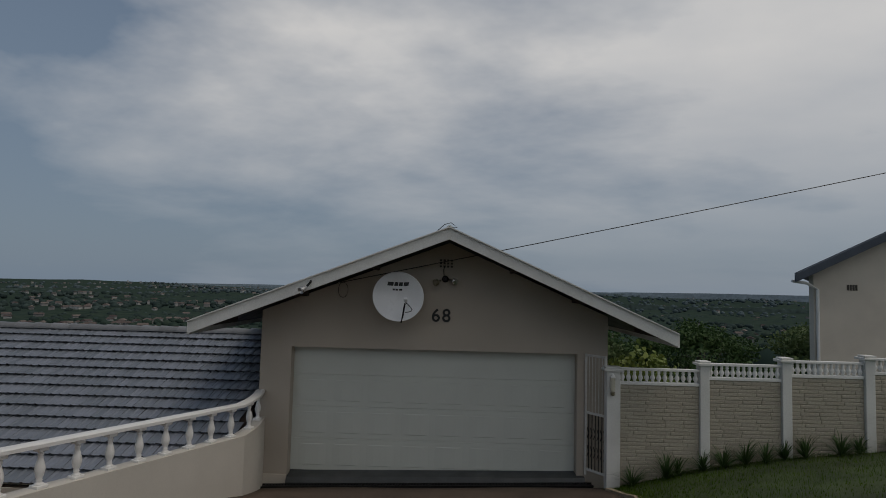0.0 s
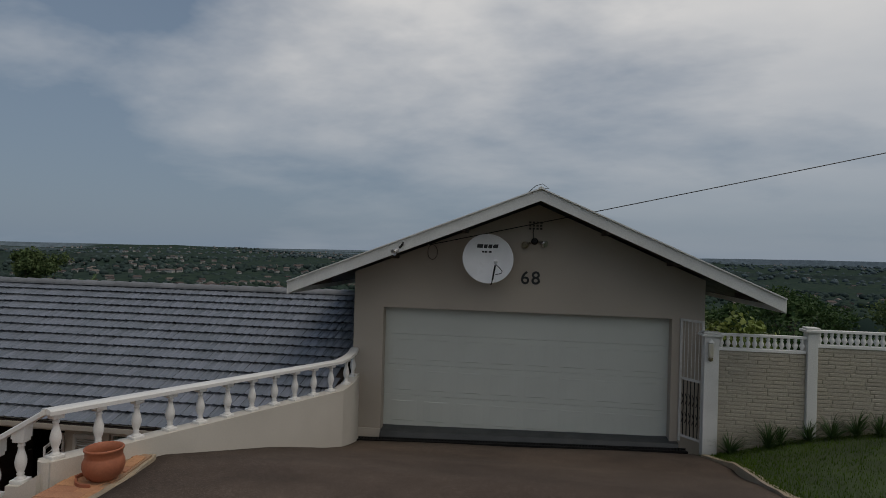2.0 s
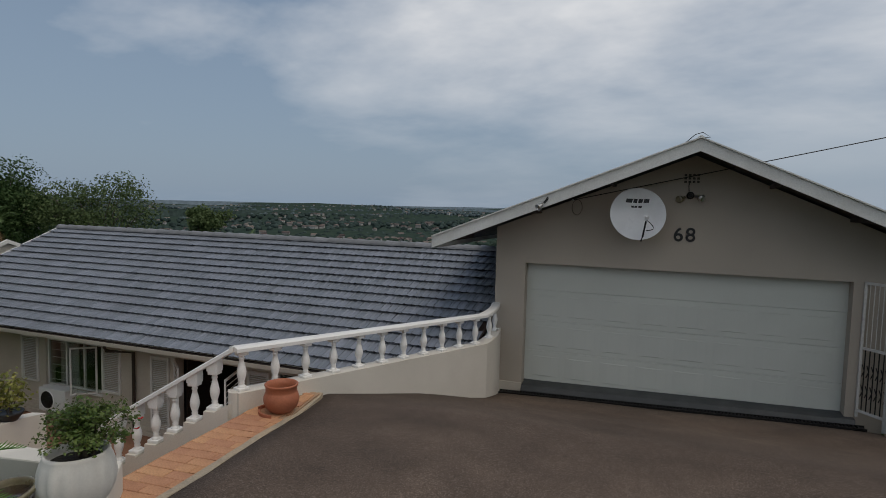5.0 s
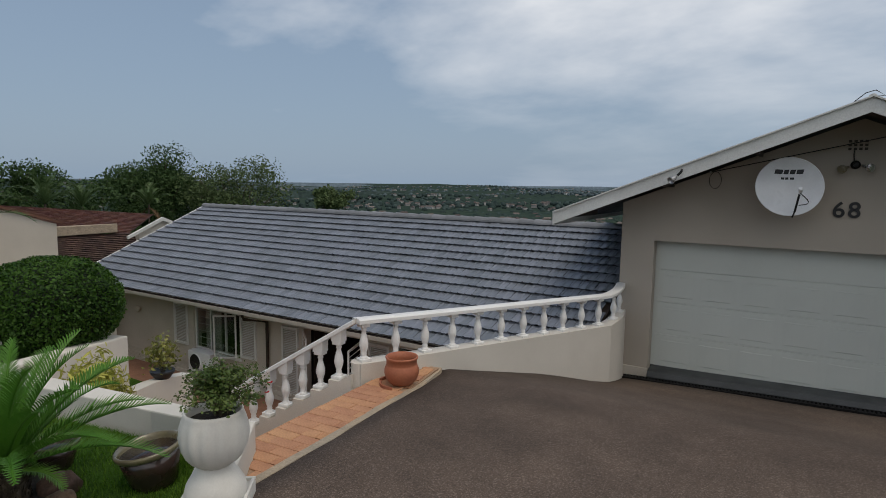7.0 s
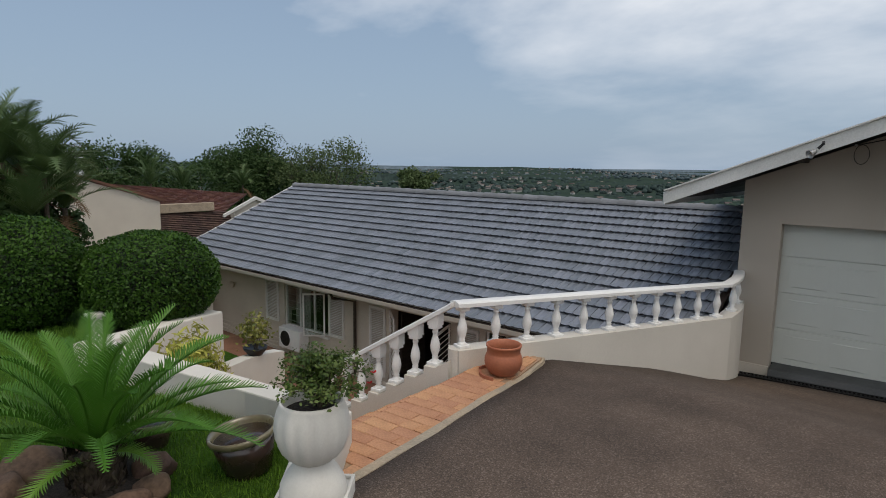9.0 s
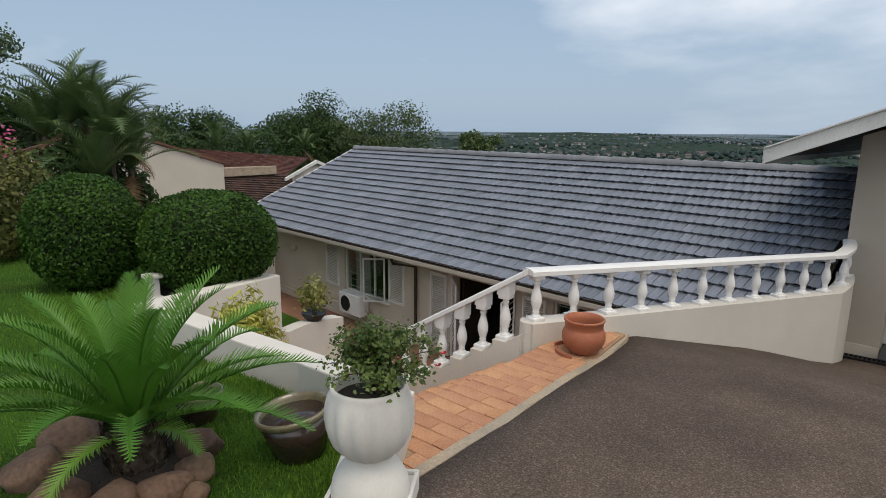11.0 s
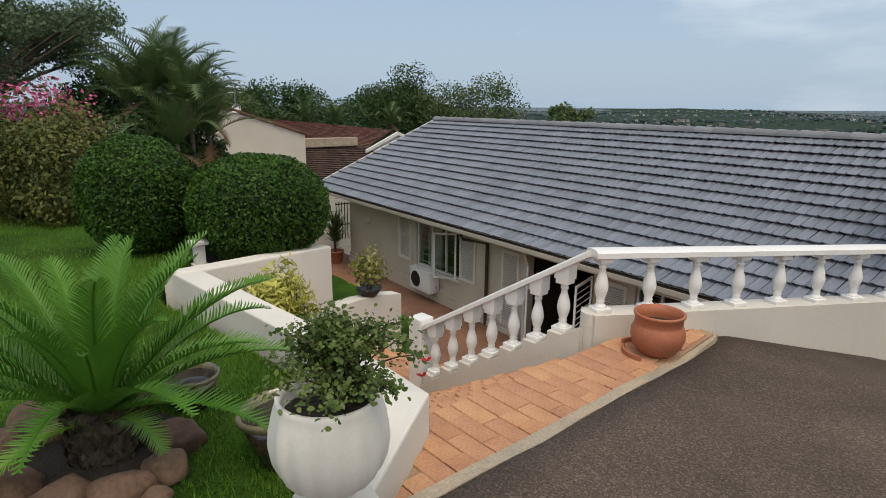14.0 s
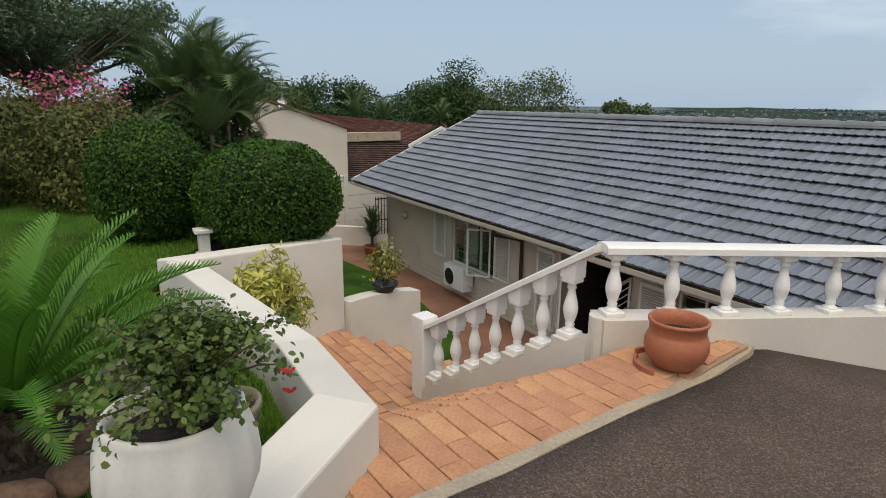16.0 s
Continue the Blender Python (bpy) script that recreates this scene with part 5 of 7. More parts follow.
# ---- pots and planters ----
def build_terracotta_pot():
    t = thing("terracotta_pot", (-1.28, -5.27, 0.955), "large terracotta pot half full of soil on the brick paving", "plant pot")
    c = (-1.28, -5.27, 0.965)
    bm = bmesh.new()
    lathe(bm, [(0.105, 0.0), (0.118, 0.008), (0.156, 0.055), (0.174, 0.11), (0.172, 0.155), (0.158, 0.190), (0.152, 0.200), (0.153, 0.208), (0.153, 0.252), (0.163, 0.260), (0.165, 0.274), (0.158, 0.281), (0.147, 0.276), (0.141, 0.22), (0.144, 0.16), (0.140, 0.11)], 40, c)
    part("body", bm, M_TERRA, t, smooth=True)
    bm = bmesh.new()
    lathe(bm, [(0.142, 0.175), (0.1425, 0.190), (0.10, 0.197), (0.01, 0.200)], 24, c)
    part("soil", bm, M_SOIL, t)
    s = thing("pot_saucer", (-1.34, -5.40, 0.95), "broken terracotta saucer under the pot", "saucer")
    # two shards of the rim
    for first, last, dx, dy in ((2, 6, -0.035, 0.0), (7, 14, 0.0, -0.01)):
        bm = bmesh.new()
        for k in range(first, last):
            a0, a1 = 2.0 + k * 0.215, 2.0 + (k + 1) * 0.215
            prism(bm, [(-1.305 + dx + r * math.cos(a), -5.295 + dy + r * math.sin(a)) for r, a in ((0.163, a0), (0.181, a0), (0.181, a1), (0.163, a1))], 0.955, 0.985)
        bmesh.ops.remove_doubles(bm, verts=bm.verts, dist=0.001)
        part("rim_shard", bm, M_TERRA, s)


build_terracotta_pot()


def build_glazed_pot(c, r, h, rz, tilt=0.0):
    t = thing("glazed_pot", c, "empty dark brown glazed pot with an olive rim on the grass", "plant pot", "glazed pots on the lawn", rz=rz)
    bm = bmesh.new()
    lathe(bm, [(r * 0.62, 0.0), (r * 0.66, 0.01), (r * 0.82, h * 0.45), (r * 0.93, h * 0.84)], 36, c, 18, 0.03)
    part("body", bm, M_GLAZE, t, smooth=True)
    bm = bmesh.new()
    lathe(bm, [(r * 0.935, h * 0.83), (r * 1.0, h * 0.87), (r * 1.03, h * 0.95), (r * 1.0, h), (r * 0.93, h * 0.99), (r * 0.88, h * 0.9), (r * 0.78, h * 0.45)], 36, c)
    part("rim", bm, M_GLAZE_RIM, t, smooth=True)
    bm = bmesh.new()
    lathe(bm, [(r * 0.76, h * 0.40), (r * 0.77, h * 0.46), (0.01, h * 0.48)], 24, c)
    part("soil", bm, M_SOIL, t)
    t.matrix_basis = t.matrix_basis @ Euler((0, radians(tilt), 0)).to_matrix().to_4x4()


build_glazed_pot((-1.68, -7.64, lawn_left_z(-1.68, -7.64)), 0.215, 0.29, -130, 9)
build_glazed_pot((-2.44, -7.92, lawn_left_z(-2.44, -7.92)), 0.15, 0.20, 40)

URN = Vector((-0.735, -7.865, 0.0))


def build_urn():
    t = thing("garden_urn", (URN.x, URN.y, 1.13), "white fluted cement urn on a round pedestal", "urn")
    c = (URN.x, URN.y, 0)
    bm = bmesh.new()
    box(bm, -0.185, 0.185, -0.185, 0.185, 0.95, 1.155, 0.008, pose(URN.x, URN.y, 0, 0, 0, 38))
    for a, b, p, q in ((-0.185, 0.185, -0.185, -0.165), (-0.185, 0.185, 0.165, 0.185), (-0.185, -0.165, -0.165, 0.165), (0.165, 0.185, -0.165, 0.165)):
        box(bm, a, b, p, q, 1.156, 1.175, 0.003, pose(URN.x, URN.y, 0, 0, 0, 38))
    part("base_slab", bm, M_URN, t)
    bm = bmesh.new()
    lathe(bm, [(0.165, 1.156), (0.172, 1.175), (0.172, 1.20), (0.161, 1.245), (0.132, 1.295), (0.102, 1.335), (0.086, 1.362)], 40, c)
    part("pedestal", bm, M_URN, t, smooth=True)
    bm = bmesh.new()
    lathe(bm, [(0.084, 1.352), (0.098, 1.362), (0.128, 1.384), (0.159, 1.424), (0.179, 1.474), (0.187, 1.53), (0.183, 1.585), (0.172, 1.632), (0.162, 1.656), (0.162, 1.672), (0.150, 1.676), (0.142, 1.65), (0.145, 1.60)], 72, c, 14, 0.075, smooth_from=1.55)
    part("bowl", bm, M_URN, t, smooth=True)
    bm = bmesh.new()
    lathe(bm, [(0.143, 1.59), (0.145, 1.615), (0.08, 1.63), (0.005, 1.635)], 24, c)
    part("soil", bm, M_SOIL, t)


build_urn()


# ---- leaves ----
def oval_mesh(name, P, N, U, L, W, bend=0.2):
    """As quads_mesh, for leaves seen near: each an oval of six corners, folded towards its tip."""
    n = len(P)
    V = unit(np.cross(N, U))
    L, W = np.asarray(L).reshape(-1, 1), np.asarray(W).reshape(-1, 1)
    rows = []
    for s_, w_ in ((-0.5, 0.0), (-0.2, 0.42), (0.18, 0.46), (0.5, 0.0), (0.18, -0.46), (-0.2, -0.42)):
        rows.append(P + U * L * s_ + V * W * w_ - N * L * bend * (s_ + 0.5) ** 2 + N * W * abs(w_) * 0.25)
    me = bpy.data.meshes.new(name)
    me.vertices.add(n * 6)
    me.vertices.foreach_set("co", np.stack(rows, 1).reshape(-1, 3).ravel())
    me.loops.add(n * 6)
    me.loops.foreach_set("vertex_index", np.arange(n * 6))
    me.polygons.add(n)
    me.polygons.foreach_set("loop_start", np.arange(n) * 6)
    me.polygons.foreach_set("loop_total", np.full(n, 6))
    me.update(calc_edges=True)
    return me


def quads_mesh(name, P, N, U, L, W, bend=0.25):
    """Many small leaves as one mesh: centre P, face normal N, axis U, length L, width W; each leaf is two bent halves."""
    n = len(P)
    V = np.cross(N, U)
    V /= np.maximum(np.linalg.norm(V, axis=1, keepdims=True), 1e-6)
    L, W = np.asarray(L).reshape(-1, 1), np.asarray(W).reshape(-1, 1)
    a = P - U * L * 0.5
    b = P + V * W * 0.5 - N * L * bend * 0.15
    c = P + U * L * 0.5 - N * L * bend
    d = P - V * W * 0.5 - N * L * bend * 0.15
    vs = np.stack([a, b, c, d], 1).reshape(-1, 3)
    me = bpy.data.meshes.new(name)
    me.vertices.add(n * 4)
    me.vertices.foreach_set("co", vs.ravel())
    me.loops.add(n * 4)
    me.loops.foreach_set("vertex_index", np.arange(n * 4))
    me.polygons.add(n)
    me.polygons.foreach_set("loop_start", np.arange(n) * 4)
    me.polygons.foreach_set("loop_total", np.full(n, 4))
    me.update(calc_edges=True)
    return me


def unit(v):
    return v / np.maximum(np.linalg.norm(v, axis=1, keepdims=True), 1e-6)


def shell_points(rng, n, centre, radii, rough=0.08, inner=0.82, low=-1.0, knobs=5):
    """Points near the skin of a lumpy ellipsoid, with outward directions."""
    d = unit(rng.normal(size=(n, 3)))
    d = d[d[:, 2] > low]
    lump = 1 + rough * (np.sin(d[:, 0] * knobs + 1.1) * np.sin(d[:, 1] * knobs * 1.2 + 0.4) + 0.6 * np.sin(d[:, 2] * knobs * 1.7 + d[:, 0] * 4))
    r = (inner + (1 - inner) * rng.random(len(d)) ** 0.5) * lump
    return np.array(centre) + d * r[:, None] * np.array(radii), unit(d / np.array(radii))


def leaf_ball(name, rng, n, centre, radii, size, slim=0.55, **kw):
    P, D = shell_points(rng, n, centre, radii, **kw)
    N = unit(D + rng.normal(size=D.shape) * 0.55)
    U = unit(np.cross(N, rng.normal(size=D.shape)) + D * 0.4)
    L = size * (0.7 + 0.6 * rng.random(len(P)))
    return oval_mesh(name, P, N, U, L, L * slim) if size < 0.14 else quads_mesh(name, P, N, U, L, L * slim)


def clipped_bush(centre, radii, n, seed, label):
    """Sheared to a flat-bottomed dome: a squarish ellipsoid of small glossy leaves over a core coloured dark as inner
    shade.
    """
    rng = np.random.default_rng(seed)
    base = centre[2] - radii[2]
    t = thing("clipped_bush", (centre[0], centre[1], base), label, "bush", "clipped bushes")

    def square_up(d):
        return d / (np.abs(d) ** 2.25).sum(axis=1, keepdims=True) ** (1 / 2.25)

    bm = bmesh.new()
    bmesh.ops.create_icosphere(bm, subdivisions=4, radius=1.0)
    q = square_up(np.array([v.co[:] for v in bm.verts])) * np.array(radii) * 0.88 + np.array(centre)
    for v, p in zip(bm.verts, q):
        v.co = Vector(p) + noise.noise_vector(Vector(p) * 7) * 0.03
    # near-black colour stands in for the shade between the leaves
    part("inner_mass", bm, surface("painted_inner_shade", (0.010, 0.020, 0.006), 0.95, 0.2, 8, 60, 0.2, 0.6, 0.02), t)
    d = unit(rng.normal(size=(n, 3)))
    d = d[d[:, 2] > -0.93]
    lump = 1 + 0.022 * np.sin(d[:, 0] * 7 + seed) * np.sin(d[:, 1] * 8) + 0.012 * np.sin(d[:, 2] * 15 + d[:, 0] * 9)
    r = (0.86 + 0.15 * rng.random(len(d)) ** 0.6) * lump
    P = np.array(centre) + square_up(d) * r[:, None] * np.array(radii)
    D = unit(d / np.array(radii))
    N = unit(D + np.array([0, 0, 0.25]) + rng.normal(size=D.shape) * 0.6)
    U = unit(np.cross(N, rng.normal(size=D.shape)) + D * 0.55)
    L = 0.040 * (0.65 + 0.7 * rng.random(len(P)))
    link("crown", oval_mesh("crown", P, N, U, L, L * 0.5), M_HEDGE, t)
    bm = bmesh.new()
    tube(bm, [(centre[0], centre[1], base - 0.15), (centre[0], centre[1], centre[2])], 0.05, 8)
    part("trunk", bm, M_BARK, t)


clipped_bush((-5.90, -6.33, 1.36), (0.76, 0.79, 0.62), 26000, 11, "dark green clipped round bush behind the planter wall")
clipped_bush((-6.65, -7.46, 1.50), (0.66, 0.62, 0.68), 21000, 12, "large dark green clipped bush at the lawn edge")


def frond(bm, base, az, lift, length, droop, leaflet, n, width=0.02, v_angle=35, rng=None, forward=0.62):
    """A feather leaf: an arching rib with two rows of narrow leaflets."""
    d = Vector((math.cos(az), math.sin(az), 0))
    pts = []
    for k in range(n + 1):
        s = k / n
        ang = lift - droop * s * s
        step = length / n
        pts.append((pts[-1] if pts else Vector(base)) + (d * math.cos(ang) + Vector((0, 0, math.sin(ang)))) * (step if k else 0))
    side = d.cross(Vector((0, 0, 1)))
    # rib of three corners; each leaflet shares its foot with the rib, so a frond is one piece
    rings = []
    for k, p in enumerate(pts):
        r = 0.009 * (1 - 0.75 * k / n) * (length / 1.0) ** 0.5
        rings.append([bm.verts.new(p + side * r), bm.verts.new(p + Vector((0, 0, r * 1.3))), bm.verts.new(p - side * r)])
    for ra, rb in zip(rings, rings[1:]):
        for i in range(3):
            bm.faces.new((ra[i], ra[(i + 1) % 3], rb[(i + 1) % 3], rb[i]))
    for k in range(1, n + 1):
        s = k / n
        p, along = pts[k], (pts[k] - pts[k - 1]).normalized()
        up = side.cross(along).normalized()
        if up.z < 0:
            up = -up
        a = leaflet * (math.sin(math.pi * min(1, s * 0.86 + 0.12)) ** 0.6) * (0.90 + 0.2 * (rng.random() if rng else 0.5))
        for sg in (-1, 1):
            q = (side * sg * math.cos(radians(v_angle)) + up * math.sin(radians(v_angle)) * 0.7 + along * forward).normalized()
            w = along * width
            f0, f1 = rings[k - 1][1 - sg], rings[k][1 - sg]
            q = (q + along * (rng.uniform(-0.08, 0.08) if rng else 0) + up * (rng.uniform(-0.06, 0.06) if rng else 0)).normalized()
            m1, tip, m0 = [bm.verts.new(x) for x in (p + q * a * 0.55 + w * 0.5, p + q * a - Vector((0, 0, a * 0.06)), p + q * a * 0.45 - w * 0.5)]
            bm.faces.new((f0, f1, m1, tip, m0))


def build_cycad():
    rng = random.Random(5)
    c = Vector((-2.12, -8.39, lawn_left_z(-2.2, -8.3)))
    t = thing("cycad", c, "large green cycad with arching feathery fronds among rocks", "cycad")
    bm = bmesh.new()
    lathe(bm, [(0.135 - (0.0 if k < 11 else 0.03 * (k - 10)), -0.05 + 0.026 * k) for k in range(14)], 28, c)
    for v in bm.verts:
        v.co += noise.noise_vector(v.co * 16) * 0.028
    part("trunk", bm, M_BARK, t)
    # shaggy stubs of old leaf bases
    rs = np.random.default_rng(15)
    az, hz = rs.random(700) * 6.283, rs.random(700) * 0.30
    D = np.column_stack([np.cos(az), np.sin(az), np.zeros(700)])
    U = unit(D * 0.55 + np.array([0, 0, 1.0]) + rs.normal(size=D.shape) * 0.25)
    P = np.array(c) + D * (0.145 + 0.02 * rs.random(700))[:, None] + np.column_stack([np.zeros(700), np.zeros(700), hz])
    stubs = quads_mesh("leaf_base_thatch", P, unit(D + rs.normal(size=D.shape) * 0.3), U, 0.05 + 0.035 * rs.random(700), 0.014 + 0.008 * rs.random(700))
    tagged(link("leaf_base_thatch", stubs, M_STUBS, t), kind="stuff")
    top = c + Vector((0, 0, 0.27))
    n = 30
    for k in range(n):
        az = k * 2.39996 + rng.uniform(-0.15, 0.15)
        f = k / n
        lift = radians(74 - 50 * f + rng.uniform(-6, 6))
        ln = 0.98 - 0.14 * (1 - f) + rng.uniform(-0.08, 0.08)
        bm = bmesh.new()
        frond(bm, top + Vector((0.05 * math.cos(az), 0.05 * math.sin(az), 0)), az, lift, ln, radians(36 + 18 * f + rng.uniform(-8, 14)), 0.136, 46, 0.0140, 42, rng, 0.6)
        part("frond", bm, M_CYCAD, t, flat_normals=False)
    # low drooping old fronds towards the drive
    for az, lift, ln in ((radians(-62), 16, 0.62), (radians(28), 22, 0.46), (radians(150), 8, 0.7)):
        bm = bmesh.new()
        frond(bm, top - Vector((0, 0, 0.05)), az, radians(lift), ln, radians(85), 0.115, 36, 0.0115, 20, rng, 0.6)
        part("frond", bm, M_CYCAD_LT, t, "younger pale green frond", flat_normals=False)


build_cycad()


def build_rock(x, y, r, seed, sq=(1, 1, 0.7)):
    bm = bmesh.new()
    bmesh.ops.create_icosphere(bm, subdivisions=3, radius=1.0)
    z = lawn_left_z(x, y)
    pr = random.Random(seed)
    planes = [(Vector((pr.gauss(0, 1), pr.gauss(0, 1), pr.gauss(0.3, 0.7))).normalized(), pr.uniform(0.62, 0.85)) for _ in range(11)]
    for v in bm.verts:
        q = v.co.copy()
        for n_, d_ in planes:
            over = q.dot(n_) - d_
            if over > 0:
                q -= n_ * over * 0.9
        q += noise.noise_vector(q * 2.5 + Vector((seed, 0, 0))) * 0.08
        v.co = Vector((x + q.x * r * sq[0], y + q.y * r * sq[1], z + r * sq[2] * 0.5 + q.z * r * sq[2]))
    tagged(part("garden_rock", bm, M_ROCK, smooth=True), "rounded brown garden rock around the cycad", "rock", "rocks around the cycad")


for i, (x, y, r) in enumerate([(-1.93, -8.16, 0.12), (-2.14, -8.06, 0.16), (-1.83, -8.37, 0.15), (-1.88, -8.62, 0.16), (-2.1, -8.85, 0.18), (-2.5, -8.85, 0.17), (-2.72, -8.6, 0.2), (-2.75, -8.25, 0.16), (-1.70, -8.50, 0.09), (-1.72, -8.25, 0.08)]):
    build_rock(-2.16 + (x + 2.26) * 0.88, -8.36 + (y + 8.36) * 0.9, r * 0.98, i * 3.1)
bm = bmesh.new()
lathe(bm, [(0.42, 0.0), (0.39, 0.03), (0.2, 0.06), (0.01, 0.07)], 24, (-2.18, -8.40, lawn_left_z(-2.3, -8.4) - 0.01))
tagged(part("mulch", bm, M_SOIL), "dark mulch around the cycad foot", "mulch", kind="stuff")


def build_rose():
    rng = np.random.default_rng(21)
    pr = random.Random(8)
    c = Vector((URN.x + 0.02, URN.y + 0.035, 1.645))
    t = thing("rose_bush", c, "bushy green rose with a few red flowers in the urn", "rose bush")
    tips = []
    for k in range(58):
        az, el = pr.uniform(0, 2 * math.pi), radians(pr.uniform(24, 84))
        ln = pr.uniform(0.20, 0.33) * (1.0 if el < 0.9 else 0.88)
        d = Vector((math.cos(az) * math.cos(el), math.sin(az) * math.cos(el), math.sin(el)))
        pts = [c + Vector((d.x, d.y, 0)) * 0.05]
        for j in range(1, 5):
            s = j / 4
            pts.append(c + d * ln * s + Vector((pr.uniform(-0.022, 0.022), pr.uniform(-0.022, 0.022), 0.05 * math.sin(s * 3))))
        bm = bmesh.new()
        tube(bm, pts, [0.005, 0.004, 0.003, 0.0025, 0.002], 5)
        part("stem", bm, M_STEM, t)
        tips += [(p, d) for p in pts[1:]] + [(pts[-1], d), (pts[-2].lerp(pts[-1], 0.5), d)]
    P, D = [], []
    for p, d in tips:
        for j in range(13):
            P.append(p + Vector((pr.gauss(0, 0.021), pr.gauss(0, 0.021), pr.gauss(0.004, 0.018))))
            D.append(d)
    P, D = np.array(P), np.array(D)
    N = unit(np.array([0, 0, 0.8]) + D * 0.4 + rng.normal(size=P.shape) * 0.6)
    U = unit(np.cross(N, rng.normal(size=P.shape)))
    L = 0.0175 * (0.55 + 0.8 * rng.random(len(P)))
    link("leaves", oval_mesh("leaves", P, N, U, L, L * 0.72, 0.3), M_ROSE, t)
    for az, r, z in ((0.75, 0.27, 0.16), (0.9, 0.25, 0.09), (2.7, 0.26, 0.10)):
        bm = bmesh.new()
        for k in range(8):
            a = k * 0.8
            q = c + Vector((r * math.cos(az), r * math.sin(az), z))
            u = Vector((math.cos(a), math.sin(a), 0.4 + 0.1 * (k % 3)))
            s = 0.0085 * (0.6 + 0.4 * (k % 3))
            v = Vector((-math.sin(a), math.cos(a), 0))
            bm.faces.new([bm.verts.new(x) for x in (q, q + u * s + v * s * 0.7, q + u * s * 1.5, q + u * s - v * s * 0.7)])
        part("flower", bm, M_RED, t, "small red rose", flat_normals=False)


build_rose()


def leafy_shrub(name, centre, radii, n, size, material, seed, label, category, stems=6, base_z=None, **kw):
    rng = np.random.default_rng(seed)
    pr = random.Random(seed)
    z0 = centre[2] - radii[2] if base_z is None else base_z
    t = thing(name, (centre[0], centre[1], z0), label, category)
    for k in range(stems):
        a = pr.uniform(0, 6.28)
        e = Vector((centre[0] + math.cos(a) * radii[0] * 0.6, centre[1] + math.sin(a) * radii[1] * 0.6, centre[2] + radii[2] * pr.uniform(0, 0.7)))
        b = Vector((centre[0] + math.cos(a) * 0.03, centre[1] + math.sin(a) * 0.03, z0))
        bm = bmesh.new()
        tube(bm, [b, b.lerp(e, 0.5) + Vector((0, 0, 0.1 * radii[2])), e], [0.02 * radii[2] + 0.004, 0.012 * radii[2] + 0.003, 0.003], 5)
        part("stem", bm, M_BARK, t)
    me = leaf_ball("leaves", rng, n, centre, radii, size, **({"inner": 0.3, "rough": 0.2} | kw))
    link("leaves", me, material, t)
    return t


leafy_shrub("variegated_shrub", (-3.95, -6.87, 0.74), (0.30, 0.30, 0.40), 2600, 0.10, M_YELLOW, 31, "yellow-green variegated shrub beside the steps", "shrub", base_z=LAND_Z - 0.02, slim=0.2, rough=0.34)
bowl = thing("planter_bowl", (-5.68, -5.02, 0.1), "dark shallow bowl planter on the low wall", "plant pot")
bm = bmesh.new()
lathe(bm, [(0.10, 0.0), (0.11, 0.02), (0.165, 0.09), (0.17, 0.12), (0.155, 0.12), (0.13, 0.10)], 24, (-5.68, -5.02, 0.098))
part("bowl", bm, M_BLACK, bowl, smooth=True)
leafy_shrub("potted_plant", (-5.68, -5.02, 0.46), (0.24, 0.24, 0.23), 420, 0.062, M_MOTTLED, 32, "small leafy plant with mottled leaves in a bowl", "plant", stems=6, base_z=0.2, rough=0.4)


def strap_plant(name, base, n, length, width, material, seed, label, category, spread=1.0, group=""):
    pr = random.Random(seed)
    t = thing(name, base, label, category, group)
    bm = bmesh.new()
    for k in range(n):
        az, el = pr.uniform(0, 6.283), radians(pr.uniform(25, 85))
        ln = length * pr.uniform(0.7, 1.1)
        d = Vector((math.cos(az), math.sin(az), 0))
        s = Vector((-d.y, d.x, 0)) * width
        prev = None
        p = Vector(base)
        for j in range(5):
            f = j / 4
            w = s * (1 - f) ** 0.7 * 0.5
            cur = (bm.verts.new(p + w), bm.verts.new(p - w))
            if prev:
                bm.faces.new((prev[0], prev[1], cur[1], cur[0]))
            prev = cur
            e = el - spread * 1.3 * f * f
            p = p + (d * math.cos(e) + Vector((0, 0, math.sin(e)))) * ln / 4
    part("leaves", bm, material, t, flat_normals=False)
    return t


for i, x in enumerate((5.62, 6.15, 6.36, 6.72, 7.05, 7.42, 7.68, 8.02, 8.35, 8.85, 9.2, 9.8, 10.4)):
    y = -0.62 - 0.06 * math.sin(i * 2.3)
    strap_plant("border_lily", (x, y, lawn_right_z(x, y) + 0.0), 64, 0.44 + 0.07 * math.sin(i * 1.7), 0.022, M_TREE, 50 + i, "clump of strappy dark green leaves at the fence foot", "plant", 1.0, "border plants by the fence")

dp = thing("plant_tub", (-13.9, -1.58, PATIO_Z), "red plastic plant tub on the patio", "plant pot")
bm = bmesh.new()
lathe(bm, [(0.17, 0), (0.18, 0.02), (0.23, 0.30), (0.245, 0.31), (0.245, 0.35), (0.22, 0.35), (0.21, 0.29)], 24, (-13.9, -1.58, PATIO_Z))
part("tub", bm, M_TERRA, dp, smooth=True)
for k, (dx, dy, h) in enumerate(((0, 0, 0.62), (0.08, -0.06, 0.42), (-0.08, 0.05, 0.25))):
    st = strap_plant("dracaena", (-13.9 + dx, -1.58 + dy, PATIO_Z + 0.3 + h), 80, 0.72, 0.042, M_PALM, 80 + k, "spiky dark dracaena in the red tub", "plant", 0.9, "dracaena heads")
    bm = bmesh.new()
    tube(bm, [(-13.9 + dx, -1.58 + dy, PATIO_Z + 0.28), (-13.9 + dx, -1.58 + dy, PATIO_Z + 0.3 + h)], 0.02, 6)
    part("stem", bm, M_BARK, st)
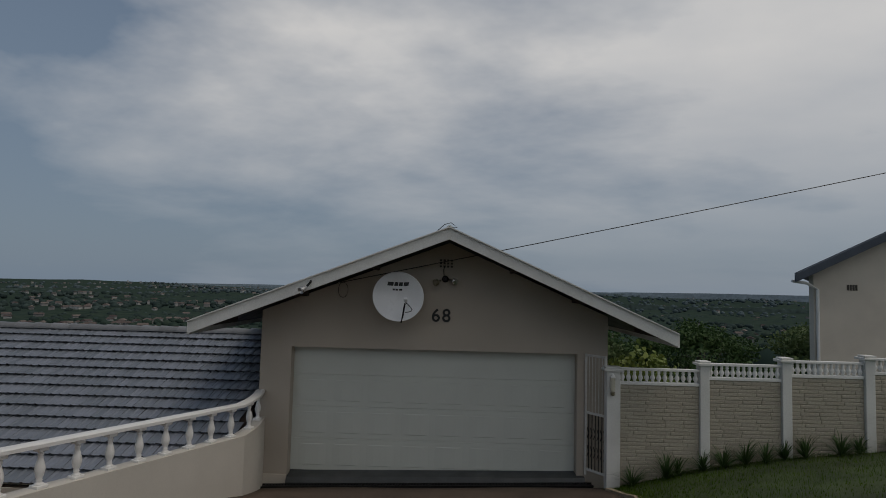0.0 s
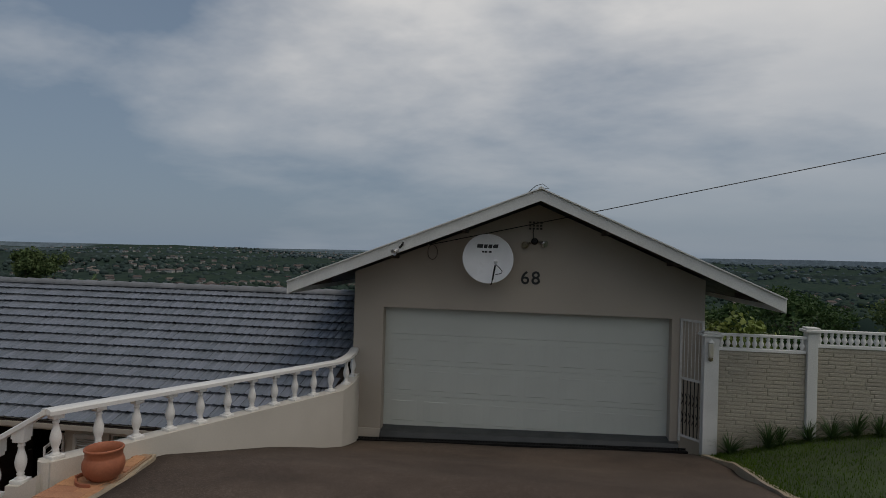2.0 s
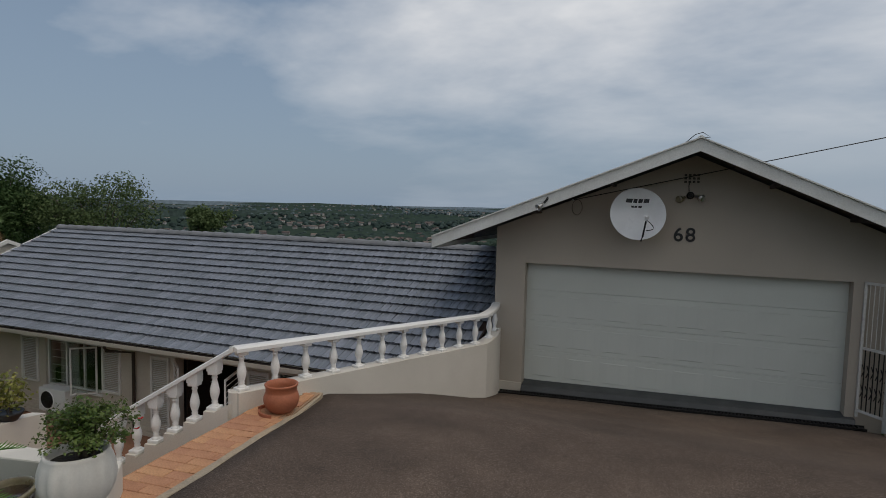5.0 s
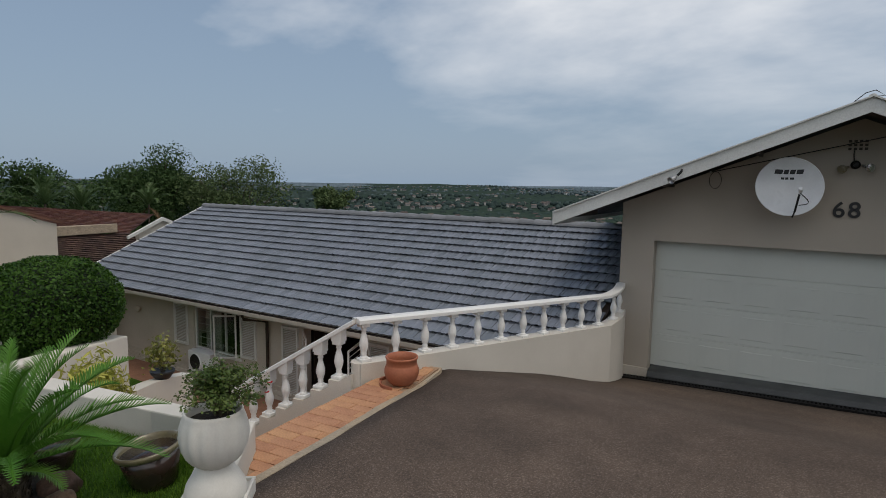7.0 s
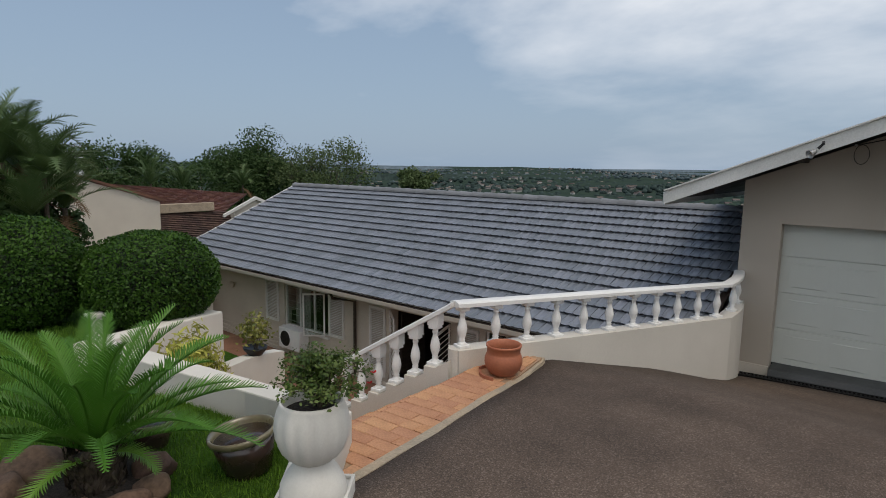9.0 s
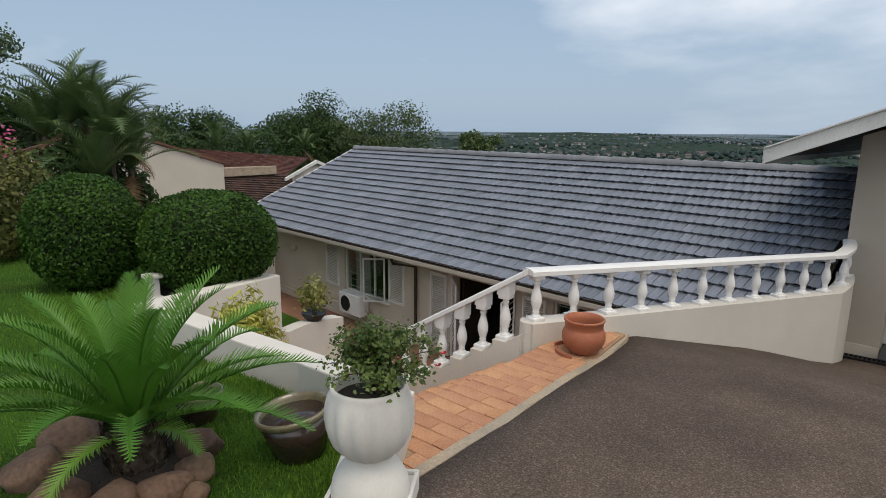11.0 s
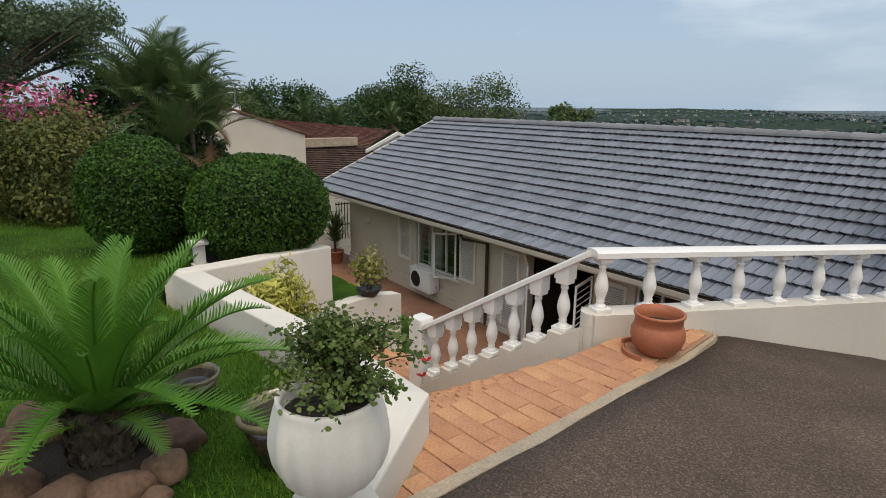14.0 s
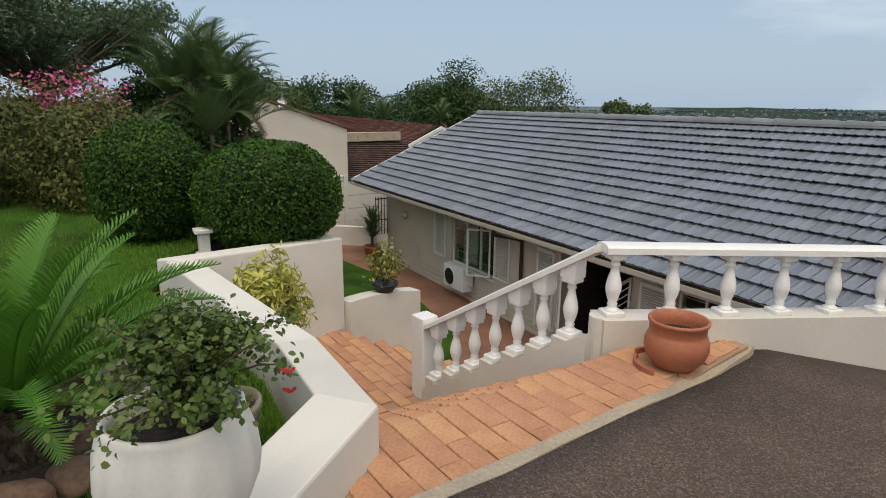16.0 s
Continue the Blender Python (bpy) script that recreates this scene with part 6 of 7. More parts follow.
leafy_shrub("fence_shrub", (6.75, 2.4, 1.35), (0.75, 0.6, 0.62), 1100, 0.13, M_LIGHT, 33, "light green leafy shrub behind the fence", "shrub", base_z=-0.6)


# ---- palms ----
def build_palm(base, h, seed, fr=9, ln=1.65, lean=0.0):
    pr = random.Random(seed)
    t = thing("palm", base, "clumping palm with arching dark green fronds", "palm", "palm clump")
    b = Vector(base)
    top = b + Vector((lean * math.cos(seed), lean * math.sin(seed), h))
    bm = bmesh.new()
    tube(bm, [b.lerp(top, k / 5) for k in range(6)], [0.07, 0.06, 0.055, 0.05, 0.05, 0.05], 8)
    part("trunk", bm, M_BARK, t)
    for k in range(fr):
        az = k * 2.4 + seed
        bm = bmesh.new()
        frond(bm, top, az, radians(84 - 50 * k / fr + pr.uniform(-8, 8)), ln * pr.uniform(0.8, 1.1), radians(72 + pr.uniform(-20, 25)), 0.36, 24, 0.026, 22, pr)
        part("frond", bm, M_PALM, t, flat_normals=False)
    for k in range(2):
        bm = bmesh.new()
        frond(bm, top - Vector((0, 0, 0.15)), k * 3 + seed, radians(-20), ln * 0.7, radians(60), 0.3, 16, 0.03, 10, pr)
        part("dry_frond", bm, M_PALM_DRY, t, "dry brown hanging frond", flat_normals=False)


for i, (x, y, h) in enumerate([(-11.2, -6.0, 1.75), (-11.6, -6.6, 2.05), (-12.2, -6.1, 2.2), (-10.8, -6.4, 1.0), (-11.9, -7.0, 1.8), (-11.4, -5.6, 1.1), (-12.4, -5.6, 1.7), (-11.7, -6.0, 1.4), (-12.0, -6.4, 0.7)]):
    build_palm((x - 1.3, y + 0.55, 0.2), h + 0.50, i + 1, 12, 1.55)


leafy_shrub("palm_undergrowth", (-12.7, -6.25, 1.35), (0.85, 0.9, 1.05), 5200, 0.12, M_TREE, 230, "dense dark shrub growing under the palms", "shrub", stems=7, base_z=0.2, rough=0.2, inner=0.5)
leafy_shrub("palm_undergrowth", (-13.3, -5.2, 1.1), (0.7, 0.75, 0.85), 3600, 0.12, M_TREE, 231, "dense dark shrub growing under the palms", "shrub", stems=6, base_z=0.2, rough=0.2, inner=0.5)

# ---- trees ----
def build_tree(base, h, crown, n, size, material, seed, label, gaps=0.75, clumps=16, trunk_r=0.22):
    """Tapered trunk, limbs that fork, and a crown of leaf clumps with gaps between them."""
    rng = np.random.default_rng(seed)
    pr = random.Random(seed)
    t = thing("tree", base, label, "tree")
    b = Vector(base)
    cc = b + Vector((0, 0, h - crown[2] * 0.9))
    bm = bmesh.new()
    fork = b + Vector((pr.uniform(-0.3, 0.3), pr.uniform(-0.3, 0.3), h * 0.42))
    tube(bm, [b, b.lerp(fork, 0.5) + Vector((0.1, 0.05, 0)), fork], [trunk_r, trunk_r * 0.8, trunk_r * 0.65], 9)
    part("trunk", bm, M_BARK, t)
    Ps, Ns = [], []
    for k in range(clumps):
        d = Vector((pr.gauss(0, 1), pr.gauss(0, 1), pr.gauss(0.25, 0.8))).normalized()
        e = cc + Vector((d.x * crown[0], d.y * crown[1], d.z * crown[2])) * pr.uniform(0.5, 0.95)
        bm = bmesh.new()
        mid = fork.lerp(e, 0.5) + Vector((pr.uniform(-0.3, 0.3), pr.uniform(-0.3, 0.3), pr.uniform(0, 0.5)))
        tube(bm, [fork, mid, e], [trunk_r * 0.4, trunk_r * 0.2, trunk_r * 0.06], 5)
        part("limb", bm, M_BARK, t)
        r = min(crown) * pr.uniform(0.32, 0.55)
        P, D = shell_points(rng, n // clumps, e, (r * 1.25, r * 1.25, r * 0.8), rough=0.25, inner=0.35)
        Ps.append(P)
        Ns.append(D)
    P, D = np.concatenate(Ps), np.concatenate(Ns)
    N = unit(D + rng.normal(size=P.shape) * 0.8)
    U = unit(np.cross(N, rng.normal(size=P.shape)))
    L = size * (0.6 + 0.8 * rng.random(len(P)))
    link("crown", quads_mesh("crown", P, N, U, L, L * 0.6), material, t)


build_tree((-34.0, 12.8, -5.5), 9.9, (2.5, 2.5, 2.6), 26000, 0.155, M_TREE, 101, "tall dark green garden tree behind the roofs", clumps=30)
build_tree((-29.5, 15.8, -5.5), 9.6, (3.0, 3.0, 2.2), 9500, 0.15, M_TREE_LT, 102, "airy grey-green tree with gaps behind the roof", clumps=30)
build_tree((-36.5, 5.0, -4.0), 7.6, (4.0, 4.0, 2.4), 15000, 0.17, M_TREE, 103, "dark leafy tree behind the neighbouring roof", clumps=20)
build_tree((-31.0, -0.5, -3.0), 6.9, (3.6, 3.4, 2.4), 15000, 0.16, M_TREE_LT, 104, "green leafy tree behind the neighbouring house", clumps=20)
build_tree((-33.0, 9.0, -5.0), 7.2, (3.6, 3.6, 2.2), 13000, 0.17, M_TREE, 105, "low spreading tree behind the neighbouring roof", clumps=18)
build_tree((-27.0, -3.8, -2.5), 6.4, (3.0, 3.0, 1.9), 16000, 0.15, M_TREE, 106, "dark green tree beside the palms", clumps=20)
build_tree((-22.0, 16.6, -6.0), 8.6, (1.15, 1.15, 0.85), 5000, 0.16, M_TREE_LT, 107, "small round-topped tree behind the roof ridge", clumps=16, trunk_r=0.12)
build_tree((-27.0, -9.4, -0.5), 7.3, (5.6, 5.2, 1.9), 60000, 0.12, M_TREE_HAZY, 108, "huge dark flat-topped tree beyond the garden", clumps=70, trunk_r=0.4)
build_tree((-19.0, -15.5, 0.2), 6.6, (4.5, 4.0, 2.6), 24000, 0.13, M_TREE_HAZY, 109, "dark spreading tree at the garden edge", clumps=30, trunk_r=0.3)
for i, (x, y, top, r) in enumerate([(12.5, 31, -0.6, 3.2), (17.5, 34, 0.0, 3.8), (22, 30, -0.9, 3.4), (9.5, 40, -0.8, 3.6), (15, 45, -0.6, 4.0), (25, 42, 0.3, 4.2), (33, 38, 0.4, 4.2), (20, 56, -0.9, 4.6), (31, 54, 0.0, 4.8), (40, 50, 0.6, 4.6), (11, 58, -1.4, 4.6), (14, 24, -2.2, 2.6), (20, 23, -2.0, 2.6)]):
    build_tree((x, y, top - 8.0), 8.0, (r, r, r * 0.62), 3400, 0.34, M_TREE if i % 3 else M_TREE_LT, 300 + i, "dark green hillside tree below the garden fence", clumps=15)
for i, (x, y, z) in enumerate([(-27.5, 22.5, -4.4), (-26.2, 25.5, -5.2), (-30.5, 6.6, -3.2), (-30.0, 4.6, -3.0), (-30.8, 10.5, -3.2)]):
    build_palm((x, y, z), 4.4 if i < 2 else 4.6, 40 + i, 14, 1.9)


def mixed_border():
    specs = [(-9.7, -7.9, 1.40, 0.95, 1.0, M_SHRUB), (-10.7, -9.3, 1.60, 1.1, 1.05, M_SHRUB), (-11.2, -10.8, 1.55, 1.2, 1.1, M_SHRUB), (-11.6, -12.4, 1.6, 1.3, 1.2, M_HEDGE)]
    for i, (x, y, z, r, h, m) in enumerate(specs):
        leafy_shrub("border_shrub", (x, y, z), (r, r, h), 9500, 0.075, m, 200 + i, "dense mixed green and yellow garden shrub", "shrub", stems=8, base_z=0.7, rough=0.16, inner=0.55)
    t = leafy_shrub("blossom_shrub", (-11.2, -8.2, 1.9), (0.8, 0.9, 0.9), 1500, 0.10, M_SHRUB, 220, "tall shrub topped with bright pink blossom", "shrub", stems=7, base_z=0.7)
    rng = np.random.default_rng(9)
    P, D = shell_points(rng, 620, (-11.1, -8.2, 2.45), (0.75, 0.85, 0.42), rough=0.3, inner=0.3)
    N = unit(D + rng.normal(size=P.shape) * 0.8)
    U = unit(np.cross(N, rng.normal(size=P.shape)))
    link("blossom", quads_mesh("blossom", P, N, U, 0.055 + 0.03 * rng.random(len(P)), 0.05 + 0 * P[:, 0]), M_PINK, t, "bright pink flowers")


mixed_border()

bb = thing("garden_pedestal", (-5.72, -7.07, 0.8), "small white cement garden pedestal by the bushes", "pedestal")
bm = bmesh.new()
box(bm, -5.80, -5.64, -7.15, -6.99, 0.78, 0.84, 0.006)
box(bm, -5.775, -5.665, -7.125, -7.015, 0.84, 1.05, 0.006)
part("shaft", bm, M_URN, bb)
bm = bmesh.new()
box(bm, -5.81, -5.63, -7.16, -6.98, 1.052, 1.095, 0.008)
part("cap", bm, M_URN, bb)


# ---- neighbouring houses ----
def build_left_neighbour():
    t = thing("neighbour_house", (-18.5, -2.0, -2.0), "white neighbouring house with a rust-red tiled roof", "house")
    bm = bmesh.new()
    ya, yb, yc = -7.2, -4.3, -1.02
    za, zb, zc = 1.68, 2.63, 1.56
    a = [(-17.0, ya, -3.0), (-17.0, yc, -3.0), (-17.0, yc, zc), (-17.0, yb, zb), (-17.0, ya, za)]
    prism_x(bm, [(p[1], p[2]) for p in a], -17.22, -17.0)
    part("end_wall", bm, M_CREAM, t)
    bm = bmesh.new()
    prism_x(bm, [(ya - 0.3, za - 0.06), (yb, zb + 0.03), (yc + 0.12, zc + 0.0), (yc + 0.12, zc + 0.07), (yb, zb + 0.10), (ya - 0.3, za + 0.02)], -17.12, -16.92)
    part("verge", bm, M_REDROOF, t)
    bm = bmesh.new()
    prism(bm, [(-17.22, yc - 0.2), (-17.22, yc), (-26, yc), (-26, yc - 0.2)], -3, 1.5)
    part("side_wall", bm, M_WHITEWALL, t)
    # tiled slopes: overlapping courses between an upper and a lower edge
    def slope(top_a, top_b, low_a, low_b, courses, material, name):
        ta, tb, la, lb = map(Vector, (top_a, top_b, low_a, low_b))
        up = (tb - ta).cross(la - ta).normalized()
        up = up if up.z > 0 else -up
        cols = 34
        vs, fs = [], []
        for k in range(courses):
            f0, f1 = k / courses, (k + 1) / courses
            for c in range(cols):
                g0, g1 = c / cols, (c + 0.97) / cols
                q = [ta.lerp(tb, g).lerp(la.lerp(lb, g), f) for g, f in ((g0, f0), (g1, f0), (g1, f1), (g0, f1))]
                j = 0.012 * ((c * 7 + k * 5) % 4) / 4
                b0 = len(vs)
                vs += [(p + up * h)[:] for p, h in zip(q, (0.0, 0.0, 0.032 + j, 0.032 + j))] + [(p - up * 0.03)[:] for p in q]
                fs += [(b0, b0 + 1, b0 + 2, b0 + 3), (b0 + 3, b0 + 2, b0 + 6, b0 + 7), (b0 + 1, b0 + 5, b0 + 6, b0 + 2), (b0, b0 + 3, b0 + 7, b0 + 4)]
        tagged(link(name, mesh_of(name, vs, fs), material, t), kind="stuff")

    slope((-21.0, -3.2, 2.19), (-21.0, 4.6, 1.48), (-18.0, -1.2, 1.46), (-18.0, 1.72, 1.02), 16, M_REDROOF, "upper_roof_tiles")
    slope((-17.98, -1.0, 1.13), (-17.98, 3.2, 1.02), (-17.25, -1.0, 0.0), (-17.25, 3.2, -0.05), 19, M_BROWNROOF, "lower_roof_tiles")
    bm = bmesh.new()
    box(bm, -18.02, -17.86, -1.0, 1.30, 1.10, 1.40, 0.02)
    for v in bm.verts:
        v.co.z += 0.02 * noise.noise(v.co * 4)
    part("parapet", bm, surface("stained_parapet", (0.42, 0.34, 0.25), 0.9, 0.3, 3, 30, 0.2, 0.3, stain=0.7, stain_col=(0.12, 0.09, 0.07), stain_scale=2.5), t, "stained flaking plaster parapet")
    bm = bmesh.new()
    prism_x(bm, [(1.45, 0.98), (2.75, 1.58), (3.5, 1.28), (3.5, 1.17), (2.75, 1.46), (1.45, 0.88)], -17.6, -17.5)
    part("barge_board", bm, M_FASCIA, t, "weathered white barge board")
    bm = bmesh.new()
    prism_x(bm, [(1.9, -3.0), (3.5, -3.0), (3.5, 1.17), (2.75, 1.45), (1.9, 1.06)], -17.9, -17.62)
    part("gable_wall", bm, M_CREAM, t)
    # aerial
    bm = bmesh.new()
    tube(bm, [(-22.0, -1.6, 2.1), (-22.0, -1.6, 3.35)], 0.02, 6)
    for z, w in ((3.3, 0.35), (3.1, 0.3), (2.9, 0.25)):
        tube(bm, [(-22.0, -1.6 - w, z), (-22.0, -1.6 + w, z)], 0.014, 5)
    part("aerial", bm, M_STEEL, t)
    bm = bmesh.new()
    lathe(bm, [(0.01, 0.0), (0.10, 0.015), (0.16, 0.045), (0.165, 0.045), (0.10, 0.005), (0.01, -0.01)], 20, (-20.6, -2.0, 2.32), lean=Euler((radians(70), 0, radians(60))).to_matrix())
    tube(bm, [(-20.65, -2.0, 2.0), (-20.62, -2.0, 2.36)], 0.02, 6)
    part("roof_dish", bm, M_STEEL, t, "small grey satellite dish")


build_left_neighbour()


def build_right_neighbour():
    t = thing("neighbour_house", (17.0, 11.0, -1.0), "pale plastered neighbouring house with a blue-grey roof edge", "house")
    bm = bmesh.new()
    prism_y(bm, [(14.36, -3), (24, -3), (24, 6.0), (19.3, 6.25), (14.36, 4.0)], 9.0, 9.25)
    part("end_wall", bm, M_CREAM, t)
    def skew(bm_):
        for v in bm_.verts:
            v.co.x += max(0, v.co.y - 9.25) * 0.72
    bm = bmesh.new()
    box(bm, 14.36, 14.6, 9.25, 18, -3, 3.9)
    skew(bm)
    part("side_wall", bm, M_CREAM, t)
    bm = bmesh.new()
    prism_y(bm, [(13.5, 3.88), (19.4, 6.72), (25, 4.0), (25, 3.72), (19.4, 6.45), (13.5, 3.62)], 8.45, 8.55)
    part("barge_board", bm, M_BLUEROOF, t)
    bm = bmesh.new()
    prism_y(bm, [(13.5, 3.9), (19.4, 6.74), (25, 4.02), (25, 3.95), (19.4, 6.67), (13.5, 3.83)], 8.552, 18)
    skew(bm)
    part("roof", bm, M_BLUEROOF, t)
    bm = bmesh.new()
    tube(bm, [(13.62, 8.9, 3.66), (14.1, 8.93, 3.6), (14.45, 8.94, 3.4), (14.45, 8.94, -2.5)], 0.05, 8)
    part("downpipe", bm, M_WHITE, t)
    # dark plates on the wall paint in the shade of the slots
    for i in range(4):
        bm = bmesh.new()
        box(bm, 15.42 + 0.09 * i, 15.48 + 0.09 * i, 8.985, 9.0, 3.40, 3.58)
        part("vent_slot", bm, M_SHADE_DARK, t)


build_right_neighbour()


# ---- lower garden beyond the planter wall ----
bm = bmesh.new()
prism(bm, [(-13.9, -2.45), (-12.4, -2.2), (-10.0, -2.2), (-7.9, -2.55), (-6.2, -3.6), (-6.2, -6.0), (-14.3, -6.0)], PATIO_Z - 0.1, PATIO_Z + 0.03)
tagged(part("lower_lawn", bm, M_GRASSBED), "small patch of green lawn beside the patio", "lawn", kind="structure")
cw = thing("curved_planter_wall", (-15.8, -2.2, PATIO_Z), "low white curved planter wall at the patio end", "wall")
bm = bmesh.new()
cp = [Vector((-15.0, -1.0, 0)), Vector((-15.35, -1.2, 0)), Vector((-15.8, -1.7, 0)), Vector((-16.1, -2.4, 0)), Vector((-16.15, -3.4, 0)), Vector((-16.1, -5.0, 0))]
for a, c in zip(cp, cp[1:]):
    d = c - a
    s = Vector((d.y, -d.x, 0)).normalized() * 0.1
    prism(bm, [(q.x, q.y) for q in (a + s, c + s, c - s, a - s)], -2.6, -1.25)
bmesh.ops.remove_doubles(bm, verts=bm.verts, dist=0.003)
part("wall", bm, M_WHITEWALL, cw)
pf = thing("precast_fence", (-17.0, -0.5, -2.0), "grey-white precast slab fence beside the house", "fence")
for y in (-3.6, -1.2, 0.75):
    bm = bmesh.new()
    box(bm, -16.86, -16.72, y - 0.07, y + 0.07, -2.6, 0.16, 0.01)
    part("post", bm, M_WHITEWALL, pf)
for y0, y1 in ((-3.53, -1.27), (-1.13, 0.68)):
    for k in range(6):
        bm = bmesh.new()
        box(bm, -16.82, -16.77, y0, y1, -2.6 + k * 0.42, -2.6 + k * 0.42 + 0.405, 0.008)
        part("slab", bm, M_WHITEWALL, pf)
bm = bmesh.new()
box(bm, -16.84, -16.75, -3.53, -1.27, 0.10, 0.15, 0.006)
part("top_rail", bm, M_WHITE, pf)
bm = bmesh.new()
lathe(bm, [(0.030, 0.0), (0.020, 0.03), (0.040, 0.08), (0.022, 0.13), (0.030, 0.18)], 8)
spindle = bpy.data.meshes.new("spindle")
bm.to_mesh(spindle)
bm.free()
spindle.materials.append(M_WHITE)
for k in range(18):
    put("spindle", spindle, pf, pose(-16.795, -3.45 + 0.125 * k, -0.078))
br = thing("black_railing", (-15.6, -0.5, -1.3), "short black steel railing between fence and house", "railing")
for z in (-0.50, -1.15):
    bm = bmesh.new()
    box(bm, -15.62, -15.58, -0.72, -0.10, z, z + 0.03)
    part("rail", bm, M_METAL_DK, br)
for k in range(7):
    bm = bmesh.new()
    tube(bm, [(-15.6, -0.70 + 0.095 * k, -1.6), (-15.6, -0.70 + 0.095 * k, -0.42)], 0.014, 6)
    part("bar", bm, M_METAL_DK, br)


# ---- valley: far houses and woods ----
def build_far():
    rng = random.Random(77)
    vs, fs, wv, wf = [], [], [], []
    for k in range(1900):
        az = radians(rng.uniform(-72, 52))
        r = 260 + 2600 * rng.random() ** 1.5
        if az > 0.1 and rng.random() < 0.72:
            continue
        x, y = r * math.sin(az), r * math.cos(az)
        z = land_z(x, y)
        a = rng.uniform(0, 3.14)
        w, d, h = rng.uniform(2.2, 5.0), rng.uniform(2.0, 3.6), rng.uniform(2.2, 3.8)
        ca, sa = math.cos(a), math.sin(a)
        def at(u, v, q):
            return (x + u * ca - v * sa, y + u * sa + v * ca, z + q)
        b = len(wv)
        wv += [at(-w, -d, -2), at(w, -d, -2), at(w, d, -2), at(-w, d, -2), at(-w, -d, h), at(w, -d, h), at(w, d, h), at(-w, d, h)]
        wf += [(b, b + 1, b + 5, b + 4), (b + 1, b + 2, b + 6, b + 5), (b + 2, b + 3, b + 7, b + 6), (b + 3, b, b + 4, b + 7)]
        b = len(vs)
        vs += [at(-w - 0.6, -d - 0.6, h), at(w + 0.6, -d - 0.6, h), at(w + 0.6, d + 0.6, h), at(-w - 0.6, d + 0.6, h), at(-w, 0, h + 1.7), at(w, 0, h + 1.7)]
        fs += [(b, b + 1, b + 5, b + 4), (b + 2, b + 3, b + 4, b + 5), (b + 1, b + 2, b + 5), (b + 3, b, b + 4)]
    tagged(link("far_house_walls", mesh_of("far_house_walls", wv, wf), M_FARWALL), "pale walls of many distant suburban houses", "houses", kind="stuff")
    tagged(link("far_house_roofs", mesh_of("far_house_roofs", vs, fs), M_FARROOF), "roofs of many distant suburban houses", "houses", kind="stuff")
    bm = bmesh.new()
    bmesh.ops.create_icosphere(bm, subdivisions=1, radius=1.0)
    bv = np.array([v.co[:] for v in bm.verts])
    bf = np.array([[v.index for v in f.verts] for f in bm.faces])
    bm.free()
    V, F = ([], [], []), ([], [], [])
    nr = np.random.default_rng(5)
    for k in range(15000):
        az = radians(rng.uniform(-80, 58))
        r = 60 + 2500 * rng.random() ** 1.9
        if k > 11500:
            az, r = radians(rng.uniform(-45, 55)), 105 + 240 * rng.random()
        x, y = r * math.sin(az), r * math.cos(az)
        if r < 110 and y < 28:
            continue
        s = rng.uniform(1.9, 4.6) * min(0.6 + r / 1400, 1.5)
        q = bv * (1 + 0.28 * nr.random((len(bv), 1))) * np.array([s, s, s * 0.75]) + np.array([x, y, land_z(x, y) + s * 0.2])
        # farther trees take materials with more haze in their colour
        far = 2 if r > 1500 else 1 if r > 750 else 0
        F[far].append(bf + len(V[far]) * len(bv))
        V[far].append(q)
    for far, nm, mat, txt in ((0, "valley_trees", M_FAR, "dense dark green trees filling the valley"), (1, "distant_woods", M_FARWOOD, "woods on the far side of the valley, coloured blue-green for haze"), (2, "horizon_woods", M_HAZEWOOD, "woods near the horizon, coloured pale blue-grey for haze")):
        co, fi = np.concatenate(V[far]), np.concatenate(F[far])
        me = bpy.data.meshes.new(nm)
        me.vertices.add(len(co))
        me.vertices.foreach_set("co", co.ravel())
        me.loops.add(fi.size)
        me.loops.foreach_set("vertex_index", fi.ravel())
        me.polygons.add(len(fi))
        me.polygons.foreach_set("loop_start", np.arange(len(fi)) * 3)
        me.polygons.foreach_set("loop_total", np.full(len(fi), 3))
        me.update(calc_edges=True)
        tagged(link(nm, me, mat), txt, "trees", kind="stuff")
    # hill lines on the horizon, their blue a haze painted into the colour
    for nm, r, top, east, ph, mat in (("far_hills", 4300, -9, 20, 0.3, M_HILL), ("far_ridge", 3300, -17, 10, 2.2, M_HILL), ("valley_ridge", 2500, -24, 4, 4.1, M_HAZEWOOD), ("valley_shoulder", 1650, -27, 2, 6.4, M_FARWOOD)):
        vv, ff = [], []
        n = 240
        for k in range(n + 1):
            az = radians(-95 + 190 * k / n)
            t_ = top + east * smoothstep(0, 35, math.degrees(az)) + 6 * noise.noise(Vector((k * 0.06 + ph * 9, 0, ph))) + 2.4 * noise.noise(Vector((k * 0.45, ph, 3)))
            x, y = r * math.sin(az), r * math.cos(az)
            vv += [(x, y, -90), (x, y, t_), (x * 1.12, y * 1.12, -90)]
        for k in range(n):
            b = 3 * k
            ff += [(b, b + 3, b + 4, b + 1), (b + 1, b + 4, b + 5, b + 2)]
        tagged(link(nm, mesh_of(nm, vv, ff), mat, smooth=True), "hills towards the horizon, coloured blue-green for haze", "hills", kind="structure")


build_far()


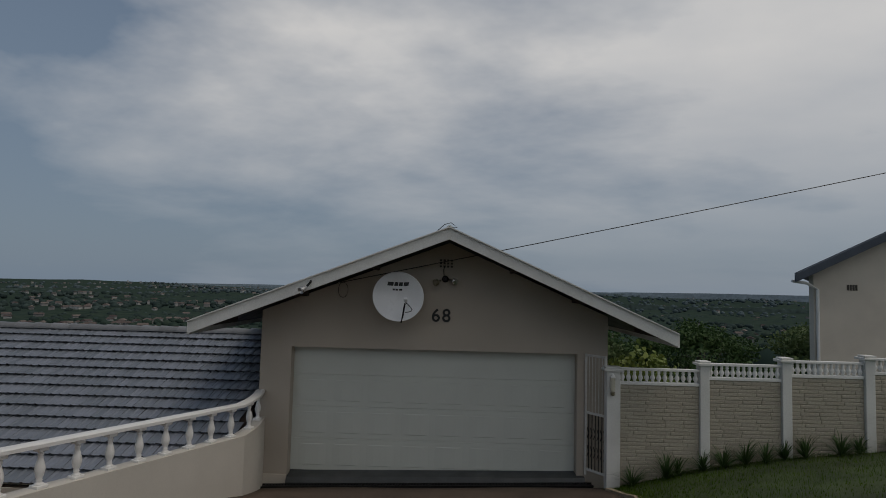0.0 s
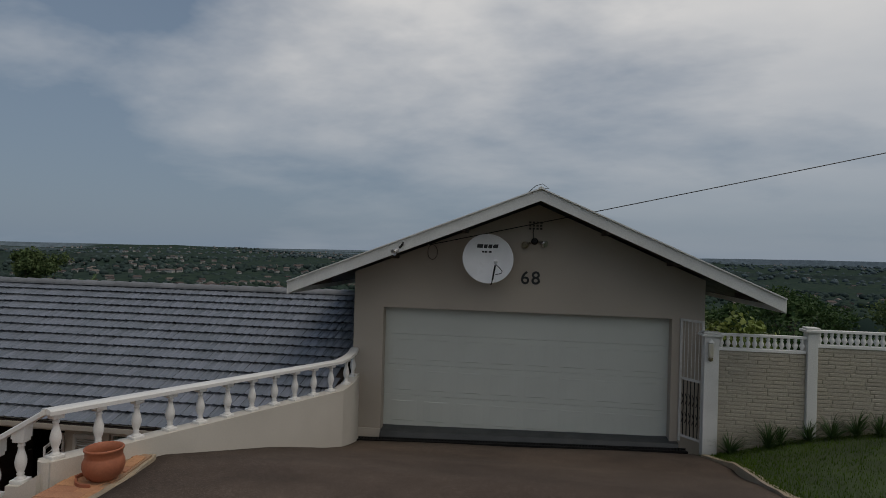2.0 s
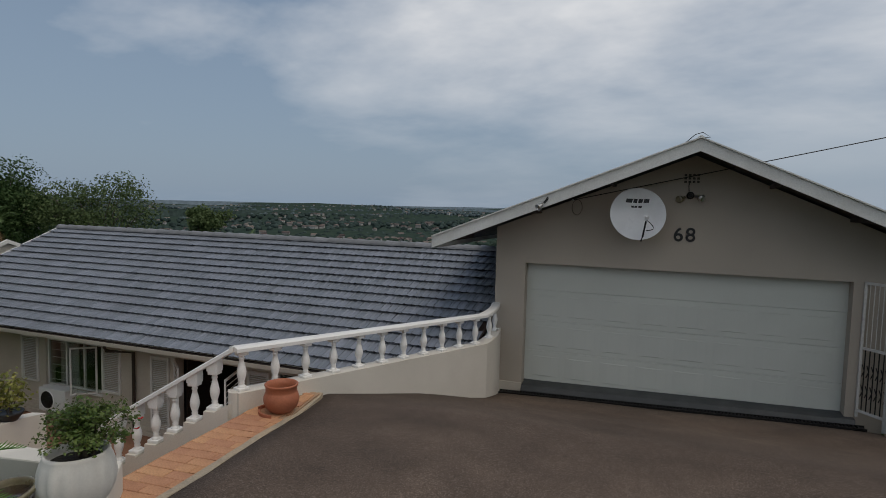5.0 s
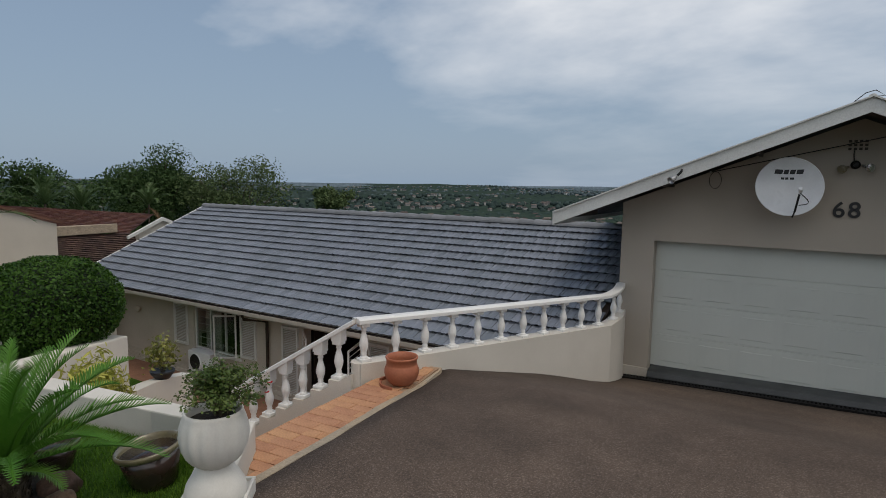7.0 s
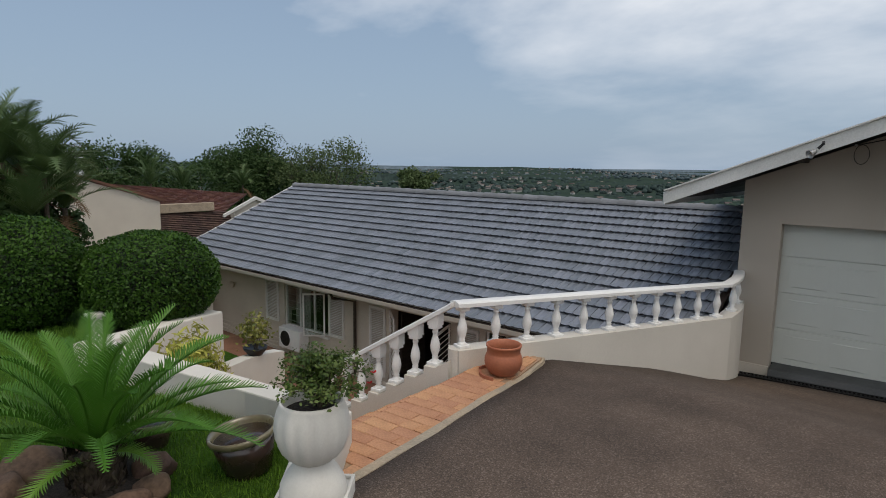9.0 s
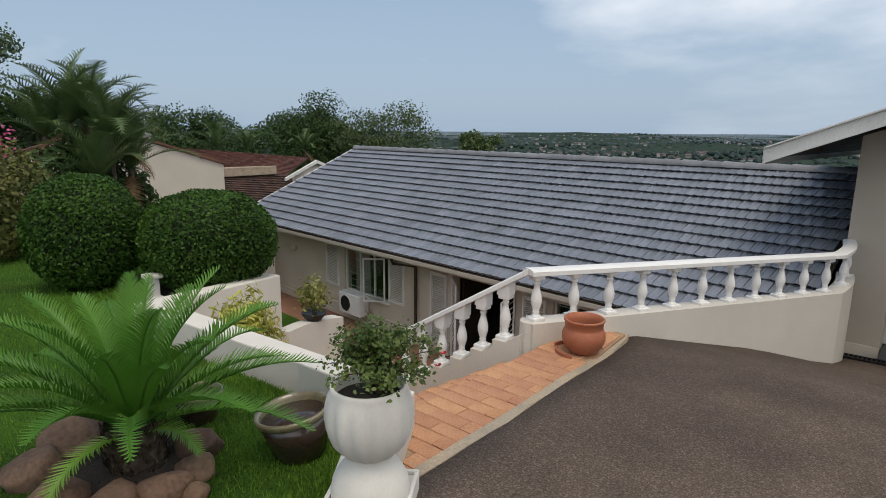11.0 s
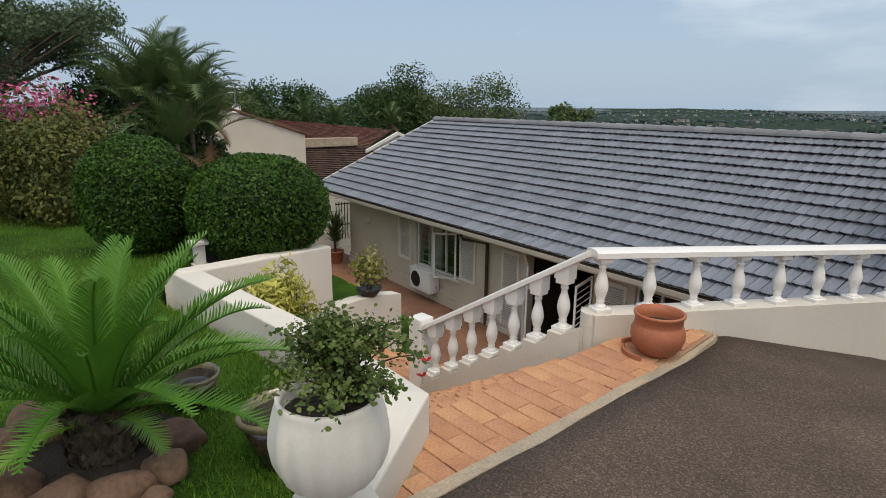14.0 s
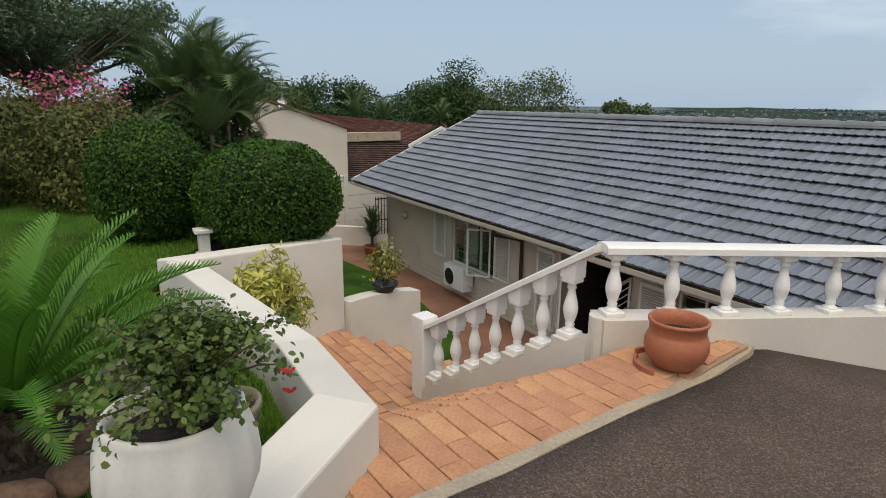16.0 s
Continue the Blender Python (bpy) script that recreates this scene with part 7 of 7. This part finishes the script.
# ---- grass ----
def grass(name, pts, zfn, h, w, seed, label, material):
    rng = np.random.default_rng(seed)
    n = len(pts)
    z = np.array([zfn(x, y) for x, y in pts])
    P = np.column_stack([pts, z - 0.005])
    az = rng.random(n) * 6.283
    lean = rng.normal(0, 0.45, n)
    hh = h * (0.5 + 0.8 * rng.random(n))
    side = np.column_stack([np.cos(az), np.sin(az), np.zeros(n)]) * (w * (0.6 + 0.8 * rng.random(n)))[:, None]
    fall = np.column_stack([-np.sin(az), np.cos(az), np.zeros(n)]) * (lean * hh)[:, None]
    tip = P + fall + np.column_stack([np.zeros(n), np.zeros(n), hh])
    vs = np.stack([P - side, P + side, tip], 1).reshape(-1, 3)
    me = bpy.data.meshes.new(name)
    me.vertices.add(n * 3)
    me.vertices.foreach_set("co", vs.ravel())
    me.loops.add(n * 3)
    me.loops.foreach_set("vertex_index", np.arange(n * 3))
    me.polygons.add(n)
    me.polygons.foreach_set("loop_start", np.arange(n) * 3)
    me.polygons.foreach_set("loop_total", np.full(n, 3))
    me.update(calc_edges=True)
    tagged(link(name, me, material), label, "grass", kind="stuff")


def scatter(rng, n, fn, bias):
    u, v = rng.random(n) ** bias, rng.random(n) ** bias
    return np.array([fn(a, b) for a, b in zip(u, v)])


rng_g = np.random.default_rng(3)
near = scatter(rng_g, 120000, lawn_left_xy, 1.9)
near = near[(near[:, 1] > -12.5)]
grass("lawn_grass", near, lawn_left_z, 0.045, 0.0035, 1, "short thick green lawn grass in the front garden", M_GRASS)
grass("side_lawn_grass", scatter(rng_g, 45000, lawn_right_xy, 1.5), lawn_right_z, 0.045, 0.005, 2, "short green grass beside the driveway", M_SIDEGRASS)


# ---- pieces: roof tiles, ridge tiles ----
def tile_geometry(w, ln):
    sec = [(0.0, 0.0), (0.008, 0.011), (0.024, 0.016), (0.042, 0.011), (0.056, 0.003), (w * 0.7, 0.002), (w - 0.02, 0.004), (w, 0.0)]
    lift, th = 0.050, 0.015
    vs = [(u, 0.0, n + lift) for u, n in sec] + [(u, ln, n) for u, n in sec] + [(u, 0.004, n + lift - th) for u, n in sec] + [(u, 0.09, n + lift - th - 0.008) for u, n in sec]
    k = len(sec)
    fs = [(i, i + 1, k + i + 1, k + i) for i in range(k - 1)] + [(2 * k + i, 2 * k + i + 1, i + 1, i) for i in range(k - 1)] + [(3 * k + i, 3 * k + i + 1, 2 * k + i + 1, 2 * k + i) for i in range(k - 1)]
    return vs, fs


SLOPE = math.atan2(RG_Z - EV_Z, RG_Y - EV_Y)
SLOPE_LEN = math.hypot(RG_Z - EV_Z, RG_Y - EV_Y)
COURSES, TILE_W = 15, 0.152
EXPO = (SLOPE_LEN - 0.02) / COURSES
tv, tf = tile_geometry(TILE_W - 0.007, EXPO + 0.05)
tile_me = mesh_of("roof_tile", tv, tf)
tile_me.materials.append(M_TILE)
roof_base = Matrix.Translation((0, EV_Y - 0.03, EV_Z - 0.035)) @ Matrix.Rotation(SLOPE, 4, 'X')
prt = random.Random(4)
all_v, all_f = [], []
n_parts = 0
for c in range(COURSES):
    x = ROOF_R - TILE_W - (TILE_W / 2 if c % 2 else 0)
    while x > ROOF_L - TILE_W * 0.5:
        m = roof_base @ Matrix.Translation((max(x, ROOF_L), c * EXPO, prt.uniform(-0.003, 0.003))) @ Euler((prt.uniform(-0.012, 0.012), prt.uniform(-0.01, 0.01), prt.uniform(-0.008, 0.008))).to_matrix().to_4x4()
        if x > ROOF_R - 3.05 and n_parts < 300:
            put("roof_tile", tile_me, house, m)
            n_parts += 1
        else:
            b = len(all_v)
            all_v += [(m @ Vector(v))[:] for v in tv]
            all_f += [tuple(b + i for i in f) for f in tf]
        x -= TILE_W
tagged(link("roof_tiles", mesh_of("roof_tiles", all_v, all_f), M_TILE, house), kind="stuff")

bm = bmesh.new()
n_r = 9
ring0, ring1 = [], []
for k in range(n_r):
    a = math.pi * (k / (n_r - 1))
    ring0.append(bm.verts.new((0.0, 0.135 * math.cos(a), 0.112 * math.sin(a) - 0.02)))
    ring1.append(bm.verts.new((0.42, 0.120 * math.cos(a), 0.094 * math.sin(a) - 0.024)))
for k in range(n_r - 1):
    bm.faces.new((ring0[k], ring1[k], ring1[k + 1], ring0[k + 1]))
bm.faces.new(ring0)
ridge_me = bpy.data.meshes.new("ridge_tile")
bm.to_mesh(ridge_me)
bm.free()
ridge_me.materials.append(surface("ridge_tile_grey", (0.215, 0.225, 0.24), 0.6, 0.2, 4, 50, 0.1, 0.2, random_piece=0.15))
x = ROOF_L
while x < ROOF_R - 0.2:
    put("ridge_tile", ridge_me, house, pose(x, RG_Y, RG_Z + 0.0))
    x += 0.385


# ---- pieces: pavers ----
def paver_mesh(w, d):
    c, h = 0.004, 0.05
    vs = []
    for z, i in ((-h, 0), (-c, 0), (0, c)):
        vs += [(-w / 2 + i, -d / 2 + i, z), (w / 2 - i, -d / 2 + i, z), (w / 2 - i, d / 2 - i, z), (-w / 2 + i, d / 2 - i, z)]
    fs = [(8, 9, 10, 11)]
    for r in (0, 4):
        fs += [(r + i, r + (i + 1) % 4, r + 4 + (i + 1) % 4, r + 4 + i) for i in range(4)]
    me = mesh_of("paver", vs, fs)
    me.materials.append(M_BRICK)
    return me


PAVER_W, PAVER_D = TREAD - 0.006, 0.1175
paver = paver_mesh(PAVER_W, PAVER_D)
stones = next(o for o in bpy.data.objects if o.name == "garden_steps")


def inside(p, poly):
    r = False
    for (x0, y0), (x1, y1) in zip(poly, poly[1:] + poly[:1]):
        if (y0 > p[1]) != (y1 > p[1]) and p[0] < (x1 - x0) * (p[1] - y0) / (y1 - y0) + x0:
            r = not r
    return r


prb = random.Random(6)
FRAME_ROT = math.degrees(math.atan2(S_N.y, S_N.x))


# the row of pavers against the concrete edging is cut to its line
CUTS = [((-1.02, -5.95), (-1.25, -4.62)), ((-0.79, -7.55), (-1.02, -5.95)), ((-1.25, -4.66), (-1.60, -4.60))]


def lay(p, z):
    m = pose(p.x, p.y, z + prb.uniform(-0.003, 0.003), prb.uniform(-0.8, 0.8), prb.uniform(-0.8, 0.8), FRAME_ROT + prb.uniform(-1.2, 1.2))
    quad = [(m @ Vector((sx * PAVER_W / 2, sy * PAVER_D / 2, 0))) for sx, sy in ((-1, -1), (1, -1), (1, 1), (-1, 1))]
    poly = [(q.x, q.y) for q in quad]
    for (x0, y0), (x1, y1) in CUTS:
        if not min(y0, y1) - 0.08 < p.y < max(y0, y1) + 0.08:
            continue
        def depth(c):
            return ((x1 - x0) * (c[1] - y0) - (y1 - y0) * (c[0] - x0)) / math.hypot(x1 - x0, y1 - y0) - 0.03
        res = []
        for c, d in zip(poly, poly[1:] + poly[:1]):
            u, v = depth(c), depth(d)
            if u > 0:
                res.append(c)
            if u * v < 0:
                f = u / (u - v)
                res.append((c[0] + (d[0] - c[0]) * f, c[1] + (d[1] - c[1]) * f))
        poly = res
    if len(poly) < 3:
        return
    area = abs(sum(a[0] * b[1] - b[0] * a[1] for a, b in zip(poly, poly[1:] + poly[:1]))) / 2
    if area > PAVER_W * PAVER_D * 0.98:
        put("paver", paver, stones, m)
    elif area > PAVER_W * PAVER_D * 0.06:
        n = len(poly)
        me = mesh_of("cut_paver", [(x, y, z - 0.05) for x, y in poly] + [(x, y, z) for x, y in poly], [tuple(range(n, 2 * n))] + [(i, (i + 1) % n, n + (i + 1) % n, n + i) for i in range(n)])
        link("paver", me, M_BRICK, stones)


TOP_POLY = [(-1.24, -4.60), (-0.99, -6.0), (-0.78, -7.62), (-0.90, -7.74), (-1.30, -7.12), (-1.48, -7.08), (-1.62, -5.30), (-1.45, -4.58)]
LOW_POLY = [(-5.40, -5.70), (-3.30, -5.64), (-3.30, -7.1), (-4.75, -7.36)]
for j in range(-9, 25):
    e = 0.06 + j * 0.122
    off = TREAD / 2 if j % 2 else 0.0
    for k in range(-5, 0):
        p = in_frame(e, (k + 0.5) * TREAD + (off), 0)
        if (k < -1 or not off) and inside(p, TOP_POLY):
            lay(p, TOP_Z + 0.006)
        elif k == -1 and inside(in_frame(e, -0.5 * TREAD, 0), TOP_POLY):
            lay(in_frame(e, -0.5 * TREAD, 0), TOP_Z + 0.0045)
    if -0.1 < e < 1.50:
        for k in range(N_STEP):
            lay(in_frame(e, (k + 0.5) * TREAD, 0), paving_z(k) + 0.006)
    for k in range(N_STEP, N_STEP + 8):
        p = in_frame(e, (k + 0.5) * TREAD + off, 0)
        if inside(p, LOW_POLY):
            lay(p, LAND_Z + 0.006)
lv, lf = [], []
src_v = [v.co[:] for v in paver.vertices]
src_f = [tuple(p.vertices) for p in paver.polygons]
for k in range(9):
    for j in range(2):
        y = -5.72 + 0.3 * k + 0.075 + 0.148 * j
        x = -3.76 - (0.116 if j else 0)
        while x > -5.75:
            m = pose(x, y, LAND_Z - 0.165 * (k + 1) + prb.uniform(-0.003, 0.003), 0, 0, prb.uniform(-1.5, 1.5))
            b = len(lv)
            lv += [(m @ Vector(v))[:] for v in src_v]
            lf += [tuple(b + i for i in f) for f in src_f]
            x -= 0.233
tagged(link("lower_pavers", mesh_of("lower_pavers", lv, lf), M_BRICK, stones), kind="stuff")


# ---- pieces: brick faces of the fence panels ----
def face_brick(w, h):
    vs = [(-w / 2, 0, -h / 2), (w / 2, 0, -h / 2), (w / 2, 0, h / 2), (-w / 2, 0, h / 2), (-w / 2 + 0.006, -0.008, -h / 2 + 0.006), (w / 2 - 0.006, -0.008, -h / 2 + 0.006), (w / 2 - 0.006, -0.008, h / 2 - 0.006), (-w / 2 + 0.006, -0.008, h / 2 - 0.006)]
    fs = [(4, 5, 6, 7)] + [(i, (i + 1) % 4, 4 + (i + 1) % 4, 4 + i) for i in range(4)]
    me = mesh_of("brick", vs, fs)
    me.materials.append(M_PRECAST)
    return me


fb = face_brick(0.292, 0.054)
for i in range(4):
    a, b = FENCE_X[i] + (0.11 if i == 0 else 0.075), FENCE_X[i + 1] - 0.075
    zt = (FENCE_TOP[i] + FENCE_TOP[i + 1]) / 2 - 0.06 - 0.285
    zb = lawn_right_z((a + b) / 2, -0.42) - 0.1
    z = zt - 0.03
    while z > zb:
        x = a + 0.004
        w = prb.uniform(0.07, 0.28)
        while x < b - 0.03:
            w = min(w, b - 0.004 - x)
            put("brick", fb, fence, pose(x + w / 2, -0.4422, z + prb.uniform(-0.002, 0.002)) @ Matrix.Diagonal((w / 0.292, 1, 1, 1)))
            x += w + 0.005
            w = 0.292
        z -= 0.0595
